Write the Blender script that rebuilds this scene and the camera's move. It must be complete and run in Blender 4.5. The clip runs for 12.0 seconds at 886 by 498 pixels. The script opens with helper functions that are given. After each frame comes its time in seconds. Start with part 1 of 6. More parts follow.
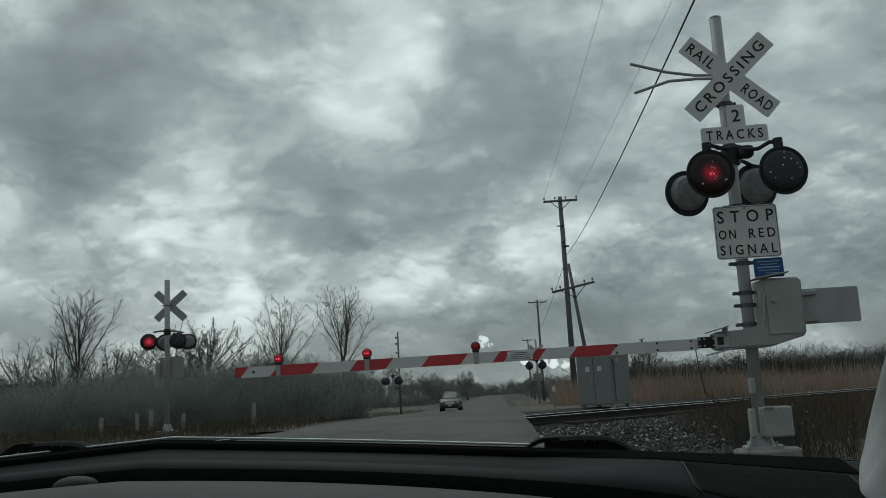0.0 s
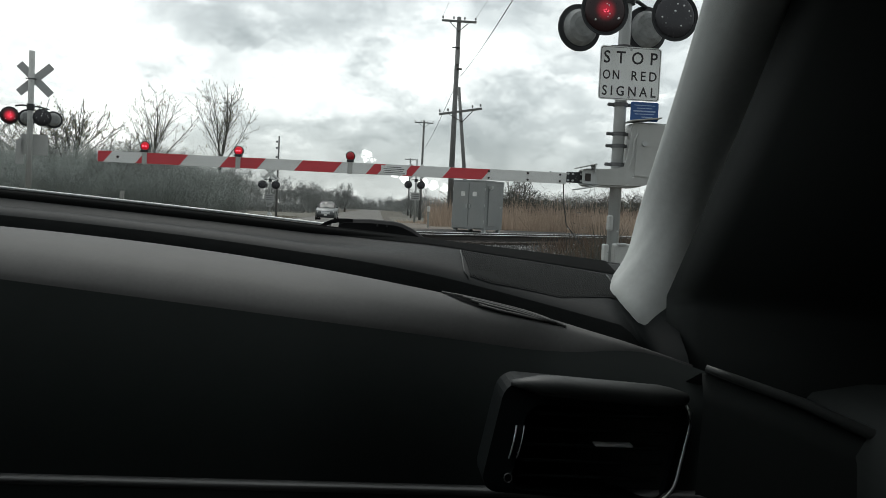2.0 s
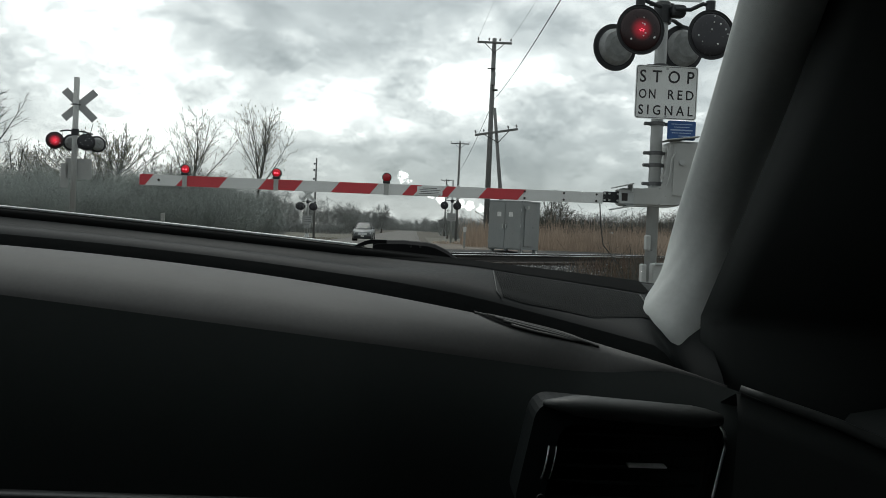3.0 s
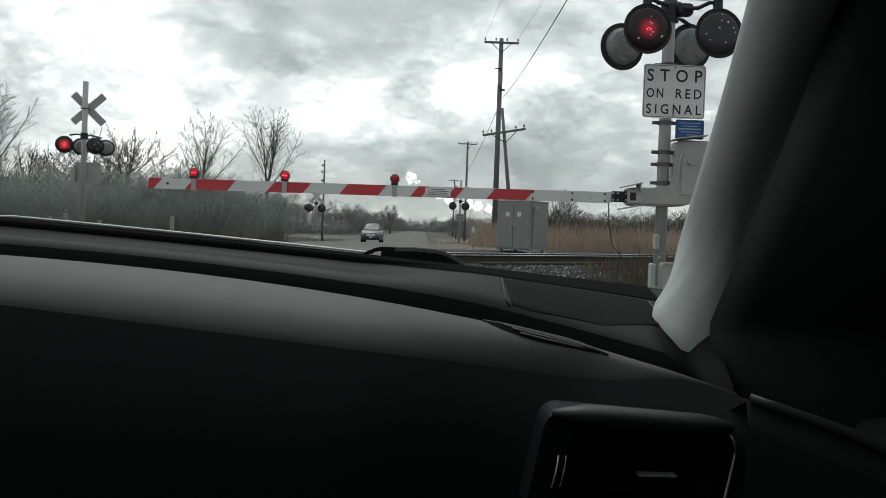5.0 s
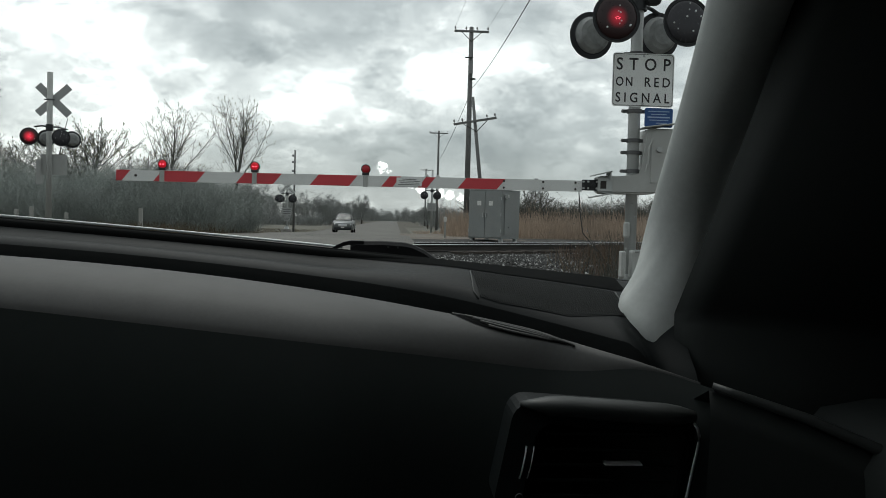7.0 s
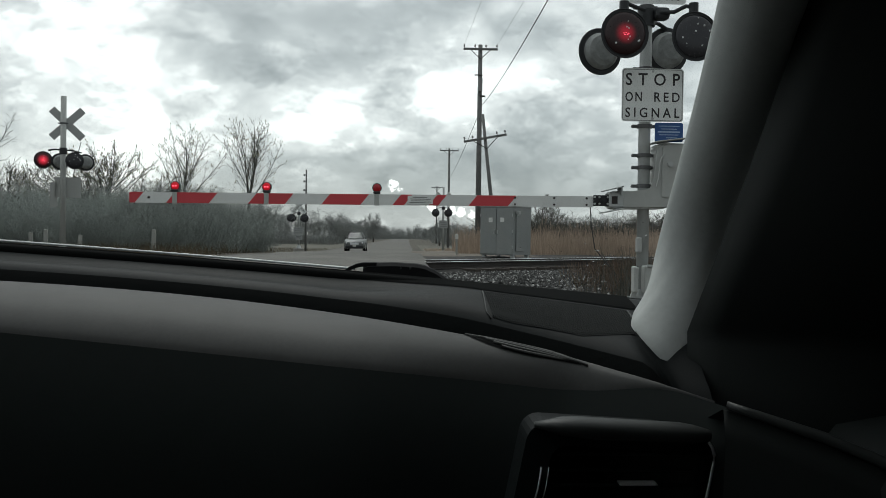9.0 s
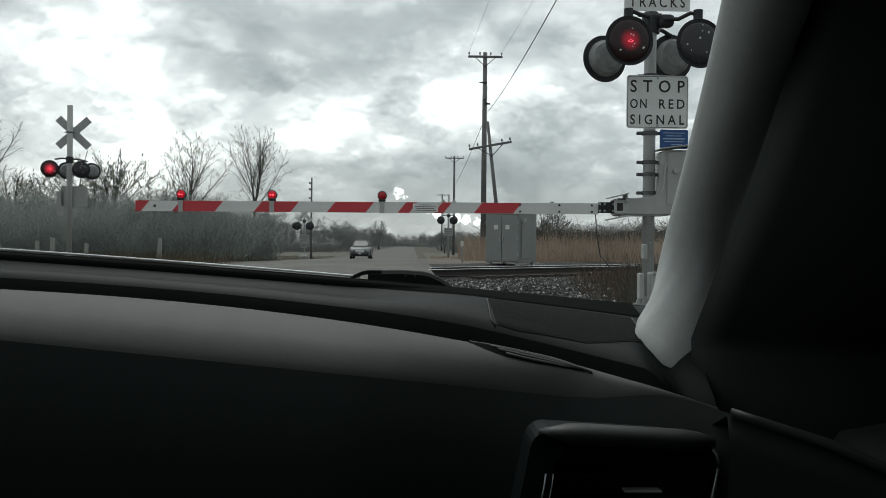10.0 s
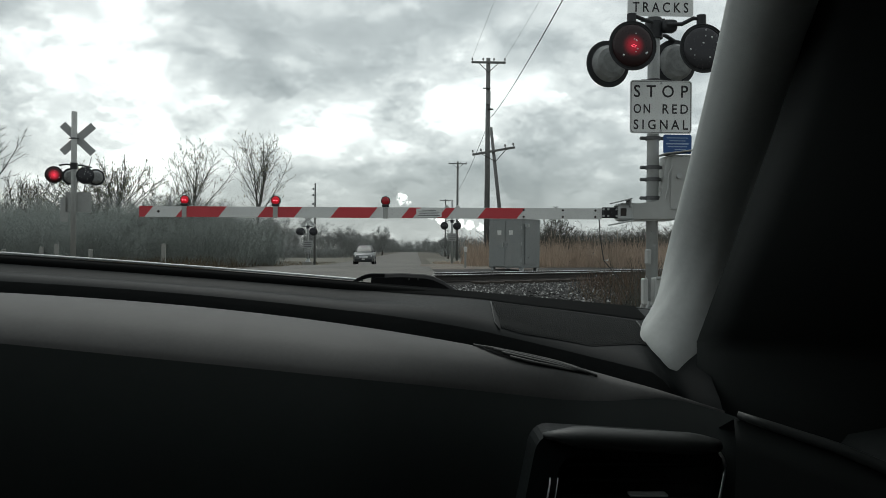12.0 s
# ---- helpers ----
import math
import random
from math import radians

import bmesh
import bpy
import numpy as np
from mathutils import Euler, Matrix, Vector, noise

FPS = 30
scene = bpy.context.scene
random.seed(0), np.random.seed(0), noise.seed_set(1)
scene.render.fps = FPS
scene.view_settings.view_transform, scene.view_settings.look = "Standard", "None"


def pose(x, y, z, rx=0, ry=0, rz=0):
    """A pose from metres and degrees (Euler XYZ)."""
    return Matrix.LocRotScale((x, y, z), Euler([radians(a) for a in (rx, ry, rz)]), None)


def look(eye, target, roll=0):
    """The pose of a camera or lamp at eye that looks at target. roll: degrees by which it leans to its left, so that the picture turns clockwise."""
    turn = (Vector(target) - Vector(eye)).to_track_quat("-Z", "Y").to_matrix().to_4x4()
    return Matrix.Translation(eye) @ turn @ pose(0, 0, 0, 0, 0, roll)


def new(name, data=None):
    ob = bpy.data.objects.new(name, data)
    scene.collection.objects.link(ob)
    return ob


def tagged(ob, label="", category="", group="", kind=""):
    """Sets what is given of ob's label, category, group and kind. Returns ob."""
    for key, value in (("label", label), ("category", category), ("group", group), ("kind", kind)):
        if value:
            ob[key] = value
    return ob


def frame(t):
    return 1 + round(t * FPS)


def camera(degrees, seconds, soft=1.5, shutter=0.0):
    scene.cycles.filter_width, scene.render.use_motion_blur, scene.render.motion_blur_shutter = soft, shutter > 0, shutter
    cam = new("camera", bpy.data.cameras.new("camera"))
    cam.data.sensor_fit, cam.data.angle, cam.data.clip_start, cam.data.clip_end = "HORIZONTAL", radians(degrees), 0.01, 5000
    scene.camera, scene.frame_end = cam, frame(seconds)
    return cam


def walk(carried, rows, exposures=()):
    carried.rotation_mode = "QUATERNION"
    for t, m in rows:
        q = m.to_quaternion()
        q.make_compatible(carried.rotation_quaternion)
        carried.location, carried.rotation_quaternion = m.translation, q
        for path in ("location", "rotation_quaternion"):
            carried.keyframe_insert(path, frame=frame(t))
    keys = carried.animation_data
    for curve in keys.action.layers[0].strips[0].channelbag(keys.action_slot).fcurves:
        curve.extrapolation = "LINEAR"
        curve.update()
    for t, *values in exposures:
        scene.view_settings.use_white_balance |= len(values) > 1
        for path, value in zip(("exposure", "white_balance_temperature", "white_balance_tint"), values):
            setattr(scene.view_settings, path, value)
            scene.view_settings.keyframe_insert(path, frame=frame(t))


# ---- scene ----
cam = camera(53.76, 12.0, 0.9)

PATH = [
    (0, (-0.0700, -0.1500, 1.3430), (-0.1822, 1.8195, 1.6726), -3.15),
    (0.3, (-0.0380, -0.1372, 1.3354), (-0.1193, 1.8448, 1.5906), -1.09),
    (0.5, (-0.0121, -0.1287, 1.3304), (-0.0746, 1.8621, 1.5110), -0.49),
    (0.7, (-0.0048, -0.1318, 1.3265), (-0.0026, 1.8675, 1.3814), -0.23),
    (1, (0.0061, -0.1364, 1.3206), (0.0860, 1.8616, 1.2811), 0.50),
    (1.2, (0.0099, -0.1338, 1.3149), (0.1472, 1.8599, 1.2346), 1.73),
    (1.5, (0.0156, -0.1299, 1.3063), (0.1818, 1.8618, 1.2321), 2.41),
    (2, (0.0130, -0.1412, 1.3072), (0.1631, 1.8512, 1.2201), 2.86),
    (2.5, (0.0133, -0.1484, 1.3075), (0.0917, 1.8493, 1.2521), 2.71),
    (3, (0.0161, -0.1465, 1.3076), (0.0809, 1.8519, 1.2635), 2.55),
    (5, (0.0161, -0.1472, 1.3144), (0.0613, 1.8518, 1.2705), 2.09),
    (5.5, (0.0171, -0.1531, 1.3176), (0.0787, 1.8456, 1.2760), 1.79),
    (6, (0.0183, -0.1528, 1.3173), (0.0888, 1.8457, 1.2846), 1.54),
    (6.2, (0.0188, -0.1527, 1.3172), (0.1409, 1.8418, 1.2323), 1.93),
    (6.5, (0.0195, -0.1525, 1.3171), (0.1279, 1.8432, 1.2460), 1.40),
    (6.7, (0.0194, -0.1526, 1.3176), (0.1300, 1.8432, 1.2497), 1.59),
    (8.5, (0.0184, -0.1537, 1.3217), (0.1060, 1.8440, 1.2828), 0.93),
    (9, (0.0187, -0.1571, 1.3223), (0.1003, 1.8410, 1.2949), 0.78),
    (9.5, (0.0190, -0.1605, 1.3229), (0.0947, 1.8380, 1.3040), 0.72),
    (10, (0.0195, -0.1604, 1.3226), (0.0886, 1.8384, 1.3121), 0.61),
    (10.5, (0.0199, -0.1603, 1.3224), (0.0855, 1.8386, 1.3176), 0.63),
    (11, (0.0198, -0.1588, 1.3216), (0.0813, 1.8402, 1.3215), 0.53),
    (11.5, (0.0198, -0.1573, 1.3208), (0.0792, 1.8418, 1.3231), 0.48),
    (12, (0.0197, -0.1559, 1.3200), (0.0807, 1.8432, 1.3221), 0.55),
]
EXPOSURES = [(0.0, -0.95, 6050, -2), (0.4, -0.8, 6050, 0), (0.7, -0.6, 6000, 5), (1.0, -0.15, 6200, 6), (1.5, 0.15, 6400, 7), (2.0, 0.3, 6400, 7), (2.6, 0.08, 6350, 6), (3.2, 0.07, 6350, 5), (6.2, 0.08, 6400, 5), (6.8, 0.02, 6350, 5), (9.0, -0.04, 6330, 5), (12.0, -0.02, 6350, 5)]
walk(cam, [(t, look(eye, target, roll)) for t, eye, target, roll in PATH], EXPOSURES)


# ---- world, sun ----
def link(tree, a, b):
    tree.links.new(a, b)


def cloudy_world():
    w = bpy.data.worlds.new("world")
    scene.world = w
    w.use_nodes = True
    t = w.node_tree
    t.nodes.clear()
    n = t.nodes.new
    out, bg = n("ShaderNodeOutputWorld"), n("ShaderNodeBackground")
    sky = n("ShaderNodeTexSky")
    sky.sky_type, sky.sun_disc = "NISHITA", False
    sky.sun_elevation, sky.sun_rotation = radians(38), radians(-25)
    co = n("ShaderNodeTexCoord")
    sep = n("ShaderNodeSeparateXYZ")
    link(t, co.outputs["Generated"], sep.inputs[0])
    # direction, shaken by noise so that cloud masses get ragged edges
    def maths(op, a, b=None, c=None):
        m = n("ShaderNodeMath"); m.operation = op
        for i, v in enumerate((a, b, c)):
            if v is None:
                continue
            if isinstance(v, (int, float)):
                m.inputs[i].default_value = v
            else:
                link(t, v, m.inputs[i])
        return m.outputs[0]

    def cloud_noise(vector, scale, detail, rough, dist, offset=(0, 0, 0), stretch=(1, 1, 1)):
        mp = n("ShaderNodeMapping")
        mp.inputs["Location"].default_value, mp.inputs["Scale"].default_value = offset, stretch
        link(t, vector, mp.inputs["Vector"])
        tex = n("ShaderNodeTexNoise")
        tex.inputs["Scale"].default_value, tex.inputs["Detail"].default_value = scale, detail
        tex.inputs["Roughness"].default_value, tex.inputs["Distortion"].default_value = rough, dist
        link(t, mp.outputs[0], tex.inputs["Vector"])
        return tex

    shake = cloud_noise(co.outputs["Generated"], 7, 5, 0.58, 0.3)
    sub = n("ShaderNodeVectorMath"); sub.operation = "SUBTRACT"; sub.inputs[1].default_value = (0.5, 0.5, 0.5)
    link(t, shake.outputs["Color"], sub.inputs[0])
    ma = n("ShaderNodeVectorMath"); ma.operation = "MULTIPLY_ADD"; ma.inputs[1].default_value = (0.17, 0.17, 0.13)
    link(t, sub.outputs[0], ma.inputs[0]); link(t, co.outputs["Generated"], ma.inputs[2])
    nrm = n("ShaderNodeVectorMath"); nrm.operation = "NORMALIZE"
    link(t, ma.outputs[0], nrm.inputs[0])
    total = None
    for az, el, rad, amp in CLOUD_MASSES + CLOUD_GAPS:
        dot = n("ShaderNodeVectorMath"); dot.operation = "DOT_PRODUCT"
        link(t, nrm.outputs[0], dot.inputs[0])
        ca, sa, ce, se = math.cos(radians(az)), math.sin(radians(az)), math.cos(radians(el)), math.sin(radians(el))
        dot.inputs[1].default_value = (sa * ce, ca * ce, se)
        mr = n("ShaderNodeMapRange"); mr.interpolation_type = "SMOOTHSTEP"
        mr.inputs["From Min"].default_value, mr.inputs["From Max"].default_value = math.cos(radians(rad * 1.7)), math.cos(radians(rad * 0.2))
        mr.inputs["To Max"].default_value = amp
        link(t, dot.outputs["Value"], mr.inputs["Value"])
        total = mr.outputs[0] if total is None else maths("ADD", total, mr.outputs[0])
    # layers of cloud over the whole sky, flatter towards the horizon
    flat = maths("ADD", maths("MAXIMUM", sep.outputs["Z"], 0.0), 0.30)
    com = n("ShaderNodeCombineXYZ")
    link(t, maths("DIVIDE", sep.outputs["X"], flat), com.inputs[0]); link(t, maths("DIVIDE", sep.outputs["Y"], flat), com.inputs[1])
    link(t, sep.outputs["Z"], com.inputs[2])
    big = cloud_noise(com.outputs[0], 1.6, 5, 0.5, 0.25, SKY_OFFSET).outputs["Fac"]
    fine = cloud_noise(co.outputs["Generated"], 6.0, 6, 0.58, 0.25, (4.2, 1.7, 0), (1, 1, 1.7)).outputs["Fac"]
    v = maths("MULTIPLY_ADD", big, 0.26, 0.415)
    v = maths("MULTIPLY_ADD", fine, 0.47, maths("SUBTRACT", v, 0.235))
    # rounded heads of cumulus at two sizes
    for size, weight in ((7.5, 0.24), (19.0, 0.11)):
        vo = n("ShaderNodeTexVoronoi")
        vo.feature = "SMOOTH_F1"
        vo.inputs["Scale"].default_value, vo.inputs["Smoothness"].default_value = size, 0.5
        st = n("ShaderNodeMapping"); st.inputs["Scale"].default_value = (1, 1, 1.9)
        link(t, nrm.outputs[0], st.inputs["Vector"]); link(t, st.outputs[0], vo.inputs["Vector"])
        v = maths("MULTIPLY_ADD", maths("SUBTRACT", 0.42, vo.outputs["Distance"]), weight, v)
    def step_up(value, lo, hi, top=1.0):
        m = n("ShaderNodeMapRange"); m.interpolation_type = "SMOOTHSTEP"
        m.inputs["From Min"].default_value, m.inputs["From Max"].default_value, m.inputs["To Max"].default_value = lo, hi, top
        link(t, value, m.inputs["Value"])
        return m.outputs[0]

    # cumulus with firm outlines: bright heads where the cloud thins out upwards, grey bases
    low_sky = maths("SUBTRACT", 1.0, step_up(sep.outputs["Z"], 0.12, 0.34, 0.65))
    for scale, rise, gain, base, shift in ((5.2, 0.16, 0.62, -0.03, (1.3, 5.1, 0)), (11.0, 0.13, 0.75, -0.03, (7.7, 2.4, 0)), (24.0, 0.11, 0.5, -0.015, (3.1, 8.2, 0))):
        wide = (1, 1, 1.7)
        here = cloud_noise(co.outputs["Generated"], scale, 7, 0.53, 0.15, shift, wide).outputs["Fac"]
        above = cloud_noise(co.outputs["Generated"], scale, 7, 0.53, 0.15, (shift[0], shift[1], shift[2] + rise * 1.7 / scale), wide).outputs["Fac"]
        body = maths("MULTIPLY", step_up(here, 0.485, 0.545), low_sky)
        v = maths("MULTIPLY_ADD", body, maths("MULTIPLY_ADD", maths("SUBTRACT", here, above), gain, base), v)
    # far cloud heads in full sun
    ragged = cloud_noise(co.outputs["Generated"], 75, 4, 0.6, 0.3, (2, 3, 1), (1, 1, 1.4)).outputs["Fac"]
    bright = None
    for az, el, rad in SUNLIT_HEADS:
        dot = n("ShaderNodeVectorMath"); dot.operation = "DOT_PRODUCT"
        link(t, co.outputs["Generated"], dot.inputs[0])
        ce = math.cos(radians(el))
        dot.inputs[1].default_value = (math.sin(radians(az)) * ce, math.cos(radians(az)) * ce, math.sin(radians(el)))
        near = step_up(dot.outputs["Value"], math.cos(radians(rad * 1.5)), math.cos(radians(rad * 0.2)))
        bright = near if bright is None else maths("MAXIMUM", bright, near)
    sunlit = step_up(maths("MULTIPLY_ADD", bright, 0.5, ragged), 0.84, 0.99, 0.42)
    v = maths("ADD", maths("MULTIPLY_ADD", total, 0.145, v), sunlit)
    # the sun stands behind the clouds ahead: that side of the sky is the brighter one
    side = n("ShaderNodeVectorMath"); side.operation = "DOT_PRODUCT"
    side.inputs[1].default_value = (-0.24, 0.75, 0.62)
    link(t, co.outputs["Generated"], side.inputs[0])
    glowing = n("ShaderNodeMapRange"); glowing.interpolation_type = "SMOOTHSTEP"
    glowing.inputs["From Min"].default_value, glowing.inputs["From Max"].default_value = -0.6, 1.0
    glowing.inputs["To Min"].default_value, glowing.inputs["To Max"].default_value = 0.55, 1.12
    link(t, side.outputs["Value"], glowing.inputs["Value"])
    r = n("ShaderNodeValToRGB")
    e = r.color_ramp.elements
    stops = [(0.20, (0.30, 0.325, 0.335)), (0.42, (0.52, 0.545, 0.55)), (0.55, (0.80, 0.815, 0.81)), (0.76, (1.55, 1.55, 1.53))]
    while len(e) < len(stops):
        e.new(0.5)
    for el, (p, c) in zip(e, stops):
        el.position, el.color = p, (*c, 1)
    link(t, v, r.inputs[0])
    lit = n("ShaderNodeVectorMath"); lit.operation = "SCALE"
    link(t, r.outputs[0], lit.inputs[0]); link(t, glowing.outputs[0], lit.inputs["Scale"])
    mixc = n("ShaderNodeMix"); mixc.data_type = "RGBA"
    mixc.inputs["Factor"].default_value = 0.94
    skys = n("ShaderNodeVectorMath"); skys.operation = "SCALE"; skys.inputs["Scale"].default_value = 0.10
    link(t, sky.outputs[0], skys.inputs[0])
    link(t, skys.outputs[0], mixc.inputs["A"]); link(t, lit.outputs[0], mixc.inputs["B"])
    link(t, mixc.outputs["Result"], bg.inputs["Color"])
    bg.inputs["Strength"].default_value = 1.0
    link(t, bg.outputs[0], out.inputs[0])


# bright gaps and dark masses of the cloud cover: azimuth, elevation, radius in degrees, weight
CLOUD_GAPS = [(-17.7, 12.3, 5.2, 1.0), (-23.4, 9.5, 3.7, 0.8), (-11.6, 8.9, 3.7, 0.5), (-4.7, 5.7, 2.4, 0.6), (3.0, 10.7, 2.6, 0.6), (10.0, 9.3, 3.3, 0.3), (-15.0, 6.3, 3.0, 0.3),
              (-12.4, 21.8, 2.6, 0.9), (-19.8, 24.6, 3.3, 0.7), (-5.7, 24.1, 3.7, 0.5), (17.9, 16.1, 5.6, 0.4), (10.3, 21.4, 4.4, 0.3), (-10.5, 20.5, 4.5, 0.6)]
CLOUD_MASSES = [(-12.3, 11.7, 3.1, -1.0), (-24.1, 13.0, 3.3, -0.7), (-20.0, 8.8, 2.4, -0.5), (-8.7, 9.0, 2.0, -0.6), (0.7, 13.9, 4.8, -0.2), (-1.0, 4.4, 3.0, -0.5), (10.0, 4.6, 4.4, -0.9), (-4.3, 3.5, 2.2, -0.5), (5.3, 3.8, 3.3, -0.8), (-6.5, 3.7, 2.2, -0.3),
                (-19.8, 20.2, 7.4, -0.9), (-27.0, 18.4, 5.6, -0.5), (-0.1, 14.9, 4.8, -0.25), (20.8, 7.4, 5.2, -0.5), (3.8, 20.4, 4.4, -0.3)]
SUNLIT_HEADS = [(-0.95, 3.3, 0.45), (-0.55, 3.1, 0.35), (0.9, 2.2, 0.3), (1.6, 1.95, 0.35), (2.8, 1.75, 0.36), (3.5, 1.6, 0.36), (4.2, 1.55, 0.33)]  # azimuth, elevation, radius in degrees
SKY_OFFSET = (0.4, 2.2, 0.0)
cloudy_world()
sun = new("sun", bpy.data.lights.new("sun", "SUN"))
sun.data.energy, sun.data.angle, sun.data.color = 0.7, radians(20), (1.0, 0.97, 0.93)
sun.matrix_world = look((0, 0, 50), (10, -32, 0))


# ---- materials ----
def material(name, base, rough=0.6, metal=0.0, grain=0.15, scale=8.0, bump=0.15, relief=0.01, stain=0.0, stain_colour=(0.05, 0.045, 0.04), island=0.0, spec=0.5, glow=None, skew=1.0, fade=0.0):
    m = bpy.data.materials.new(name)
    m.use_nodes = True
    t = m.node_tree
    b = t.nodes["Principled BSDF"]
    n = t.nodes.new
    co = n("ShaderNodeTexCoord")
    fine = n("ShaderNodeTexNoise")
    fine.inputs["Scale"].default_value, fine.inputs["Detail"].default_value = scale, 6
    link(t, co.outputs["Object"], fine.inputs["Vector"])
    coarse = n("ShaderNodeTexNoise")
    coarse.inputs["Scale"].default_value, coarse.inputs["Detail"].default_value = scale * 0.13, 4
    link(t, co.outputs["Object"], coarse.inputs["Vector"])
    both = n("ShaderNodeMath"); both.operation = "ADD"
    link(t, fine.outputs["Fac"], both.inputs[0]); link(t, coarse.outputs["Fac"], both.inputs[1])
    rng = n("ShaderNodeMapRange")
    rng.inputs["From Min"].default_value, rng.inputs["From Max"].default_value = 0.6, 1.4
    rng.inputs["To Min"].default_value, rng.inputs["To Max"].default_value = 1 - grain, 1 + grain
    link(t, both.outputs[0], rng.inputs["Value"])
    val = rng.outputs[0]
    if island:
        geo = n("ShaderNodeNewGeometry")
        ir = n("ShaderNodeMapRange")
        ir.inputs["To Min"].default_value, ir.inputs["To Max"].default_value = 1 - island, 1 + island
        pw = n("ShaderNodeMath"); pw.operation = "POWER"; pw.inputs[1].default_value = skew
        link(t, geo.outputs["Random Per Island"], pw.inputs[0]); link(t, pw.outputs[0], ir.inputs["Value"])
        mul = n("ShaderNodeMath"); mul.operation = "MULTIPLY"
        link(t, val, mul.inputs[0]); link(t, ir.outputs[0], mul.inputs[1])
        val = mul.outputs[0]
    colour = n("ShaderNodeVectorMath"); colour.operation = "SCALE"
    colour.inputs[0].default_value = base
    link(t, val, colour.inputs["Scale"])
    src = colour.outputs[0]
    if stain:
        st = n("ShaderNodeTexNoise")
        st.inputs["Scale"].default_value, st.inputs["Detail"].default_value, st.inputs["Distortion"].default_value = scale * 0.4, 8, 0.8
        link(t, co.outputs["Object"], st.inputs["Vector"])
        sr = n("ShaderNodeMapRange")
        sr.inputs["From Min"].default_value, sr.inputs["From Max"].default_value = 0.48, 0.72
        sr.inputs["To Max"].default_value = stain
        link(t, st.outputs["Fac"], sr.inputs["Value"])
        mx = n("ShaderNodeMix"); mx.data_type = "RGBA"
        link(t, sr.outputs[0], mx.inputs["Factor"]); link(t, src, mx.inputs["A"])
        mx.inputs["B"].default_value = (*stain_colour, 1)
        src = mx.outputs["Result"]
    link(t, src, b.inputs["Base Color"])
    rr = n("ShaderNodeMapRange")
    rr.inputs["To Min"].default_value, rr.inputs["To Max"].default_value = max(0.02, rough - 0.08), min(1, rough + 0.08)
    link(t, fine.outputs["Fac"], rr.inputs["Value"]); link(t, rr.outputs[0], b.inputs["Roughness"])
    b.inputs["Metallic"].default_value = metal
    b.inputs["Specular IOR Level"].default_value = spec
    if bump:
        bp = n("ShaderNodeBump")
        bp.inputs["Strength"].default_value, bp.inputs["Distance"].default_value = bump, relief
        link(t, fine.outputs["Fac"], bp.inputs["Height"]); link(t, bp.outputs[0], b.inputs["Normal"])
    if glow:
        b.inputs["Emission Color"].default_value = (*glow[:3], 1)
        b.inputs["Emission Strength"].default_value = glow[3]
        if fade:  # a lamp behind the lens: brightest in the middle
            ln = n("ShaderNodeVectorMath"); ln.operation = "LENGTH"
            link(t, co.outputs["Object"], ln.inputs[0])
            fr = n("ShaderNodeMapRange"); fr.interpolation_type = "SMOOTHERSTEP"
            fr.inputs["From Max"].default_value, fr.inputs["To Min"].default_value, fr.inputs["To Max"].default_value = fade, glow[3], 0.0
            link(t, ln.outputs["Value"], fr.inputs["Value"]); link(t, fr.outputs[0], b.inputs["Emission Strength"])
    return m


def glass_material(name, tint=(0.97, 0.985, 0.98)):
    """A thin clear pane: light passes straight through, a little is mirrored."""
    m = bpy.data.materials.new(name)
    m.use_nodes = True
    t = m.node_tree
    t.nodes.remove(t.nodes["Principled BSDF"])
    n = t.nodes.new
    clear, gloss, mix = n("ShaderNodeBsdfTransparent"), n("ShaderNodeBsdfGlossy"), n("ShaderNodeMixShader")
    clear.inputs["Color"].default_value = (*tint, 1)
    gloss.inputs["Roughness"].default_value = 0.02
    mix.inputs[0].default_value = 0.02
    link(t, clear.outputs[0], mix.inputs[1]); link(t, gloss.outputs[0], mix.inputs[2])
    link(t, mix.outputs[0], t.nodes["Material Output"].inputs["Surface"])
    return m


def water_material(name):
    m = bpy.data.materials.new(name)
    m.use_nodes = True
    b = m.node_tree.nodes["Principled BSDF"]
    b.inputs["Transmission Weight"].default_value, b.inputs["IOR"].default_value, b.inputs["Roughness"].default_value = 1.0, 1.33, 0.0
    return m


M = {}
M["ground"] = material("ground_soil", (0.072, 0.062, 0.047), 0.95, grain=0.45, scale=2.5, bump=0.5, stain=0.55, stain_colour=(0.055, 0.05, 0.036))
M["grass"] = material("dry_grass", (0.125, 0.10, 0.068), 0.9, grain=0.3, scale=6, bump=0, island=0.45, spec=0.1)
M["brown_grass"] = material("dead_brown_grass", (0.135, 0.10, 0.078), 0.9, grain=0.3, scale=6, bump=0, island=0.5, spec=0.1)
M["lawn"] = material("dull_lawn", (0.105, 0.10, 0.078), 0.95, grain=0.35, scale=0.8, bump=0.3, stain=0.5, stain_colour=(0.1, 0.085, 0.06))
M["reed"] = material("dry_reed", (0.47, 0.375, 0.30), 0.9, grain=0.3, scale=3, bump=0, island=0.22, spec=0.1)
M["asphalt"] = material("weathered_asphalt", (0.122, 0.115, 0.103), 0.9, grain=0.4, scale=2.2, bump=0.3, stain=0.75, stain_colour=(0.075, 0.072, 0.066))
M["gravel"] = material("pale_brown_gravel", (0.135, 0.114, 0.092), 0.95, grain=0.45, scale=1.6, bump=0.4, stain=0.7, stain_colour=(0.085, 0.075, 0.06))
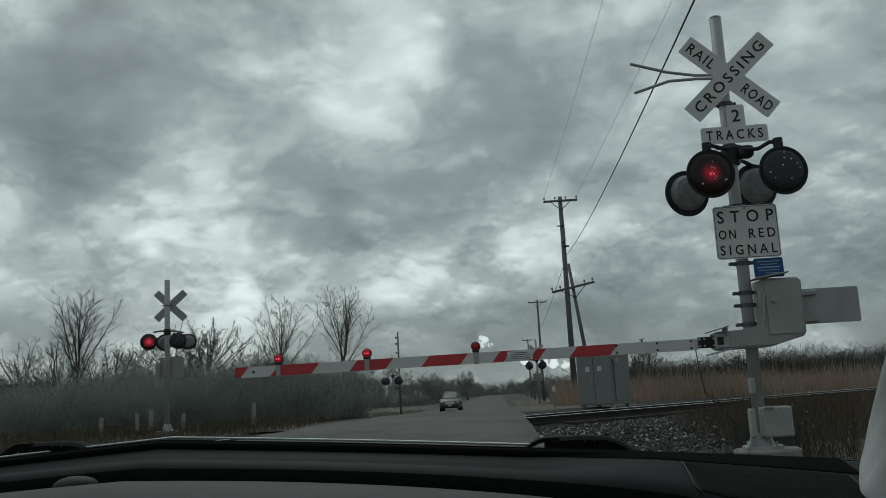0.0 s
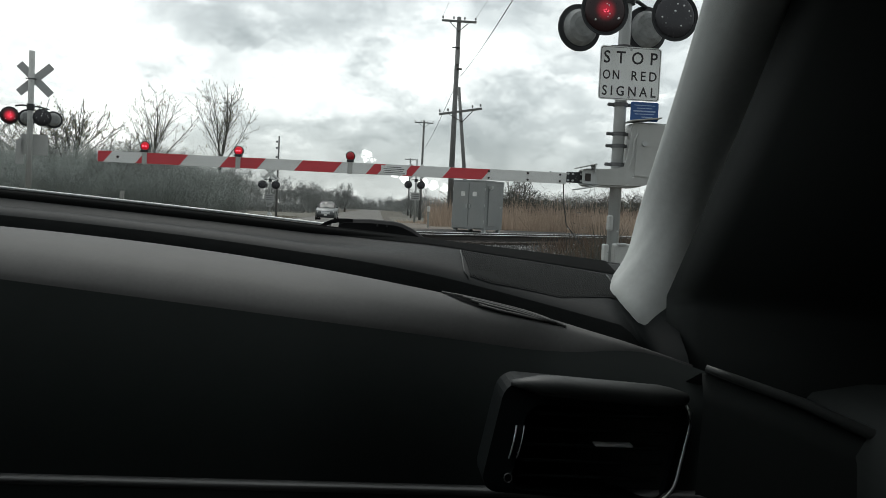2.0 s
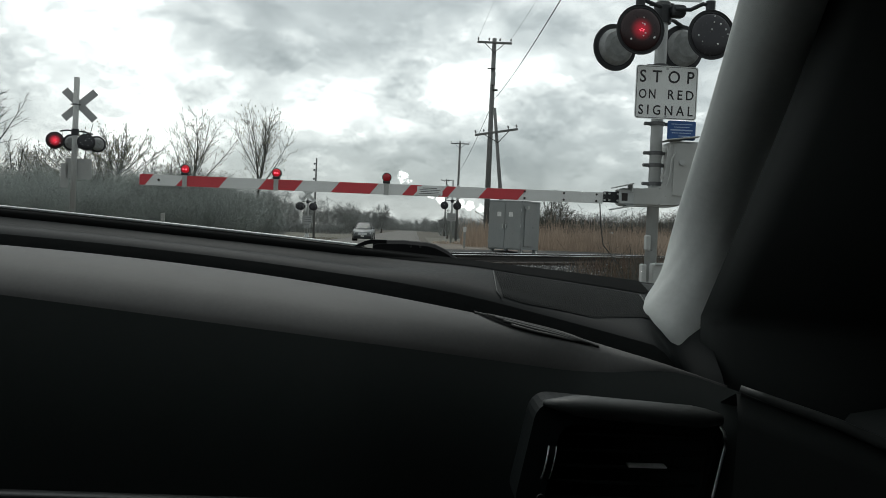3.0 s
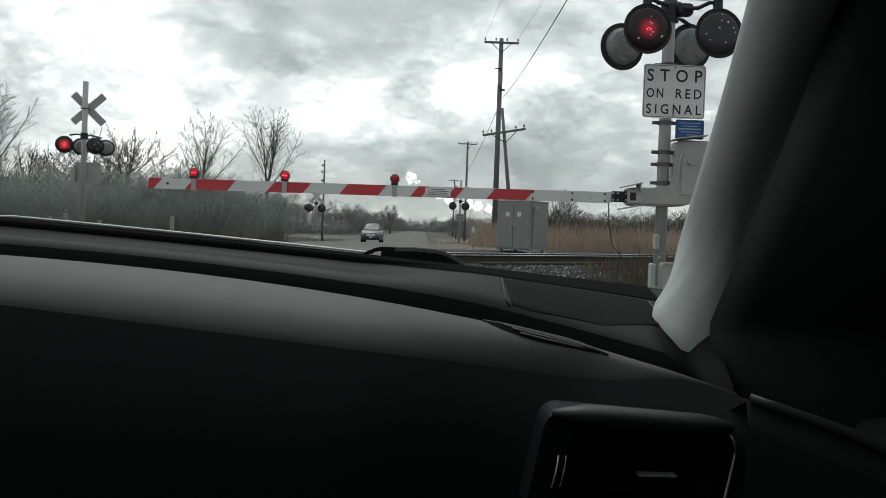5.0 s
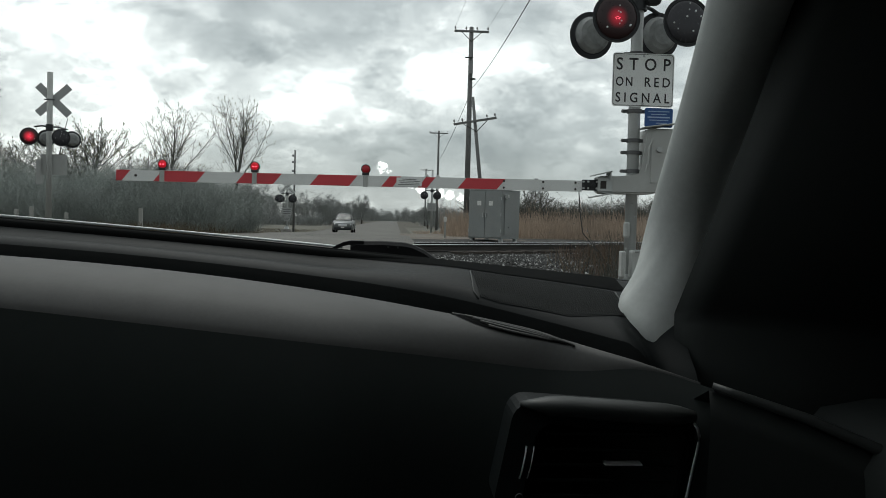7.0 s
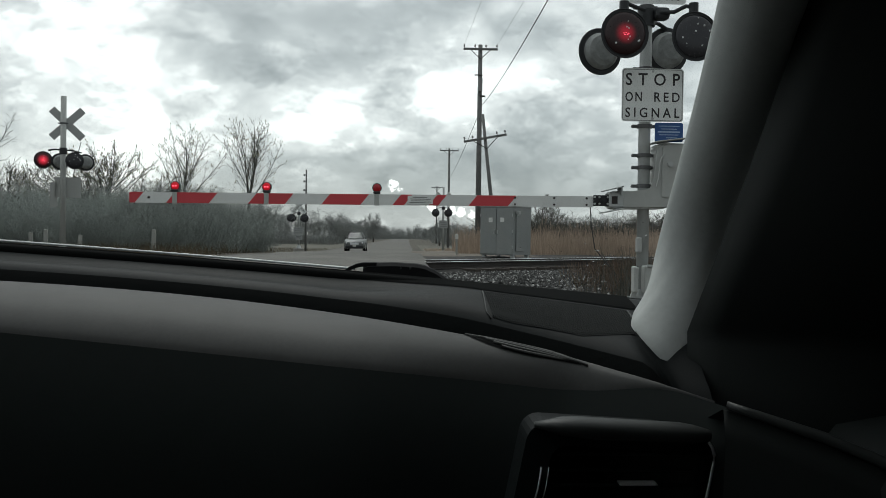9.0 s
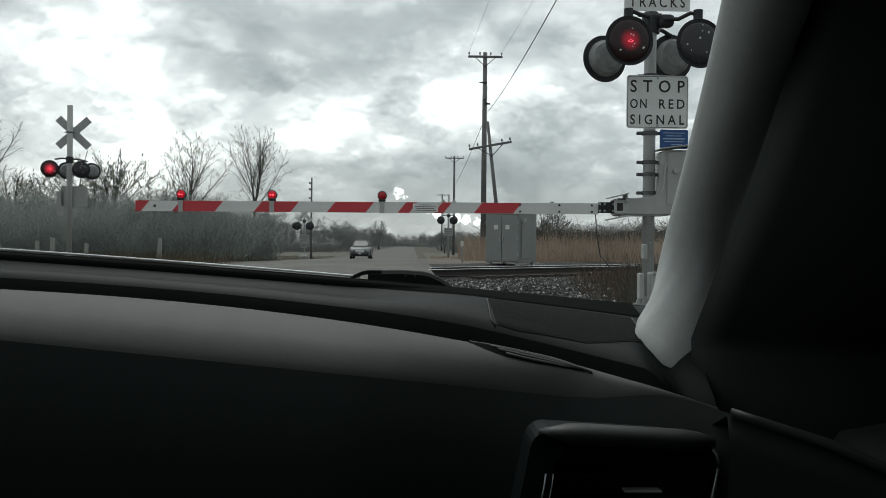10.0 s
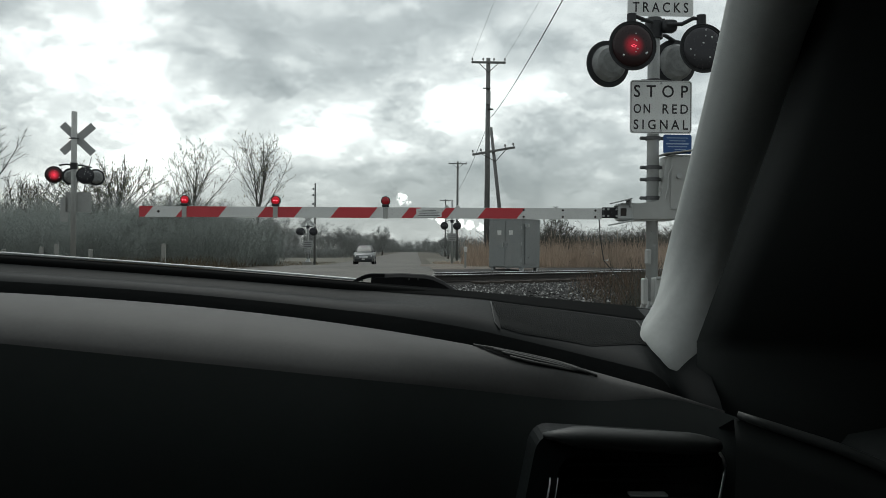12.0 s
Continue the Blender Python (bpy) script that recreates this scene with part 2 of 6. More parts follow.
M["ballast"] = material("ballast_stone", (0.24, 0.237, 0.23), 0.6, grain=0.5, scale=20, bump=0.3, island=0.93, spec=0.3, skew=8.0)
# bed colour is near-black for the shaded gaps between the stones
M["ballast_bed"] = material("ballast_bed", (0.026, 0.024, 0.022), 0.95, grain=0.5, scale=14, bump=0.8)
M["sleeper"] = material("creosoted_timber", (0.055, 0.045, 0.038), 0.85, grain=0.3, scale=9, bump=0.4)
M["rail_side"] = material("rusty_steel", (0.046, 0.041, 0.038), 0.8, 0.2, grain=0.3, scale=12, bump=0.3)
M["rail_top"] = material("polished_rail_head", (0.62, 0.62, 0.62), 0.38, 0.9, grain=0.1, scale=20, bump=0.05)
M["galv"] = material("galvanised_steel", (0.45, 0.465, 0.465), 0.55, 0.25, grain=0.12, scale=9, bump=0.08, stain=0.35, stain_colour=(0.3, 0.3, 0.29))
M["housing"] = material("dull_grey_lamp_housing", (0.27, 0.28, 0.28), 0.6, 0.1, grain=0.3, scale=14, bump=0.2, stain=0.6, stain_colour=(0.13, 0.135, 0.135))
M["clamp"] = material("dark_steel_clamp", (0.11, 0.112, 0.115), 0.6, 0.3, grain=0.2, scale=20, bump=0.1)
M["alu"] = material("dull_aluminium_paint", (0.42, 0.43, 0.42), 0.55, 0.1, grain=0.1, scale=7, bump=0.08, stain=0.35, stain_colour=(0.36, 0.35, 0.33))
M["cabinet"] = material("brushed_aluminium_cabinet", (0.255, 0.268, 0.266), 0.55, 0.3, grain=0.1, scale=4, bump=0.05, stain=0.35, stain_colour=(0.3, 0.295, 0.28))
M["sign_white"] = material("white_sign_sheeting", (0.80, 0.815, 0.81), 0.5, grain=0.06, scale=5, bump=0.02, stain=0.3, stain_colour=(0.6, 0.6, 0.57))
M["sign_back"] = material("bare_sign_back", (0.42, 0.43, 0.43), 0.5, 0.3, grain=0.1, scale=6, bump=0.03, stain=0.3, stain_colour=(0.3, 0.3, 0.3))
M["black_paint"] = material("black_paint", (0.028, 0.030, 0.033), 0.5, grain=0.2, scale=9, bump=0.03, spec=0.35)
M["letter"] = material("black_lettering", (0.02, 0.02, 0.022), 0.5, grain=0.1, scale=9, bump=0)
M["blue"] = material("blue_sign_sheeting", (0.025, 0.085, 0.26), 0.45, grain=0.1, scale=8, bump=0.02)
M["blue_text"] = material("pale_blue_print", (0.35, 0.45, 0.62), 0.5, grain=0.1, scale=8, bump=0)
M["red_stripe"] = material("red_reflective_sheeting", (0.58, 0.055, 0.07), 0.45, grain=0.08, scale=6, bump=0.02, stain=0.3, stain_colour=(0.38, 0.06, 0.07))
M["white_stripe"] = material("white_reflective_sheeting", (0.74, 0.755, 0.75), 0.5, grain=0.06, scale=6, bump=0.02, stain=0.3, stain_colour=(0.5, 0.49, 0.46))
M["lens_dark"] = material("dark_red_lens", (0.030, 0.030, 0.036), 0.25, grain=0.1, scale=40, bump=0.1)
M["lens_lit"] = material("lit_red_lens", (0.02, 0.005, 0.007), 0.3, grain=0.1, scale=40, bump=0.1, glow=(1.0, 0.02, 0.06, 0.34), fade=0.145)
M["lens_bright"] = material("bright_red_lens", (0.05, 0.01, 0.012), 0.3, grain=0.1, scale=40, bump=0.1, glow=(1.0, 0.03, 0.07, 0.9), fade=0.20)
M["led_lit"] = material("lit_led", (0.5, 0.05, 0.08), 0.3, bump=0, glow=(1.0, 0.10, 0.16, 2.2))
M["arm_lens_lit"] = material("lit_arm_lamp_lens", (0.45, 0.01, 0.02), 0.25, grain=0.1, scale=30, bump=0.05, glow=(1.0, 0.015, 0.04, 0.26))
M["arm_lens_dark"] = material("unlit_arm_lamp_lens", (0.22, 0.01, 0.016), 0.25, grain=0.1, scale=30, bump=0.05, glow=(1.0, 0.02, 0.04, 0.05))
M["concrete"] = material("old_concrete", (0.30, 0.29, 0.27), 0.9, grain=0.25, scale=12, bump=0.4, stain=0.5, stain_colour=(0.14, 0.13, 0.115))
M["pole_wood"] = material("weathered_pole_timber", (0.17, 0.172, 0.17), 0.9, grain=0.3, scale=5, bump=0.4)
M["grey_cable"] = material("grey_cable", (0.07, 0.07, 0.068), 0.7, grain=0.1, bump=0)
M["wire"] = material("black_cable", (0.02, 0.02, 0.02), 0.6, grain=0.1, bump=0)
M["insulator"] = material("grey_insulator", (0.25, 0.25, 0.25), 0.4, grain=0.1, bump=0)
M["bark"] = material("grey_bark", (0.085, 0.075, 0.066), 0.95, grain=0.3, scale=4, bump=0.3, spec=0.15)
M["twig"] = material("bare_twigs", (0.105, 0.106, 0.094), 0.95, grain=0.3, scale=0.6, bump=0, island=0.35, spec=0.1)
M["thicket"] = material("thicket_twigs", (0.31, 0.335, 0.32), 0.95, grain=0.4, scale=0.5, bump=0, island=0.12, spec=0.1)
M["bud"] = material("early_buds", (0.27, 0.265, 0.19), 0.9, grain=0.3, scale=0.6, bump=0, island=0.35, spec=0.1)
# paler than the near twigs: distance haze is mixed into this colour
M["far_wood"] = material("far_wood_haze_tone", (0.27, 0.28, 0.274), 0.95, grain=0.3, scale=0.3, bump=0, island=0.35, spec=0.1)
M["post"] = material("grey_post_paint", (0.34, 0.34, 0.32), 0.7, grain=0.15, bump=0.1)
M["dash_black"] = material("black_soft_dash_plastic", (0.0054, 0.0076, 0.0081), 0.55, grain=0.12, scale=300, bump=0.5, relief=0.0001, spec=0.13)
# pad is coloured lighter than shelf and face for the sky sheen on it
M["dash_pad"] = material("dash_pad_sky_sheen", (0.056, 0.0555, 0.0545), 0.62, grain=0.2, scale=260, bump=0.5, relief=0.0001, spec=0.4)
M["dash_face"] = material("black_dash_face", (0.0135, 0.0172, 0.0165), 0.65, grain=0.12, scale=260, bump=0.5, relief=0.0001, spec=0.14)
M["grille"] = material("black_grille_plastic", (0.013, 0.0145, 0.0145), 0.75, grain=0.15, scale=200, bump=0.3, relief=0.0001, spec=0.1)
M["pillar"] = material("grey_pillar_trim", (0.51, 0.525, 0.515), 0.75, grain=0.08, scale=180, bump=0.5, relief=0.0001, spec=0.25)
M["trim_dark"] = material("dark_door_trim", (0.0165, 0.0195, 0.019), 0.7, grain=0.12, scale=120, bump=0.5, relief=0.0001, spec=0.25)
M["lining"] = material("dark_roof_lining", (0.055, 0.058, 0.056), 0.95, grain=0.1, scale=150, bump=0.5, relief=0.0001, spec=0.1)
M["headlining"] = material("pale_grey_headlining", (0.24, 0.25, 0.24), 0.95, grain=0.1, scale=150, bump=0.5, relief=0.0001, spec=0.1)
M["bright_satin"] = material("bright_satin_trim", (0.8, 0.8, 0.8), 0.3, 0.6, grain=0.05, bump=0)
M["strip"] = material("dark_satin_strip", (0.09, 0.09, 0.09), 0.4, 0.5, grain=0.05, bump=0)
M["door_ridge"] = material("satin_black_ridge", (0.034, 0.037, 0.036), 0.5, grain=0.1, scale=120, bump=0.3, relief=0.0001, spec=0.4)
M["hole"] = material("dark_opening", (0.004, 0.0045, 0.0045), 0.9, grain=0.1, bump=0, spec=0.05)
# tone of the shade painted behind the dash pad
M["gap_shade"] = material("near_black_gap_shade", (0.0058, 0.0068, 0.0068), 0.9, grain=0.15, scale=60, bump=0.1, spec=0.06)
M["rim"] = material("sky_reflection_line", (0.75, 0.76, 0.76), 0.35, 0.3, grain=0.08, scale=30, bump=0)
M["rubber"] = material("black_rubber", (0.012, 0.012, 0.013), 0.75, grain=0.15, scale=40, bump=0.1, spec=0.12)
M["body"] = material("dark_grey_car_paint", (0.06, 0.062, 0.066), 0.3, 0.4, grain=0.05, bump=0)
M["far_car"] = material("pewter_car_paint", (0.13, 0.137, 0.138), 0.35, 0.4, grain=0.05, bump=0)
M["silver"] = material("silver_car_paint", (0.42, 0.43, 0.44), 0.32, 0.5, grain=0.05, bump=0)
# base tone raised to grey for the sky mirrored in the glass
M["car_glass"] = material("sky_paled_car_glass", (0.17, 0.18, 0.18), 0.12, grain=0.05, bump=0, spec=0.8)
M["headlight"] = material("clear_headlight", (0.75, 0.76, 0.78), 0.15, 0.2, grain=0.05, bump=0)
M["glass"] = glass_material("windscreen_glass")
M["tinted_glass"] = glass_material("tinted_side_glass", (0.10, 0.105, 0.10))
M["water"] = water_material("water_drop")
M["siding"] = material("pale_siding", (0.42, 0.41, 0.39), 0.8, grain=0.1, bump=0.1)
M["shingle"] = material("dark_shingle", (0.06, 0.055, 0.055), 0.9, grain=0.2, bump=0.2)
M["paper"] = material("white_notice", (0.7, 0.7, 0.68), 0.7, grain=0.05, bump=0)


# ---- builders ----
def mesh_from(bm, name, material_used, smooth=False):
    me = bpy.data.meshes.new(name)
    bmesh.ops.recalc_face_normals(bm, faces=bm.faces)
    bm.to_mesh(me)
    bm.free()
    me.materials.append(M[material_used])
    if smooth:
        me.shade_smooth()
    return me


def part(name, bm, material_used, parent=None, label="", smooth=False):
    ob = new(name, mesh_from(bm, name, material_used, smooth))
    if parent:
        ob.parent = parent
    if label:
        ob["label"] = label
    return ob


def thing(name, label, category, group="", kind="", at=(0, 0, 0)):
    e = new(name)
    e.empty_display_size = 0.1
    e.location = at
    return tagged(e, label, category, group, kind)


def box(bm, c, s, bevel=0.0, turn=None, seg=2):
    m = Matrix.Translation(c) @ (turn or Matrix.Identity(4)) @ Matrix.Diagonal((*s, 1))
    vs = bmesh.ops.create_cube(bm, size=1, matrix=m)["verts"]
    if bevel:
        es = list({e for v in vs for e in v.link_edges})
        bmesh.ops.bevel(bm, geom=es, offset=bevel, segments=seg, affect="EDGES", profile=0.5)
    return bm


def rod(bm, a, b, r0, r1=None, n=12, caps=True):
    a, b = Vector(a), Vector(b)
    d = b - a
    m = Matrix.Translation((a + b) / 2) @ d.to_track_quat("Z", "Y").to_matrix().to_4x4()
    bmesh.ops.create_cone(bm, cap_ends=caps, segments=n, radius1=r0, radius2=r0 if r1 is None else r1, depth=d.length, matrix=m)
    return bm


def tube(bm, pts, r, n=8, r_end=None):
    pts = [Vector(p) for p in pts]
    rings = []
    for i, p in enumerate(pts):
        d = (pts[min(i + 1, len(pts) - 1)] - pts[max(i - 1, 0)]).normalized()
        q = d.to_track_quat("Z", "Y")
        rr = r if r_end is None else r + (r_end - r) * i / (len(pts) - 1)
        rings.append([bm.verts.new(p + q @ Vector((rr * math.cos(k * math.tau / n), rr * math.sin(k * math.tau / n), 0))) for k in range(n)])
    for a, b in zip(rings, rings[1:]):
        for k in range(n):
            bm.faces.new((a[k], a[(k + 1) % n], b[(k + 1) % n], b[k]))
    bm.faces.new(rings[0]); bm.faces.new(rings[-1])
    return bm


def plate(bm, outline, y, thick):
    """A flat plate in the xz plane with its front at y."""
    a = [bm.verts.new((x, y, z)) for x, z in outline]
    b = [bm.verts.new((x, y + thick, z)) for x, z in outline]
    bm.faces.new(a); bm.faces.new(b[::-1])
    for i in range(len(a)):
        j = (i + 1) % len(a)
        bm.faces.new((a[i], a[j], b[j], b[i]))
    return bm


def rounded(cx, cz, w, h, r, n=5):
    out = []
    for sx, sz, a0 in ((1, 1, 0), (-1, 1, 90), (-1, -1, 180), (1, -1, 270)):
        for k in range(n):
            a = radians(a0 + 90 * k / (n - 1))
            out.append((cx + sx * (w / 2 - r) + r * math.cos(a), cz + sz * (h / 2 - r) + r * math.sin(a)))
    return out


def text_mesh(words, width, height, thick=0.001, spacing=1.0):
    """Lettering fitted into width and height, standing upright and facing -y, centred at the origin."""
    cu = bpy.data.curves.new("lettering", "FONT")
    cu.body, cu.extrude, cu.space_character, cu.offset = words, thick, spacing, 0.012
    cu.resolution_u = 3
    tmp = new("lettering_source", cu)
    dg = bpy.context.evaluated_depsgraph_get()
    me = bpy.data.meshes.new_from_object(tmp.evaluated_get(dg))
    bpy.data.objects.remove(tmp)
    co = np.array([v.co for v in me.vertices])
    lo, hi = co.min(0), co.max(0)
    sx, sy = width / (hi[0] - lo[0]), height / (hi[1] - lo[1])
    for v in me.vertices:
        x, y, z = v.co
        v.co = ((x - (lo[0] + hi[0]) / 2) * sx, -z, (y - (lo[1] + hi[1]) / 2) * sy)
    me.materials.clear()
    me.materials.append(M["letter"])
    return me


def lettering(words, width, height, at, parent, turn=0.0, spacing=1.0):
    """Raised words on a sign, each letter a piece of its own."""
    bm = bmesh.new()
    me = text_mesh(words, width, height, spacing=spacing)
    bm.from_mesh(me)
    bm.verts.ensure_lookup_table()
    bm.verts.index_update()
    todo = set(range(len(bm.verts)))
    while todo:
        island, edge = set(), [min(todo)]
        while edge:
            i = edge.pop()
            if i in island:
                continue
            island.add(i)
            edge += [e.other_vert(bm.verts[i]).index for e in bm.verts[i].link_edges]
        todo -= island
        keys = {i: k for k, i in enumerate(sorted(island))}
        one = bpy.data.meshes.new("letter")
        one.from_pydata([bm.verts[i].co[:] for i in sorted(island)], [], [[keys[w.index] for w in f.verts] for f in bm.faces if f.verts[0].index in island])
        one.materials.append(M["letter"])
        ob = new("letter", one)
        ob.parent = parent
        ob.matrix_basis = Matrix.Translation(at) @ Matrix.Rotation(radians(turn), 4, "Y")
    bm.free()
    bpy.data.meshes.remove(me)


def prisms(name, p0, p1, r0, r1, material_used, parent=None, sides=3):
    """Many thin tapered rods in one mesh, from arrays of ends and radii."""
    p0, p1 = np.asarray(p0, float), np.asarray(p1, float)
    r0, r1 = np.broadcast_to(r0, len(p0)), np.broadcast_to(r1, len(p0))
    d = p1 - p0
    d /= np.linalg.norm(d, axis=1, keepdims=True) + 1e-9
    ref = np.where(np.abs(d[:, 2:3]) > 0.9, [[1.0, 0, 0]], [[0, 0, 1.0]])
    u = np.cross(d, ref); u /= np.linalg.norm(u, axis=1, keepdims=True) + 1e-9
    w = np.cross(d, u)
    n = len(p0)
    v = np.empty((n, 2, sides, 3))
    for k in range(sides):
        o = u * math.cos(math.tau * k / sides) + w * math.sin(math.tau * k / sides)
        v[:, 0, k], v[:, 1, k] = p0 + o * r0[:, None], p1 + o * r1[:, None]
    base = np.arange(n)[:, None] * 2 * sides
    faces = []
    for k in range(sides):
        j = (k + 1) % sides
        faces.append(np.concatenate([base + k, base + j, base + sides + j, base + sides + k], 1))
    faces = np.stack(faces, 1).reshape(-1, 4)
    me = bpy.data.meshes.new(name)
    me.vertices.add(v.size // 3); me.vertices.foreach_set("co", v.ravel())
    me.loops.add(faces.size); me.loops.foreach_set("vertex_index", faces.ravel().astype(np.int32))
    me.polygons.add(len(faces)); me.polygons.foreach_set("loop_start", (np.arange(len(faces)) * 4).astype(np.int32))
    me.update(calc_edges=True)
    me.validate()
    me.materials.append(M[material_used])
    ob = new(name, me)
    if parent:
        ob.parent = parent
    return ob


# ---- ground, road, tracks ----
TRACK = Vector((1, 0.95, 0)).normalized()
ACROSS = Vector((-TRACK.y, TRACK.x, 0))


def off_track(x, y):
    """Distance past the nearest rail, square to the tracks."""
    return (y - 0.95 * x - 20.5) / 1.3793


def ease(a, b, v):
    k = min(1, max(0, (v - a) / (b - a)))
    return k * k * (3 - 2 * k)


SHOULDER = 0.12  # the bank lies this much lower in front of the near rail


def ground_z(x, y):
    s = off_track(x, y)
    return bank_z(x, y) - SHOULDER * ease(-5, -2.2, s) * (1 - ease(0.4, 1.6, s))


def bank_z(x, y):
    s = off_track(x, y)
    z = 0.55 * ease(-19, -3, s) * (1 - ease(14, 38, s)) - 0.18 * ease(2, 3.0, s) * (1 - ease(6.0, 7.2, s))
    return z + 0.025 * noise.noise((x * 0.35, y * 0.35, 0)) * min(1, abs(x) / 8 if abs(x) < 8 else 1)


def road_z(x, y):
    s = off_track(x, y)
    z = 0.55 * ease(-19, -3, s) * (1 - ease(14, 38, s))
    return z + 0.04 + 0.13 * ease(-4, -0.6, s) * (1 - ease(7.5, 11, s))


def sheet(name, xs, ys, height, material_used, label, category, inside=None):
    bm = bmesh.new()
    grid = [[bm.verts.new((x, y, height(x, y))) for x in xs] for y in ys]
    for j in range(len(ys) - 1):
        for i in range(len(xs) - 1):
            if inside is None or inside((xs[i] + xs[i + 1]) / 2, (ys[j] + ys[j + 1]) / 2):
                bm.faces.new((grid[j][i], grid[j][i + 1], grid[j + 1][i + 1], grid[j + 1][i]))
    for v in [v for v in bm.verts if not v.link_faces]:
        bm.verts.remove(v)
    ob = part(name, bm, material_used, smooth=True)
    return tagged(ob, label, category, kind="structure")


def span(*pieces):
    out = []
    for a, b, step in pieces:
        out += list(np.arange(a, b, step))
    return out + [pieces[-1][1]]


sheet("ground", span((-1500, -100, 200), (-100, -30, 10), (-30, 30, 1.0), (30, 100, 10), (100, 1500, 200)),
      span((-300, -20, 40), (-20, 80, 1.0), (80, 200, 10), (200, 2800, 200)), ground_z, "ground", "dull brown winter ground with patchy dead grass", "ground")


def road_left(y):
    return -5.1 - 2.0 * ease(22, 75, y)


def make_road():
    bm = bmesh.new()
    ys = span((-40, 80, 0.8), (80, 200, 5), (200, 1400, 60))
    rows = []
    for y in ys:
        l, r = road_left(y), 0.45 + 0.55 * (1 - ease(5, 15, y))
        l, r = l + 0.22 * noise.noise((0, y * 0.45, 2)), r + 0.18 * noise.noise((0, y * 0.5, 7))
        rows.append([bm.verts.new((l + (r - l) * k / 8, y, road_z(l + (r - l) * k / 8, y) + 0.05 * (1 - (2 * k / 8 - 1) ** 2) * 0.6)) for k in range(9)])
    for a, b in zip(rows, rows[1:]):
        for k in range(8):
            bm.faces.new((a[k], a[k + 1], b[k + 1], b[k]))
    # the edges go down into the verge
    for k, s in ((0, -1), (8, 1)):
        low = [bm.verts.new(r[k].co + Vector((0.12 * s, 0, -0.14))) for r in rows]
        for i in range(len(rows) - 1):
            bm.faces.new((rows[i][k], rows[i + 1][k], low[i + 1], low[i]))
    ob = part("road", bm, "asphalt", smooth=True)
    tagged(ob, "worn grey two-lane asphalt road over the crossing", "road", kind="structure")


make_road()


def make_verge():
    def z(x, y):
        return ground_z(x, y) + 0.03
    tagged(sheet("verge", span((-34, -7.3, 1.2)), span((33, 130, 1.5)), z, "lawn", "flat dull grass verge beside the road", "verge"), kind="structure")
    tagged(sheet("verge", span((1.4, 24, 1.2)), span((47, 130, 2.0)), z, "lawn", "flat dull grass verge beside the road", "verge"), kind="structure")


make_verge()


def make_apron():
    """Pale gravel beside the road round the cabinet, with a ragged edge."""
    def inside(x, y):
        edge = 0.7 * noise.noise((x * 0.6, y * 0.6, 9)) + 0.4 * noise.noise((x * 2.1, y * 2.1, 4))
        return 0.2 < x < 5.6 + 0.8 * edge - 0.03 * abs(y - 42) and 30.5 + 0.9 * x + edge < y < 54 + 2 * edge
    ob = sheet("gravel_apron", span((0.2, 7, 0.4)), span((30, 58, 0.5)), lambda x, y: max(ground_z(x, y), bank_z(x, y)) + 0.045, "gravel", "pale brown gravel beside the road", "gravel", inside)
    return ob


make_apron()


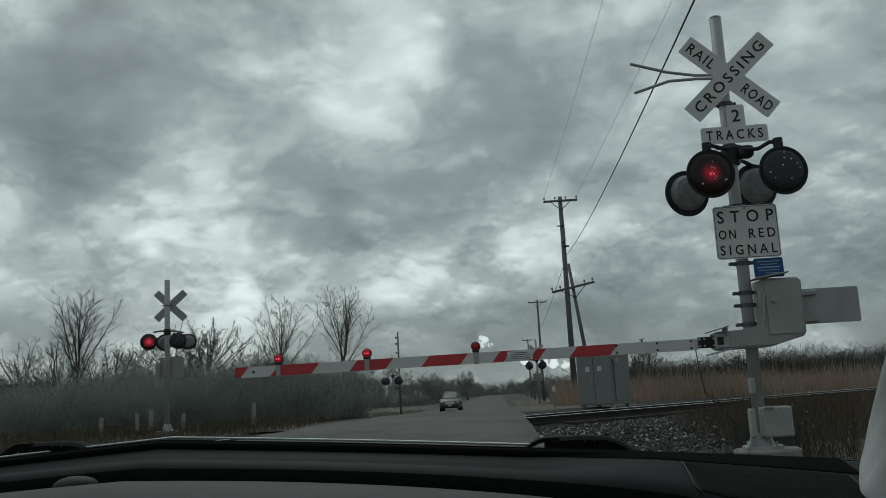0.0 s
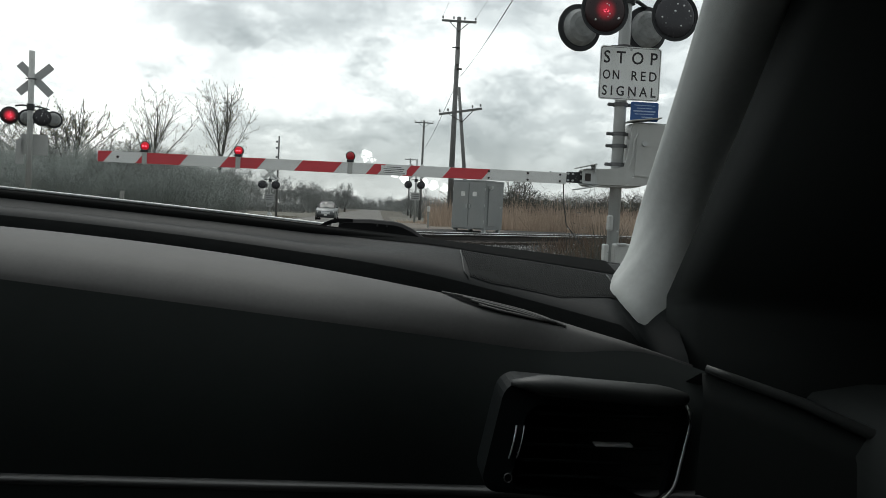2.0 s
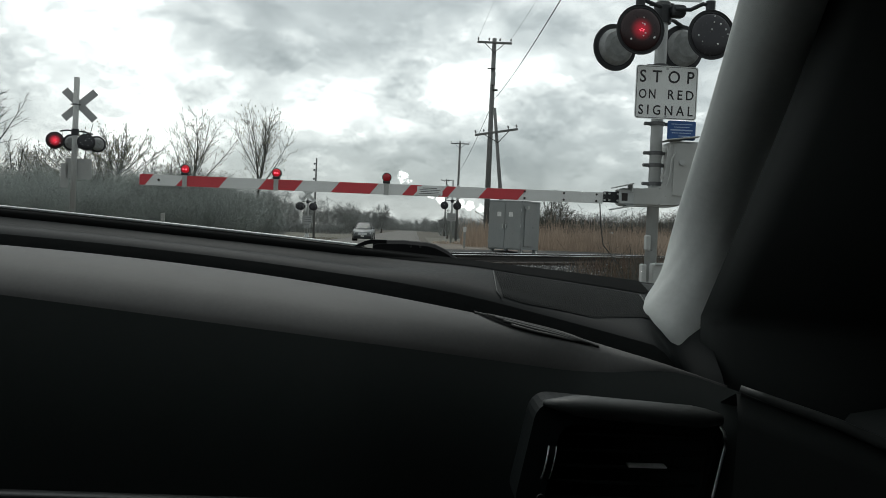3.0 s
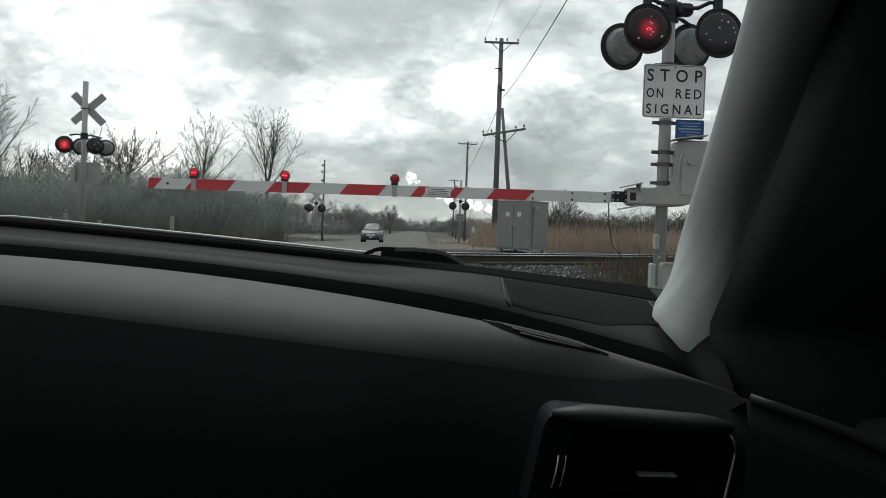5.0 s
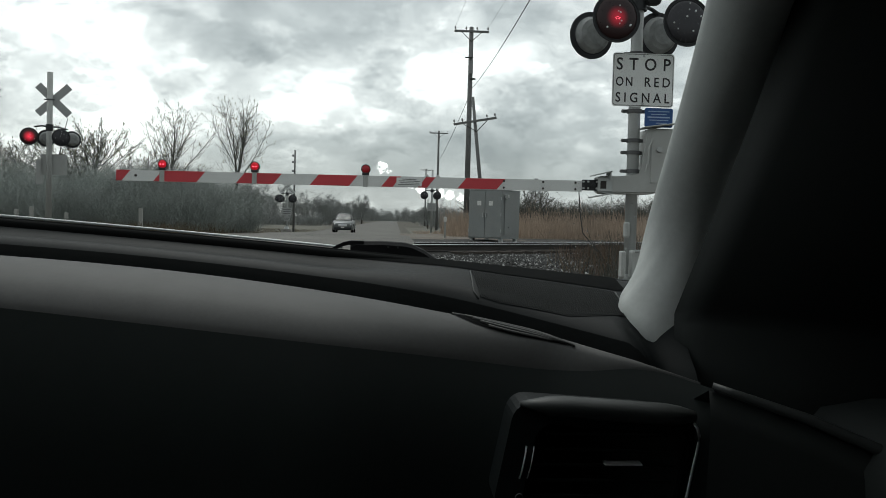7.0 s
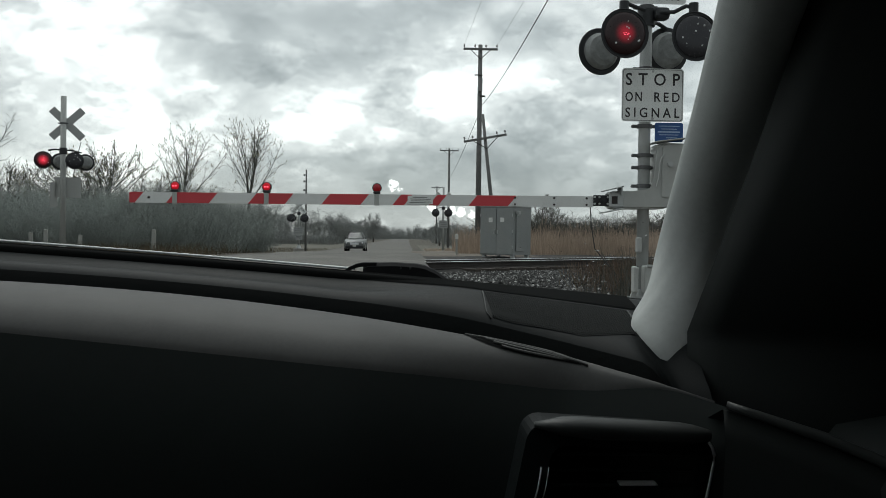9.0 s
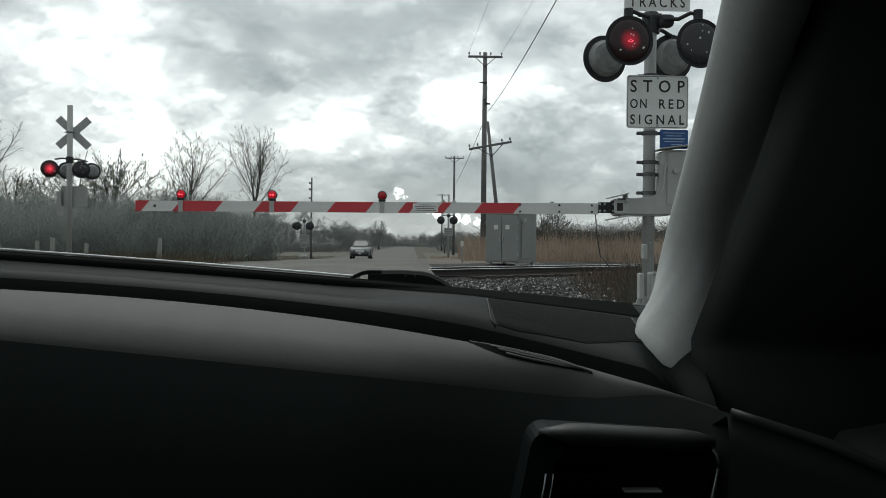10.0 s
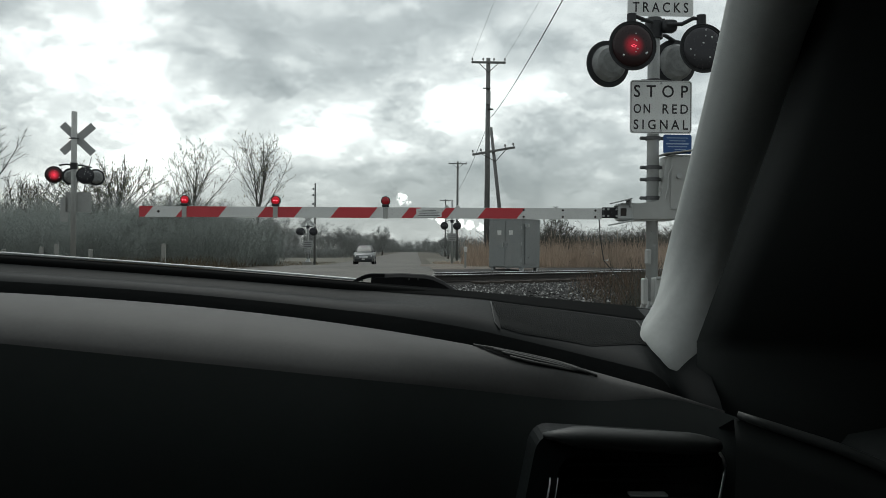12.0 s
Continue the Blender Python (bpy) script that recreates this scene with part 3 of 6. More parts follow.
def make_ballast():
    bm = bmesh.new()
    cols = span((-60, 90, 1.0))
    rows = [-8.5, -6.5, -4.5, -3.0, -1.6, -0.4, 0.3, 2.2, 4.0, 7.5, 9.0]
    grid = []
    for s in rows:
        line = []
        for a in cols:
            p = Vector((0, 20.5, 0)) + TRACK * a + ACROSS * s
            q = bank_z(p.x, p.y) + (0.06 if 0 < s < 8 else 0.02) - SHOULDER * ease(-5, -2.2, s) * (1 - ease(-0.3, 0.3, s)) + 0.02 * noise.noise((p.x * 1.7, p.y * 1.7, 3))
            line.append(bm.verts.new((p.x, p.y, q)))
        grid.append(line)
    for j in range(len(rows) - 1):
        for i in range(len(cols) - 1):
            c = (grid[j][i].co + grid[j + 1][i + 1].co) / 2
            if -6.4 < c.x < 0.35:
                continue
            bm.faces.new((grid[j][i], grid[j][i + 1], grid[j + 1][i + 1], grid[j + 1][i]))
    for v in [v for v in bm.verts if not v.link_faces]:
        bm.verts.remove(v)
    tagged(part("ballast_bed", bm, "ballast_bed"), "crushed-stone bed under the railway tracks, darkened for shaded gaps between stones", "ballast", kind="structure")
    # loose stones
    rng = np.random.default_rng(4)
    n = 26000
    s = rng.uniform(-8.0, 2.2, n); a = rng.uniform(-5, 13, n)
    x, y = TRACK.x * a + ACROSS.x * s, 20.5 + TRACK.y * a + ACROSS.y * s
    keep = (x > 0.55)
    x, y = x[keep], y[keep]
    n = len(x)
    z = np.array([bank_z(i, j) + 0.03 + 0.025 * (off_track(i, j) > 0) - SHOULDER * ease(-5, -2.2, off_track(i, j)) * (1 - ease(-0.3, 0.3, off_track(i, j))) for i, j in zip(x, y)])
    octa = np.array([(1, 0, 0), (-1, 0, 0), (0, 1, 0), (0, -1, 0), (0, 0, 1), (0, 0, -1)], float)
    tri = np.array([(0, 2, 4), (2, 1, 4), (1, 3, 4), (3, 0, 4), (2, 0, 5), (1, 2, 5), (3, 1, 5), (0, 3, 5)])
    size = rng.uniform(0.018, 0.05, n)
    v = octa[None] * size[:, None, None] * rng.uniform(0.6, 1.3, (n, 6, 1))
    ang = rng.uniform(0, math.tau, n)
    c, sn = np.cos(ang)[:, None], np.sin(ang)[:, None]
    v = np.stack([v[..., 0] * c - v[..., 1] * sn, v[..., 0] * sn + v[..., 1] * c, v[..., 2] * 0.75], -1)
    v += np.stack([x, y, z], -1)[:, None]
    f = (np.arange(n)[:, None, None] * 6 + tri[None]).reshape(-1, 3)
    me = bpy.data.meshes.new("ballast_stones")
    me.from_pydata(v.reshape(-1, 3).tolist(), [], f.tolist())
    me.materials.append(M["ballast"])
    tagged(new("ballast_stones", me), "loose crushed grey ballast stones beside the rails", "ballast", kind="stuff")


make_ballast()


def rail_mesh(length):
    """A flat-bottom rail along +x from 0 to length, standing on z = 0."""
    prof = [(-0.07, 0), (0.07, 0), (0.07, 0.012), (0.012, 0.03), (0.010, 0.125), (0.036, 0.138), (0.036, 0.168), (0.028, 0.175), (-0.028, 0.175), (-0.036, 0.168), (-0.036, 0.138), (-0.010, 0.125), (-0.012, 0.03), (-0.07, 0.012)]
    bm = bmesh.new()
    a = [bm.verts.new((0, y, z)) for y, z in prof]
    b = [bm.verts.new((length, y, z)) for y, z in prof]
    for i in range(len(prof)):
        j = (i + 1) % len(prof)
        bm.faces.new((a[i], a[j], b[j], b[i]))
    bm.faces.new(a); bm.faces.new(b)
    me = mesh_from(bm, "rail", "rail_side")
    me.materials.append(M["rail_top"])
    for p in me.polygons:
        if p.center.z > 0.165 and p.normal.z > 0.5:
            p.material_index = 1
    return me


def railway_track(s0, drop):
    e = thing("railway_track", "steel rails on dark timber sleepers in stone ballast", "railway track", "railway tracks", at=(0, 0, 0))
    steel = rail_mesh(150.0)
    for g in (0, 1.435):
        r = new("rail", steel); r.parent = e
        p = Vector((0, 20.5, 0.54 - drop)) + TRACK * -60 + ACROSS * (s0 + g)
        r.matrix_basis = Matrix.Translation(p) @ Matrix.Rotation(math.atan2(TRACK.y, TRACK.x), 4, "Z")
        r["label"] = "rail with bright worn head and rusty web"
    bm = bmesh.new()
    box(bm, (0, 0, 0), (0.22, 2.6, 0.14), 0.01, seg=1)
    tie = mesh_from(bm, "sleeper", "sleeper")
    for k in range(60):
        a = 1.9 + 0.56 * k
        p = Vector((0, 20.5, 0.475 - drop)) + TRACK * a + ACROSS * (s0 + 0.7175)
        t = new("sleeper", tie); t.parent = e
        t.matrix_basis = Matrix.Translation(p) @ Matrix.Rotation(math.atan2(TRACK.y, TRACK.x), 4, "Z")
    return e


railway_track(0.0, 0.0)
railway_track(3.8, 0.20)


# ---- crossing signals ----
def flasher_head(name, parent, lit, facing, r=0.254, label="", lit_lens="lens_lit"):
    """A signal lamp: dark round background, hood, lens and housing behind. It faces -y when facing is -1."""
    bm = bmesh.new()
    rod(bm, (0, 0, 0), (0, 0.012, 0), r, n=40)
    disc = part(name, bm, "black_paint", parent, label)
    s = -facing
    bm = bmesh.new()  # housing behind the background
    rod(bm, (0, 0.012, 0), (0, 0.045, 0), r * 0.80, r * 0.78, 32)
    rod(bm, (0, 0.045, 0), (0, 0.095, 0), r * 0.78, r * 0.66, 32)
    rod(bm, (0, 0.095, 0), (0, 0.115, 0), r * 0.66, r * 0.45, 32)
    part("housing", bm, "housing", disc, smooth=False)
    bm = bmesh.new()  # rolled rim
    ring = [(r * math.cos(k * math.tau / 40), -0.004, r * math.sin(k * math.tau / 40)) for k in range(40)]
    tube(bm, ring + ring[:1], 0.006, 6)
    part("rim", bm, "black_paint", disc)
    bm = bmesh.new()  # shallow ring that holds the lens
    rim = [(r * 0.90 * math.cos(k * math.tau / 36), -0.003, r * 0.90 * math.sin(k * math.tau / 36)) for k in range(36)]
    tube(bm, rim + rim[:1], 0.005, 6)
    part("lens_ring", bm, "black_paint", disc)
    bm = bmesh.new()
    lens_r = r * 0.88
    bmesh.ops.create_uvsphere(bm, u_segments=32, v_segments=12, radius=lens_r, matrix=Matrix.Diagonal((1, 0.18, 1, 1)))
    part("lens", bm, lit_lens if lit else "lens_dark", disc, "lit red lens" if lit else "dark red lens", smooth=True)
    if lit:
        for k in range(5):
            a = radians(20 + 72 * k)
            bm = bmesh.new(); box(bm, (0.024 * math.cos(a), -lens_r * 0.18 - 0.002, 0.013 * math.sin(a) - 0.01), (0.016, 0.004, 0.006), 0.002, seg=1)
            part("led", bm, "led_lit", disc)
    if facing < 0 and r > 0.2:
        # pale opaque blobs painted as glints on the lens
        rng = random.Random(int(lit) + 3)
        bm = bmesh.new()
        for _ in range(9):
            a, d = rng.uniform(0, math.tau), lens_r * rng.uniform(0.2, 0.85)
            bmesh.ops.create_icosphere(bm, subdivisions=1, radius=rng.uniform(0.007, 0.014), matrix=Matrix.Translation((d * math.cos(a), -0.18 * math.sqrt(lens_r ** 2 - d * d) - 0.002, d * math.sin(a))))
        dr = part("lens_glints", bm, "headlight", disc, "small pale blobs painted as glints on the lens", True)
        dr["kind"] = "stuff"
    disc.rotation_euler = (0, 0, 0 if facing < 0 else math.pi)
    return disc


def crossbuck(parent, c, lettered, front_y, half=0.61, slope=40, material_used="sign_white"):
    out = []
    for words, turn in ((("RAIL", "ROAD"), slope), (("CROSSING",), -slope)):
        bm = bmesh.new()
        plate(bm, rounded(0, 0, half * 2, 0.229, 0.012, 3), 0, 0.004)
        bl = part("blade", bm, material_used, parent)
        y = front_y if turn > 0 else front_y - 0.006
        bl.matrix_basis = Matrix.Translation((c[0], y, c[1])) @ Matrix.Rotation(radians(turn), 4, "Y")
        if lettered:
            if len(words) == 2:
                lettering("RAIL", 0.345, 0.118, (-0.375, -0.002, 0), bl, 0, 1.25)
                lettering("ROAD", 0.37, 0.118, (0.375, -0.002, 0), bl, 0, 1.25)
            else:
                lettering("CROSSING", 1.04, 0.118, (0, -0.002, 0), bl, 0, 1.35)
        out.append(bl)
    return out


def clamp(parent, x, y, z, r=0.075):
    bm = bmesh.new()
    rod(bm, (x, y, z - 0.02), (x, y, z + 0.02), r + 0.006, n=20)
    box(bm, (x - r - 0.03, y, z), (0.07, 0.04, 0.035), 0.006, seg=1)
    box(bm, (x + r + 0.02, y, z), (0.05, 0.04, 0.035), 0.006, seg=1)
    rod(bm, (x - r - 0.055, y - 0.04, z), (x - r - 0.055, y + 0.04, z), 0.008, n=6)
    return part("clamp", bm, "clamp", parent)


def near_signal():
    X, Y = 2.56, 9.2
    e = thing("crossing_signal", "tall grey mast with lettered white crossbuck, red flashers and stop sign", "railroad signal", "crossing signals", at=(X, Y, 0.63))
    L = lambda x, y, z: (x - X, y - Y, z - 0.63)
    bm = bmesh.new()
    rod(bm, L(X, Y, 0.63), L(X, Y, 5.30), 0.064, n=24)
    rod(bm, L(X, Y, 5.30), L(X, Y, 5.32), 0.066, 0.05, 24)
    part("mast", bm, "galv", e, "galvanised steel mast", True)
    # cone-shaped base casting with bolts
    bm = bmesh.new()
    rod(bm, (0, 0, 0), (0, 0, 0.03), 0.20, n=20); rod(bm, (0, 0, 0.03), (0, 0, 0.16), 0.13, 0.075, 20)
    for k in range(4):
        a = radians(45 + 90 * k)
        rod(bm, (0.16 * math.cos(a), 0.16 * math.sin(a), 0.03), (0.16 * math.cos(a), 0.16 * math.sin(a), 0.075), 0.014, n=6)
    part("base_casting", bm, "galv", e)
    crossbuck(e, (2.615 - X, 4.585 - 0.63), True, -0.09, half=0.60, slope=43)
    for z in (4.30, 4.02):
        clamp(e, 0, 0, z - 0.63)
    # number-of-tracks sign, a plate in the form of an upturned T
    bm = bmesh.new()
    plate(bm, [(x - X, z - 0.63) for x, z in ((2.25, 3.86), (2.27, 3.842), (2.94, 3.842), (2.96, 3.86), (2.96, 4.01), (2.94, 4.03), (2.735, 4.03), (2.735, 4.25), (2.72, 4.265), (2.56, 4.265), (2.545, 4.25), (2.545, 4.03), (2.27, 4.03), (2.25, 4.01))], -0.085, 0.004)
    tr = part("track_count_sign", bm, "sign_white", e, "white T-shaped sign reading 2 TRACKS")
    lettering("2", 0.085, 0.135, (2.64 - X, -0.087, 4.145 - 0.63), tr)
    lettering("TRACKS", 0.60, 0.108, (2.605 - X, -0.087, 3.937 - 0.63), tr, 0, 1.5)
    # cross arm of the flashers
    bm = bmesh.new()
    rod(bm, L(X, Y, 3.62), L(X, Y, 3.80), 0.095, n=20)
    box(bm, L(2.70, 9.12, 3.735), (0.16, 0.16, 0.13), 0.04)
    tube(bm, [L(2.66, 9.05, 3.74), L(2.80, 9.0, 3.73), L(2.92, 8.98, 3.79), L(3.02, 8.98, 3.78)], 0.022, 8)
    tube(bm, [L(2.50, 9.05, 3.76), L(2.40, 9.0, 3.77), L(2.30, 8.98, 3.80), L(2.24, 8.98, 3.77)], 0.022, 8)
    tube(bm, [L(2.62, 9.3, 3.70), L(2.75, 9.42, 3.71), L(2.86, 9.46, 3.66)], 0.022, 8)
    tube(bm, [L(2.50, 9.3, 3.70), L(2.30, 9.42, 3.72), L(2.16, 9.46, 3.68)], 0.022, 8)
    rod(bm, L(3.0, 8.97, 3.66), L(3.0, 8.97, 3.82), 0.05, n=12); rod(bm, L(2.26, 8.97, 3.66), L(2.26, 8.97, 3.82), 0.05, n=12)
    part("cross_arm", bm, "black_paint", e)
    clamp(e, 0, 0, 3.82 - 0.63)
    for x, y, z, lit, facing, yaw in ((2.255, 8.9, 3.47, True, -1, 6), (3.0, 8.9, 3.455, False, -1, 6), (2.13, 9.5, 3.405, False, 1, 14), (2.88, 9.5, 3.43, False, 1, 14)):
        d = flasher_head("flasher", e, lit, facing, label="round black flasher with lit red lens" if lit else "round black unlit flasher")
        d.location = L(x, y, z)
        d.rotation_euler.z += radians(yaw)
    # stop sign plate
    bm = bmesh.new()
    plate(bm, rounded(2.615 - X, 2.868 - 0.63, 0.665, 0.567, 0.035), -0.10, 0.003)
    st = part("stop_sign", bm, "sign_white", e, "white sign reading STOP ON RED SIGNAL")
    cx = 2.615 - X
    lettering("STOP", 0.585, 0.132, (cx, -0.102, 3.035 - 0.63), st, 0, 1.75)
    lettering("ON", 0.178, 0.100, (cx - 0.205, -0.102, 2.848 - 0.63), st, 0, 1.3)
    lettering("RED", 0.275, 0.100, (cx + 0.155, -0.102, 2.848 - 0.63), st, 0, 1.45)
    lettering("SIGNAL", 0.585, 0.105, (cx, -0.102, 2.680 - 0.63), st, 0, 1.5)
    bm = bmesh.new()  # thin black border line
    o, i = rounded(cx, 2.868 - 0.63, 0.645, 0.547, 0.030), rounded(cx, 2.868 - 0.63, 0.635, 0.537, 0.027)
    a = [bm.verts.new((x, -0.1012, z)) for x, z in o]; b = [bm.verts.new((x, -0.1012, z)) for x, z in i]
    for k in range(len(a)):
        j = (k + 1) % len(a)
        bm.faces.new((a[k], a[j], b[j], b[k]))
    part("border", bm, "letter", st)
    for z in (3.12, 2.615):
        bm = bmesh.new(); rod(bm, (cx, -0.112, z - 0.63), (cx, -0.08, z - 0.63), 0.013, n=8)
        part("bolt", bm, "galv", st)
    for z in (3.16, 2.545):
        clamp(e, 0, 0, z - 0.63)
    # blue emergency notice
    bm = bmesh.new()
    plate(bm, rounded(2.80 - X, 2.475 - 0.63, 0.305, 0.205, 0.02), -0.09, 0.003)
    bs = part("emergency_notice", bm, "blue", e, "small blue emergency notice with pale print")
    for k, w in enumerate((0.23, 0.17, 0.24, 0.21, 0.12)):
        bm = bmesh.new(); box(bm, (2.80 - X + (0.03 if k == 4 else 0), -0.092, 2.475 + 0.066 - 0.031 * k - 0.63), (w, 0.002, 0.008 + 0.006 * (k == 2)))
        part("print_line", bm, "blue_text", bs)
    # a pair of bent tubes reaching out beside the crossbuck
    for tip in ((1.549, 9.0, 4.773), (1.569, 9.0, 4.441)):
        bm = bmesh.new()
        s = 1 if tip[2] > 4.6 else -1
        tube(bm, [L(2.56, 9.14, 4.60 + 0.02 * s), L(2.25, 9.10, 4.605 + 0.02 * s), L(1.95, 9.04, 4.61 + 0.05 * s), L(*tip)], 0.017, 8)
        part("bracket_tube", bm, "galv", e)
    for z in (2.23, 2.10, 1.90):
        clamp(e, 0, 0, z - 0.63, 0.07)
    # junction box with cover, conduit and small terminal box on the mast
    bm = bmesh.new()
    box(bm, L(2.68, 9.06, 0.90), (0.30, 0.16, 0.30), 0.02)
    jb = part("junction_box", bm, "alu", e, "grey cast junction box with rounded cover")
    bm = bmesh.new(); box(bm, L(2.44, 9.04, 0.90), (0.05, 0.13, 0.28), 0.015)
    part("cover", bm, "alu", jb)
    bm = bmesh.new(); rod(bm, L(2.75, 8.965, 0.98), L(2.75, 9.0, 0.98), 0.022, n=10)
    part("latch", bm, "galv", jb)
    bm = bmesh.new(); box(bm, L(2.60, 8.975, 1.045), (0.10, 0.03, 0.03), 0.008)
    part("hinge", bm, "galv", jb)
    bm = bmesh.new(); box(bm, L(2.485, 9.08, 1.265), (0.05, 0.12, 0.17), 0.02)
    part("bell_box", bm, "alu", e)
    bm = bmesh.new()
    tube(bm, [L(2.45, 9.1, 0.76), L(2.43, 9.1, 0.70), L(2.38, 9.08, 0.63)], 0.03, 8)
    part("conduit", bm, "alu", e)
    return e


near_signal()


def mast_foundation(x, y, top, r, name="mast_foundation"):
    z0 = ground_z(x, y) - 0.15
    bm = bmesh.new()
    rod(bm, (x, y, z0), (x, y, top - 0.02), r, r, 28); rod(bm, (x, y, top - 0.02), (x, y, top), r, r - 0.02, 28)
    tagged(part(name, bm, "concrete"), "round weathered concrete foundation in the ground", "foundation", "mast foundations")


mast_foundation(2.60, 9.2, 0.63, 0.33)


def crossing_gate():
    X, Y = 2.62, 9.2
    e = thing("crossing_gate", "lowered red and white striped gate arm with red lamps", "railroad gate", at=(X, Y, 1.75))
    L = lambda x, y, z: (x - X, y - Y, z - 1.75)
    # mechanism housing: a bent casting, wide at the top
    prof = [(2.20, 1.665), (2.20, 1.835), (2.55, 1.835), (2.615, 1.86), (2.645, 1.95), (2.66, 2.30), (2.68, 2.345), (2.74, 2.36), (3.06, 2.355), (3.10, 2.32), (3.10, 1.79), (3.07, 1.745), (2.84, 1.685), (2.74, 1.655), (2.24, 1.65)]
    bm = bmesh.new()
    plate(bm, [(x - X, z - 1.75) for x, z in prof], -0.13, 0.34)
    bmesh.ops.bevel(bm, geom=[ed for ed in bm.edges if abs(ed.verts[0].co.y - ed.verts[1].co.y) < 1e-5], offset=0.02, segments=3, affect="EDGES")
    hs = part("mechanism_housing", bm, "alu", e, "grey cast gate mechanism housing")
    bm = bmesh.new(); plate(bm, [(x - X, z - 1.75) for x, z in ((2.72, 1.78), (2.72, 2.31), (2.76, 2.335), (3.04, 2.33), (3.07, 2.30), (3.07, 1.80), (3.03, 1.775))], -0.145, 0.02)
    part("cover", bm, "alu", hs)
    bm = bmesh.new(); rod(bm, L(2.80, 9.02, 2.13), L(2.80, 9.07, 2.13), 0.028, n=12)
    part("latch", bm, "galv", hs)
    bm = bmesh.new(); tube(bm, [L(2.655, 9.05, 1.88), L(2.68, 9.045, 1.98), L(2.69, 9.04, 2.15), L(2.73, 9.04, 2.24)], 0.010, 6)
    part("rib", bm, "alu", hs)
    # sloping top flap
    bm = bmesh.new(); box(bm, L(2.80, 9.15, 2.385), (0.34, 0.3, 0.014), 0.004, Matrix.Rotation(radians(-8), 4, "Y"), 1)
    part("flap", bm, "alu", hs)
    # arm adapter between housing and arm
    bm = bmesh.new()
    box(bm, L(2.085, 9.14, 1.735), (0.17, 0.06, 0.115), 0.01)
    for x in (2.03, 2.115):
        rod(bm, L(x, 9.09, 1.735), L(x, 9.12, 1.735), 0.022, n=10)
    ad = part("arm_adapter", bm, "black_paint", e, "dark bolted steel arm adapter")
    for z in (1.70, 1.77):
        for x in (2.01, 2.06, 2.15):
            bm = bmesh.new(); rod(bm, L(x, 9.085, z), L(x, 9.12, z), 0.011, n=8)
            part("bolt", bm, "galv", ad)
    for y in (9.07, 9.25):
        bm = bmesh.new(); box(bm, L(2.235, y, 1.745), (0.16, 0.016, 0.15), 0.006, seg=1)
        part("side_bracket", bm, "galv", ad)
    bm = bmesh.new(); box(bm, L(2.20, 9.12, 1.86), (0.20, 0.24, 0.014), 0.004, Matrix.Rotation(radians(-14), 4, "Y"), 1); box(bm, L(2.28, 9.10, 1.84), (0.012, 0.2, 0.10), 0.003, seg=1)
    part("top_bracket", bm, "galv", ad)
    bm = bmesh.new(); box(bm, L(2.20, 9.10, 1.628), (0.24, 0.22, 0.014), 0.004, Matrix.Rotation(radians(-12), 4, "Y"), 1)
    part("lower_bracket", bm, "galv", ad)
    bm = bmesh.new(); box(bm, L(2.215, 9.14, 1.74), (0.08, 0.16, 0.10), 0.01, seg=1)
    part("hub", bm, "rail_side", ad)
    # counterweight plate on the far end
    bm = bmesh.new(); plate(bm, rounded(3.42 - X, 2.06 - 1.75, 0.66, 0.37, 0.025), 0.10, 0.03)
    cw = part("counterweight", bm, "galv", e, "flat grey steel counterweight plate")
    for z in (2.20, 1.92):
        bm = bmesh.new(); box(bm, L(3.16, 9.28, z), (0.30, 0.03, 0.05), 0.006, seg=1)
        part("counterweight_bar", bm, "galv", e)
    # arm: two lengths, slightly deeper towards the root
    bm = bmesh.new()
    x0, x1 = -2.90, 2.0
    def zc(x):
        return 1.696 + (x - x0) / (x1 - x0) * 0.026
    v = []
    for x, h in ((x0, 0.055), (x1, 0.059)):
        for y in (-0.06, -0.02):
            v.append([bm.verts.new((x - X, y, zc(x) - h - 1.75)), bm.verts.new((x - X, y, zc(x) + h - 1.75))])
    (a, b), (c, d) = (v[0], v[1]), (v[2], v[3])
    bm.faces.new((a[0], c[0], c[1], a[1])); bm.faces.new((b[0], d[0], d[1], b[1]))
    bm.faces.new((a[1], c[1], d[1], b[1])); bm.faces.new((a[0], c[0], d[0], b[0]))
    bm.faces.new((a[0], b[0], b[1], a[1])); bm.faces.new((c[0], d[0], d[1], c[1]))
    arm = part("arm", bm, "white_stripe", e, "long white gate arm")
    for p, q in ((-2.96, -2.80), (-2.475, -2.03), (-1.62, -1.235), (-0.85, -0.44), (-0.10, 0.02), (0.285, 0.385), (0.71, 1.13)):
        bm = bmesh.new()
        pts = []
        for x, s in ((p, -1), (q, -1), (q, 1), (p, 1)):
            xx = max(x + s * 0.045, x0)
            pts.append((xx - X, zc(xx) + s * 0.056 - 1.75))
        plate(bm, pts, -0.0625, 0.002)
        part("stripe", bm, "red_stripe", arm, "red reflective stripe")
    bm = bmesh.new(); plate(bm, rounded(0.15 - X, zc(0.15) - 1.75, 0.27, 0.088, 0.006), -0.067, 0.003)
    nt = part("arm_notice", bm, "sign_white", arm, "small white notice with dark print")
    for k, w in enumerate((0.15, 0.22, 0.20, 0.23)):
        bm = bmesh.new(); box(bm, (0.15 - X, -0.068, zc(0.15) + 0.028 - 0.019 * k - 1.75), (w, 0.001, 0.0055))
        part("print_line", bm, "letter", nt)
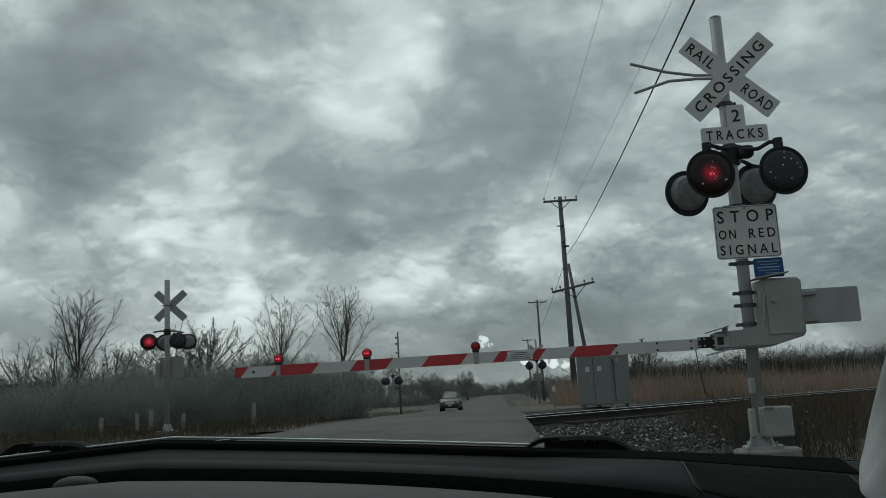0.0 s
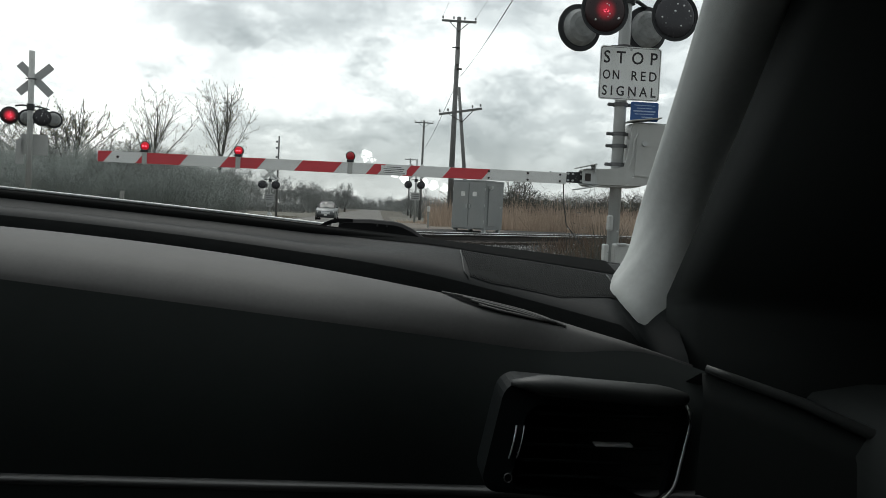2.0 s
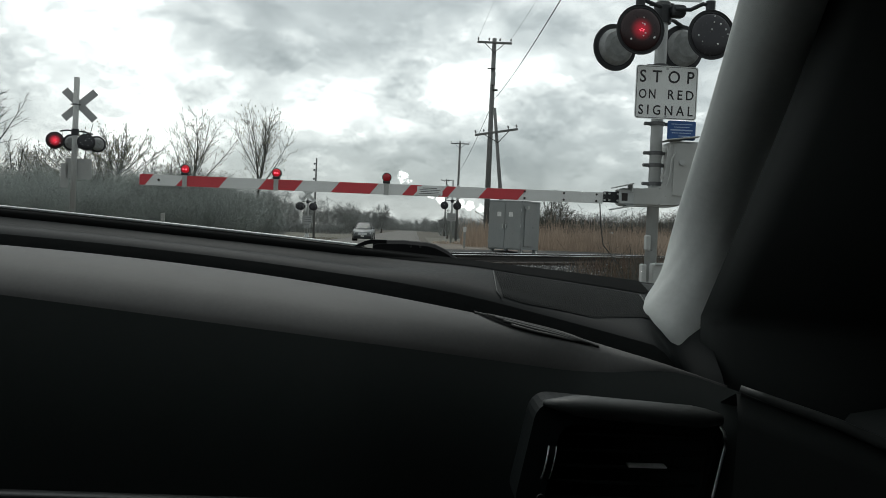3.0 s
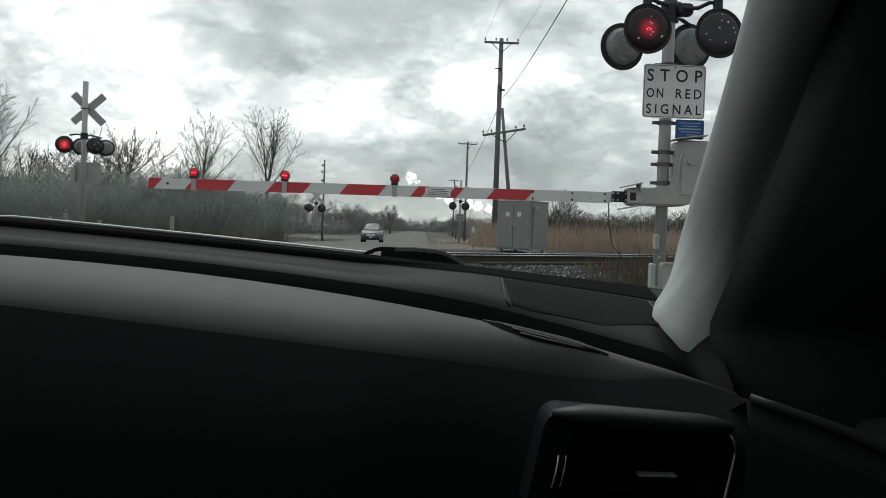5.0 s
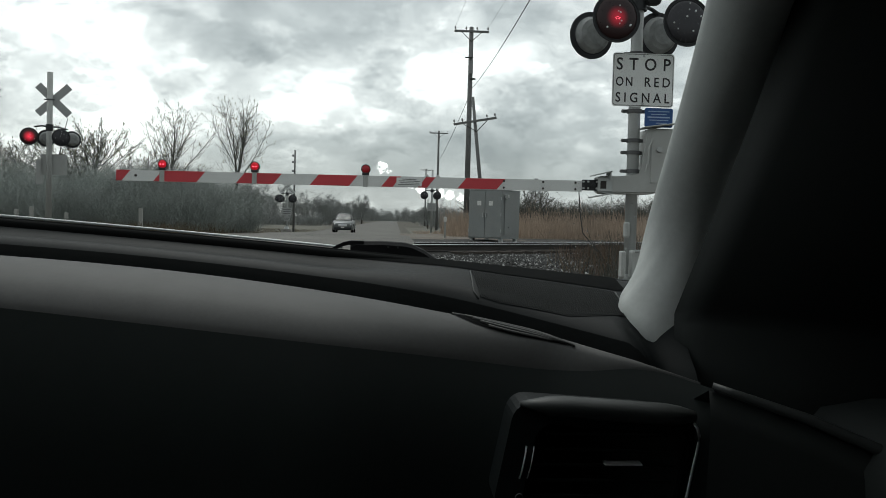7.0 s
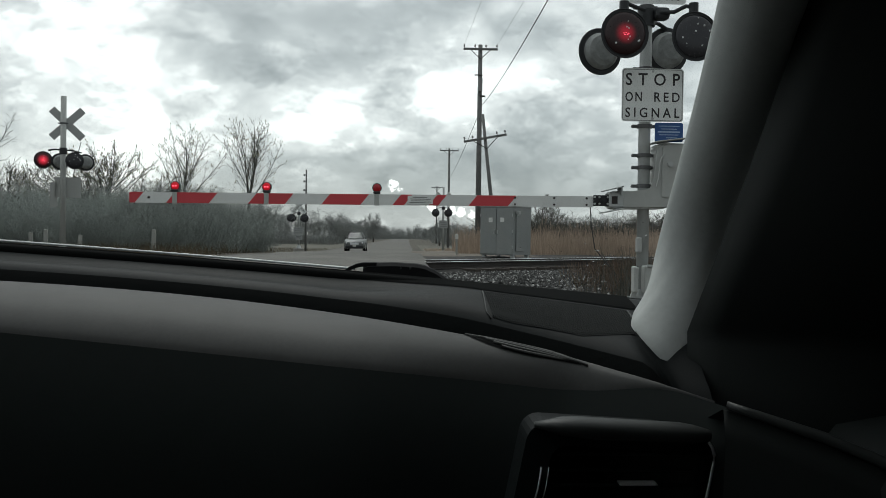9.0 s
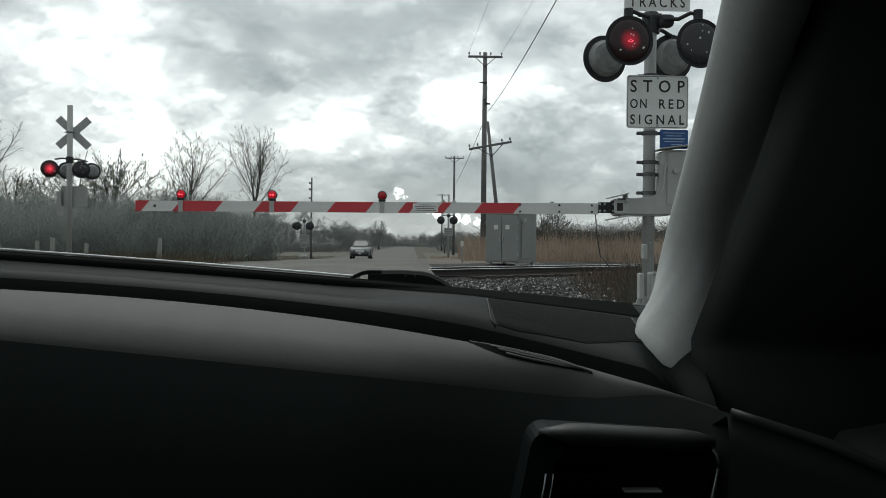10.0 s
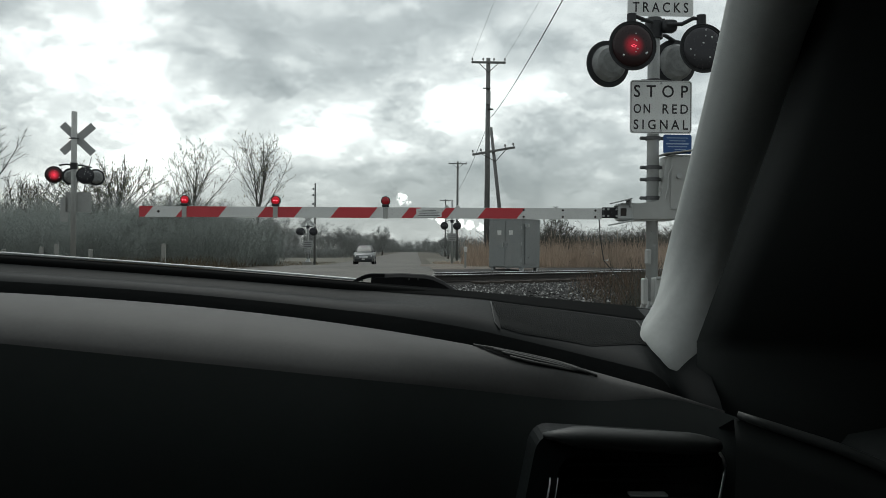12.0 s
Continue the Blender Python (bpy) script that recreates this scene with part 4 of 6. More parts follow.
    # joint bolts
    for x in (1.16, 1.58, 1.93):
        for dz in (0.035, -0.035):
            bm = bmesh.new(); rod(bm, (x - X, -0.068, zc(x) + dz - 1.75), (x - X, -0.015, zc(x) + dz - 1.75), 0.012, n=8)
            part("bolt", bm, "rail_side", arm)
    bm = bmesh.new(); rod(bm, (-2.70 - X, -0.064, zc(-2.7) - 1.75), (-2.70 - X, -0.058, zc(-2.7) - 1.75), 0.014, n=10)
    part("bolt", bm, "rail_side", arm)
    # lamps on the arm with brackets
    for x, lit in ((-2.43, True), (-1.475, True), (-0.312, False)):
        bm = bmesh.new()
        box(bm, (x - X, -0.066, zc(x) - 1.75), (0.050, 0.010, 0.128), 0.003, seg=1)
        br = part("lamp_bracket", bm, "alu", arm)
        bm = bmesh.new(); box(bm, (x - X, -0.04, zc(x) + 0.074 - 1.75), (0.074, 0.075, 0.028), 0.006, seg=1); box(bm, (x - X, -0.03, zc(x) + 0.094 - 1.75), (0.038, 0.05, 0.024), 0.004, seg=1)
        part("lamp_neck", bm, "black_paint", br)
        bm = bmesh.new()
        rod(bm, (x - X, -0.055, zc(x) + 0.125 - 1.75), (x - X, 0.01, zc(x) + 0.125 - 1.75), 0.05, n=24)
        lp = part("arm_lamp", bm, "black_paint", arm, "round red gate arm lamp")
        bm = bmesh.new()
        bmesh.ops.create_uvsphere(bm, u_segments=20, v_segments=10, radius=0.042, matrix=Matrix.Translation((x - X, -0.055, zc(x) + 0.125 - 1.75)) @ Matrix.Diagonal((1, 0.45, 1, 1)))
        part("lens", bm, "arm_lens_lit" if lit else "arm_lens_dark", lp, "glowing red lens" if lit else "", True)
        if lit:
            bm = bmesh.new()
            for s in (-1, 1):
                box(bm, (x - X + 0.014 * s, -0.078, zc(x) + 0.122 - 1.75), (0.016, 0.003, 0.012), 0.002, seg=1)
            part("led_cluster", bm, "led_lit", lp)
    # drooping cable below the arm root
    bm = bmesh.new()
    tube(bm, [L(1.97, 9.15, 1.70), L(1.99, 9.15, 1.45), L(2.04, 9.2, 1.22), L(2.22, 9.25, 1.02)], 0.006, 6)
    part("cable", bm, "grey_cable", e)
    return e


crossing_gate()


def plain_signal(x, y, base, height, heads, back, label, yaw=0, boards=()):
    """A smaller view of the same kind of signal: mast, crossbuck, four flashers, box."""
    e = thing("crossing_signal", label, "railroad signal", "crossing signals", at=(x, y, base))
    e.rotation_euler.z = radians(yaw)
    bm = bmesh.new(); rod(bm, (0, 0, 0), (0, 0, height), 0.085 if back else 0.068, n=16)
    part("mast", bm, "alu" if back else "galv", e, "", True)
    bm = bmesh.new(); rod(bm, (0, 0, 0), (0, 0, 0.2), 0.18, 0.10, 16)
    part("base_casting", bm, "galv", e)
    crossbuck(e, (0.09 if back else 0.0, height - 0.82), not back, 0.10 if back else -0.11, material_used="sign_back" if back else "sign_white", half=0.62, slope=44)
    clamp(e, 0, 0, height - 0.82, 0.09)
    hz = heads - base
    bm = bmesh.new()
    tube(bm, [(-0.40, -0.14, hz + 0.30), (-0.2, -0.1, hz + 0.34), (0, 0, hz + 0.33), (0.2, 0.1, hz + 0.34), (0.5, 0.14, hz + 0.28)], 0.025, 8)
    rod(bm, (0, 0, hz + 0.2), (0, 0, hz + 0.4), 0.11, n=16)
    part("cross_arm", bm, "black_paint", e)
    for dx, dy, facing, lit, yw in ((-0.52, -0.24, -1, back, 8), (0.36, -0.24, -1, False, 8), (-0.14 if back else -0.50, 0.30, 1, False, 20 if back else 0), (0.60 if back else 0.34, 0.30, 1, False, 20 if back else 0)):
        d = flasher_head("flasher", e, lit, facing, label="round black flasher with lit red lens" if lit else "round black unlit flasher", lit_lens="lens_bright")
        d.location = (dx, dy, hz)
        d.rotation_euler.z += radians(yw)
    for bx, bz, w, h in boards:
        bm = bmesh.new(); plate(bm, rounded(bx, bz - base, w, h, 0.03), 0.10 if back else -0.11, 0.012)
        sb = part("sign_board", bm, "alu" if back else "sign_back", e, "bare grey back of a sign" if back else "small dull sign with dark print")
        for k in range(0 if back else 3):
            bm = bmesh.new(); box(bm, (bx, -0.112, bz - base + (1 - k) * h * 0.27), (w * 0.75, 0.003, h * 0.05))
            part("print_line", bm, "letter", sb)
    return e


plain_signal(-10.47, 26.9, 0.72, 4.72, 3.475, True, "grey mast seen from behind with bare crossbuck and lit flasher", 12, ((0.12, 2.68, 0.75, 0.62), (-0.28, 2.45, 0.22, 0.75)))
mast_foundation(-10.47, 26.9, 0.72, 0.36)
plain_signal(2.38, 58, 0.22, 4.42, 2.93, False, "far grey mast with white crossbuck and dark flashers", 0, ((0.0, 2.17, 0.6, 0.5),))
mast_foundation(2.38, 58, 0.22, 0.36)
plain_signal(-7.16, 58, 0.45, 3.6, 2.45, False, "far grey mast with white crossbuck and dark flashers", 0, ((0.0, 1.6, 0.62, 0.5), (0.0, 1.15, 0.4, 0.3)))
mast_foundation(-7.16, 58, 0.45, 0.36)


# ---- equipment cabinet ----
def equipment_cabinet():
    e = thing("equipment_cabinet", "large grey aluminium signal cabinet with double doors", "cabinet", at=(3.78, 33.2, 0.56))
    e.rotation_euler.z = radians(-36)
    w, d, h = 1.42, 1.40, 1.93
    bm = bmesh.new(); box(bm, (0, 0, h / 2 + 0.06), (w, d, h - 0.1), 0.012)
    part("body", bm, "cabinet", e)
    bm = bmesh.new(); box(bm, (0, 0, h + 0.0), (w + 0.03, d + 0.03, 0.06), 0.012)
    part("roof", bm, "cabinet", e)
    for s in (-1, 1):
        bm = bmesh.new(); box(bm, (s * 0.355, -d / 2 - 0.012, h / 2 + 0.04), (0.69, 0.03, h - 0.24), 0.008)
        dr = part("door", bm, "cabinet", e)
        bm = bmesh.new(); box(bm, (s * 0.07, -d / 2 - 0.05, h / 2 + 0.02), (0.04, 0.05, 0.16), 0.01)
        part("handle", bm, "galv", dr)
        bm = bmesh.new(); box(bm, (s * 0.25, -d / 2 - 0.03, h / 2 + 0.47), (0.17, 0.004, 0.17))
        part("notice", bm, "paper", dr, "small white paper notice")
        for z in (0.35, 0.95, 1.55):
            bm = bmesh.new(); rod(bm, (s * 0.695, -d / 2 - 0.03, z), (s * 0.695, -d / 2 - 0.03, z + 0.12), 0.014, n=8)
            part("hinge", bm, "galv", dr)
    bm = bmesh.new(); box(bm, (w / 2 + 0.02, -0.2, h / 2 + 0.02), (0.03, 0.62, 1.45), 0.008)
    part("side_panel", bm, "cabinet", e)
    bm = bmesh.new(); box(bm, (w / 2 + 0.08, -0.45, h - 0.22), (0.14, 0.16, 0.12), 0.01); box(bm, (w / 2 + 0.10, -0.5, h - 0.30), (0.06, 0.06, 0.05), 0.01)
    part("side_lamp", bm, "alu", e)
    for sx in (-1, 1):
        for sy in (-1, 1):
            bm = bmesh.new(); box(bm, (sx * 0.62, sy * 0.56, -0.03), (0.14, 0.14, 0.30), 0.01, seg=1)
            part("leg", bm, "galv", e)


equipment_cabinet()


# ---- poles and wires ----
def utility_pole(x, y, top, arm_z, arm_half, label, lean=0.0, r=0.16, arm_tilt=0.0, pins=4, gear=False, low=None):
    z0 = ground_z(x, y) - 0.05
    e = thing("utility_pole", label, "utility pole", "utility poles", at=(x, y, z0))
    e.rotation_euler.y = radians(lean)
    h = top - z0
    bm = bmesh.new(); rod(bm, (0, 0, 0), (0, 0, h), r, r * 0.68, 14)
    part("pole", bm, "pole_wood", e, "", True)
    if arm_half:
        bm = bmesh.new(); box(bm, (0, -r, 0), (arm_half * 2, 0.10, 0.13), 0.01, seg=1)
        arm = part("crossarm", bm, "pole_wood", e)
        arm.matrix_basis = Matrix.Translation((0, 0, arm_z - z0)) @ Matrix.Rotation(radians(arm_tilt), 4, "Y")
        for k in range(pins):
            u = -1 + 2 * k / (pins - 1)
            if abs(u) < 0.2:
                continue
            bm = bmesh.new(); rod(bm, (u * arm_half * 0.95, -r, 0.05), (u * arm_half * 0.95, -r, 0.16), 0.02, n=6); rod(bm, (u * arm_half * 0.95, -r, 0.14), (u * arm_half * 0.95, -r, 0.27), 0.06, 0.045, 10)
            part("insulator", bm, "insulator", arm)
        for s in (-1, 1):
            bm = bmesh.new(); rod(bm, (s * arm_half * 0.62, -r - 0.02, 0), (0, -r - 0.02, -0.62), 0.022, n=6)
            part("brace", bm, "rail_side", arm)
    if gear:
        bm = bmesh.new(); rod(bm, (0.0, -r - 0.05, h - 2.9), (0.0, -r - 0.05, h - 2.1), 0.14, n=12)
        part("line_gear", bm, "insulator", e)
        bm = bmesh.new(); box(bm, (-0.1, -r, h - 1.9), (0.5, 0.06, 0.06)); box(bm, (0.16, -r, h - 3.2), (0.3, 0.08, 0.10))
        part("bracket", bm, "rail_side", e)
    return e


utility_pole(4.38, 54, 13.25, 12.95, 1.06, "tall brown wooden utility pole with a single crossarm", 0, 0.19, 0, 4, True)
utility_pole(5.05, 108, 12.3, 12.0, 1.15, "distant wooden utility pole with a crossarm", 0, 0.17)
utility_pole(5.26, 51, 8.6, 7.18, 1.27, "short leaning wooden pole with a tilted crossarm", -6.6, 0.13, -4, 6)
utility_pole(-8.1, 70, 6.55, 0, 0, "short bare wooden pole with small fittings", 0, 0.09, gear=False)
utility_pole(5.8, 175, 11.5, 11.2, 1.1, "distant wooden utility pole with a crossarm", 0, 0.16)
bm = bmesh.new()
for z in (4.2, 4.9, 5.6, 6.1):
    box(bm, (-8.1 - 0.14, 69.9, z), (0.14, 0.1, 0.16), 0.01, seg=1)
part("line_fitting", bm, "insulator", bpy.data.objects["utility_pole.003"]).matrix_parent_inverse = Matrix.Translation((8.1, -70, -ground_z(-8.1, 70) + 0.05))


def sagging_wire(name, a, b, sag, r, label):
    cu = bpy.data.curves.new(name, "CURVE")
    cu.dimensions, cu.bevel_depth, cu.bevel_resolution = "3D", r, 1
    sp = cu.splines.new("POLY")
    n = 90
    sp.points.add(n)
    for k in range(n + 1):
        u = k / n
        p = Vector(a).lerp(Vector(b), u)
        sp.points[k].co = (p.x, p.y, p.z - 4 * sag * u * (1 - u), 1)
    cu.materials.append(M["wire"])
    ob = new(name, cu)
    return tagged(ob, label, "cable", "overhead cables")


sagging_wire("overhead_cable", (4.45, 54, 9.45), (-1.75, -102, 9.45), 4.08, 0.014, "thick black overhead cable between wooden poles")
sagging_wire("overhead_cable", (4.45, 54, 9.3), (5.1, 108, 8.6), 0.3, 0.018, "thick black overhead cable between wooden poles")
sagging_wire("overhead_cable", (3.35, 54, 13.2), (4.3, -25, 13.9), 0.8, 0.005, "thin overhead wire between wooden poles")
sagging_wire("overhead_cable", (5.38, 54, 13.2), (6.6, -25, 13.9), 0.8, 0.005, "thin overhead wire between wooden poles")


# ---- small posts ----
def marker_post(x, y, h, w, label, top=False):
    z0 = ground_z(x, y) - 0.05
    e = thing("marker_post", label, "post", "marker posts", at=(x, y, z0))
    bm = bmesh.new(); box(bm, (0, 0, h / 2), (w, w * 0.7, h), 0.015)
    part("post", bm, "post", e)
    if top:
        bm = bmesh.new(); box(bm, (0, -0.02, h - 0.10), (w * 1.5, 0.05, 0.22), 0.03)
        part("marker_head", bm, "paper", e)


for x, y, h in ((-15.4, 33, 0.75), (-14.0, 33, 0.85), (-13.45, 33, 0.95), (-12.3, 33.3, 0.75), (-8.9, 31, 0.95)):
    marker_post(x, y, h, 0.14, "pale wooden fence post in the undergrowth")
marker_post(2.0, 35, 0.95, 0.085, "short white marker post beside the road", True)


# ---- trees and undergrowth ----
def limb(rng, p, d, length, r, level, out, tilt, rise, thin=1.0, held=-1):
    """A tapering limb in short bends, with side shoots that get shorter towards its tip."""
    n = (8, 8, 6, 3)[level]
    for k in range(n):
        f = (k + 1) / n
        q = p + d * (length / n)
        r1 = r * (1 - 1.0 / n)
        out.append((*p, *q, r, r1, level, held))
        held = len(out) - 1
        p, r = q, r1
        d = d + np.array([rng.normal(0, 0.05), rng.normal(0, 0.05), rise * 0.12 + rng.normal(0, 0.02)])
        d = d / np.linalg.norm(d)
        if level < 3 and f > (0.22, 0.15, 0.1)[level]:
            for _ in range((2, 1, 1)[level] if rng.random() < (1.0, 0.9, 0.55)[level] * thin else 0):
                a = rng.uniform(0, math.tau)
                side = np.array([math.cos(a), math.sin(a), 0.0])
                nd = d * math.cos(tilt) + side * math.sin(tilt)
                nd = nd / np.linalg.norm(nd)
                limb(rng, p, nd, length * (0.46, 0.50, 0.42)[level] * (1.1 - 0.65 * f) * rng.uniform(0.8, 1.2), r * 0.55, level + 1, out, tilt, rise, thin, held)


def bare_tree(x, y, height, seed, label, width=0.6, rise=0.9, r=0.11, twig=0.010, forks=5, buds=0, group="bare trees", low=0.15, thin=1.0, oval=0.32, mat="twig"):
    """A leafless tree: a short bole that forks into limbs, branches and twigs."""
    rng = np.random.default_rng(seed)
    z0 = ground_z(x, y) - 0.1
    e = thing("tree", label, "tree", group, at=(x, y, z0))
    out = []
    bole = height * low
    p = np.zeros(3)
    for k in range(3):
        q = p + np.array([rng.normal(0, 0.03), rng.normal(0, 0.03), bole / 3])
        out.append((*p, *q, r * (1 - 0.08 * k), r * (0.92 - 0.08 * k), -1, len(out) - 1))
        p = q
    for k in range(forks):
        a = math.tau * (k + rng.uniform(-0.3, 0.3)) / forks
        lean = width * rng.uniform(0.45, 1.0) * (0.2 if k == 0 else 1)
        d = np.array([math.cos(a) * lean, math.sin(a) * lean, 1.0])
        limb(rng, p, d / np.linalg.norm(d), height * rng.uniform(0.62, 0.85), r * rng.uniform(0.45, 0.65), 0, out, radians(40), rise, thin, 2)
    o = np.array(out)
    o[:, :6] *= height / np.percentile(o[:, 5], 94)
    # the crown keeps to an egg shape with a ragged outline
    if oval:
        mid = (o[:, 0:3] + o[:, 3:6]) / 2
        out_by = (mid[:, 0] ** 2 + mid[:, 1] ** 2) / (oval * height) ** 2 + ((mid[:, 2] - 0.54 * height) / (0.47 * height)) ** 2
        stays = (o[:, 8] < 0) | (o[:, 8] < 1) & (out_by < 1.3) | (o[:, 8] > 0) & (out_by < rng.uniform(0.8, 1.5, len(o)))
        for i, h in enumerate(o[:, 9].astype(int)):  # what hung from a lost piece goes with it
            stays[i] = stays[i] and (h < 0 or stays[h])
        o = o[stays]
    low_part = o[:, 8] < 0
    prisms("trunk", o[low_part, 0:3], o[low_part, 3:6], o[low_part, 6], o[low_part, 7], "bark", e, 7)
    cr = o[~low_part]
    prisms("crown", cr[:, 0:3], cr[:, 3:6], np.maximum(cr[:, 6], twig), np.maximum(cr[:, 7], twig * 0.7), mat, e, 4)
    if buds:
        t = cr[cr[:, 8] >= 2]
        t = t[rng.choice(len(t), min(buds, len(t)), replace=False)]
        c = t[:, 3:6]
        b = prisms("bud_cluster", c, c + rng.normal(0, 0.05, c.shape) + (0, 0, 0.04), 0.030, 0.008, "bud", e, 3)
        b["kind"] = "stuff"
    return e


def fan_tree(x, y, height, seed, label, spread, limbs, r=0.12, twig=0.0085, fork=0.28, buds=True):
    """A leafless tree whose limbs fan out from a low fork and end on an egg-shaped outline."""
    rng = np.random.default_rng(seed)
    z0 = ground_z(x, y) - 0.1
    e = thing("tree", label, "tree", "bare trees", at=(x, y, z0))
    a, b, ra, rb, tips = [], [], [], [], []

    def branch(p, d, length, r0, r1, bends, curl):
        """One bough in short bends that turn upwards; gives its points."""
        pts = [p]
        for k in range(bends):
            q = p + d * length / bends
            u0, u1 = k / bends, (k + 1) / bends
            a.append(p); b.append(q); ra.append(r0 + (r1 - r0) * u0); rb.append(r0 + (r1 - r0) * u1)
            p = q
            pts.append(p)
            d = d + np.array([rng.normal(0, 0.06), rng.normal(0, 0.06), curl + rng.normal(0, 0.03)])
            d = d / np.linalg.norm(d)
        return pts, d

    trunk = [(0, 0, 0), (rng.normal(0, 0.05), rng.normal(0, 0.05), height * fork * 0.5), (rng.normal(0, 0.06), 0, height * fork)]
    prisms("trunk", trunk[:2], trunk[1:], [r, r * 0.9], [r * 0.9, r * 0.8], "bark", e, 8)
    top = np.array(trunk[2], float)
    for k in range(limbs):
        lean = radians(spread) * (0.12 if k == 0 else math.sqrt((k + rng.uniform(-0.3, 0.3)) / (limbs - 1)))
        turn = k * 2.4 + rng.uniform(-0.3, 0.3)
        d = np.array([math.sin(lean) * math.cos(turn), math.sin(lean) * math.sin(turn), math.cos(lean)])
        start = leader[int(rng.integers(0, 5))] if k else top
        reach = (height * (1.0 - 0.22 * (lean / radians(spread)) ** 2) - start[2]) / math.cos(lean) * rng.uniform(0.86, 0.98)
        pts, _ = branch(start, d, reach, r * (0.5 if k else 0.75) * reach / (height * 0.75), twig, 9, 0.02)
        if k == 0:
            leader = pts
        for j in range(2, 10):
            f = j / 9
            for _ in range(2 if rng.random() < 0.6 else 1):
                along_d = pts[j] - pts[j - 1]
                along_d = along_d / np.linalg.norm(along_d)
                side = rng.normal(0, 1, 3); side[2] *= 0.4
                sd = along_d * 0.78 + side / np.linalg.norm(side) * 0.62
                sub, _ = branch(pts[j - 1] + (pts[j] - pts[j - 1]) * rng.random(), sd / np.linalg.norm(sd), height * rng.uniform(0.10, 0.20) * (1.2 - 0.8 * f), twig * 1.35, twig * 0.8, 4, 0.07)
                for i in range(1, 5):
                    for _ in range(rng.integers(1, 3)):
                        td = sub[i] - sub[i - 1]
                        td = td / np.linalg.norm(td) * 0.7 + rng.normal(0, 0.45, 3)
                        td[2] = abs(td[2]) * 0.8
                        tw, _ = branch(sub[i], td / np.linalg.norm(td), height * rng.uniform(0.02, 0.055), twig * 0.75, twig * 0.5, 2, 0.05)
                        tips.append(tw[-1])
    c = prisms("crown", a, b, np.array(ra), np.array(rb), "twig", e, 4)
    if buds:
        t = np.array(tips)
        t = t[rng.random(len(t)) < 0.3]
        bd = prisms("bud_cluster", t, t + rng.normal(0, 0.03, t.shape) + (0, 0, 0.09), 0.034, 0.012, "bud", e, 4)
        bd["kind"] = "stuff"
    return e


TALL, BUSHY = "slender bare tree with upright grey branches", "bushy rounded bare tree with greenish buds"
fan_tree(-15.3, 60, 9.2, 11, TALL, 36, 11)
fan_tree(-14.0, 62, 5.0, 13, TALL, 38, 5, r=0.08)
fan_tree(-10.9, 60, 9.6, 26, TALL, 33, 12, r=0.13)
fan_tree(-23.3, 47, 8.7, 5, "tall bare tree with fine spreading branches", 27, 14, r=0.14, twig=0.009, buds=False)
fan_tree(-22.6, 50, 5.8, 8, "small bare tree with fine spreading branches", 36, 6, r=0.09, twig=0.009, buds=False)
fan_tree(-27.8, 50, 6.4, 9, "small bare tree with fine spreading branches", 36, 6, r=0.09, twig=0.009, buds=False)
fan_tree(-16.9, 49, 6.4, 31, BUSHY, 60, 26, r=0.085, twig=0.0085, fork=0.25)
bare_tree(-19.5, 50, 6.0, 32, BUSHY, 1.15, 0.25, 0.10, 0.008, 12, 1500, low=0.12, oval=0.40)
bare_tree(-14.4, 51, 5.0, 33, BUSHY, 1.1, 0.25, 0.10, 0.008, 10, 900, low=0.12, oval=0.42)
bare_tree(-21.3, 46, 5.0, 34, BUSHY, 1.0, 0.3, 0.10, 0.008, 10, 600, low=0.12, oval=0.42)
bare_tree(-23.8, 44, 5.2, 35, BUSHY, 1.0, 0.3, 0.10, 0.008, 10, 500, low=0.12, oval=0.42)
bare_tree(11.5, 72, 4.9, 41, "low rounded bare tree beyond the reeds", 1.0, 0.3, 0.14, 0.016, 6, oval=0.42, thin=0.85)
bare_tree(34, 75, 5.6, 42, "lone bare tree above the far scrub", 0.7, 0.5, 0.14, 0.016, 5)
bare_tree(38.5, 78, 4.6, 43, "lone bare tree above the far scrub", 0.8, 0.4, 0.12, 0.016, 5)
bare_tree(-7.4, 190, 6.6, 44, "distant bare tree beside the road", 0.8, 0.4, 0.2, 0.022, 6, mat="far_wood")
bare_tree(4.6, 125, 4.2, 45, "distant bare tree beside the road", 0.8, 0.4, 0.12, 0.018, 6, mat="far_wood")


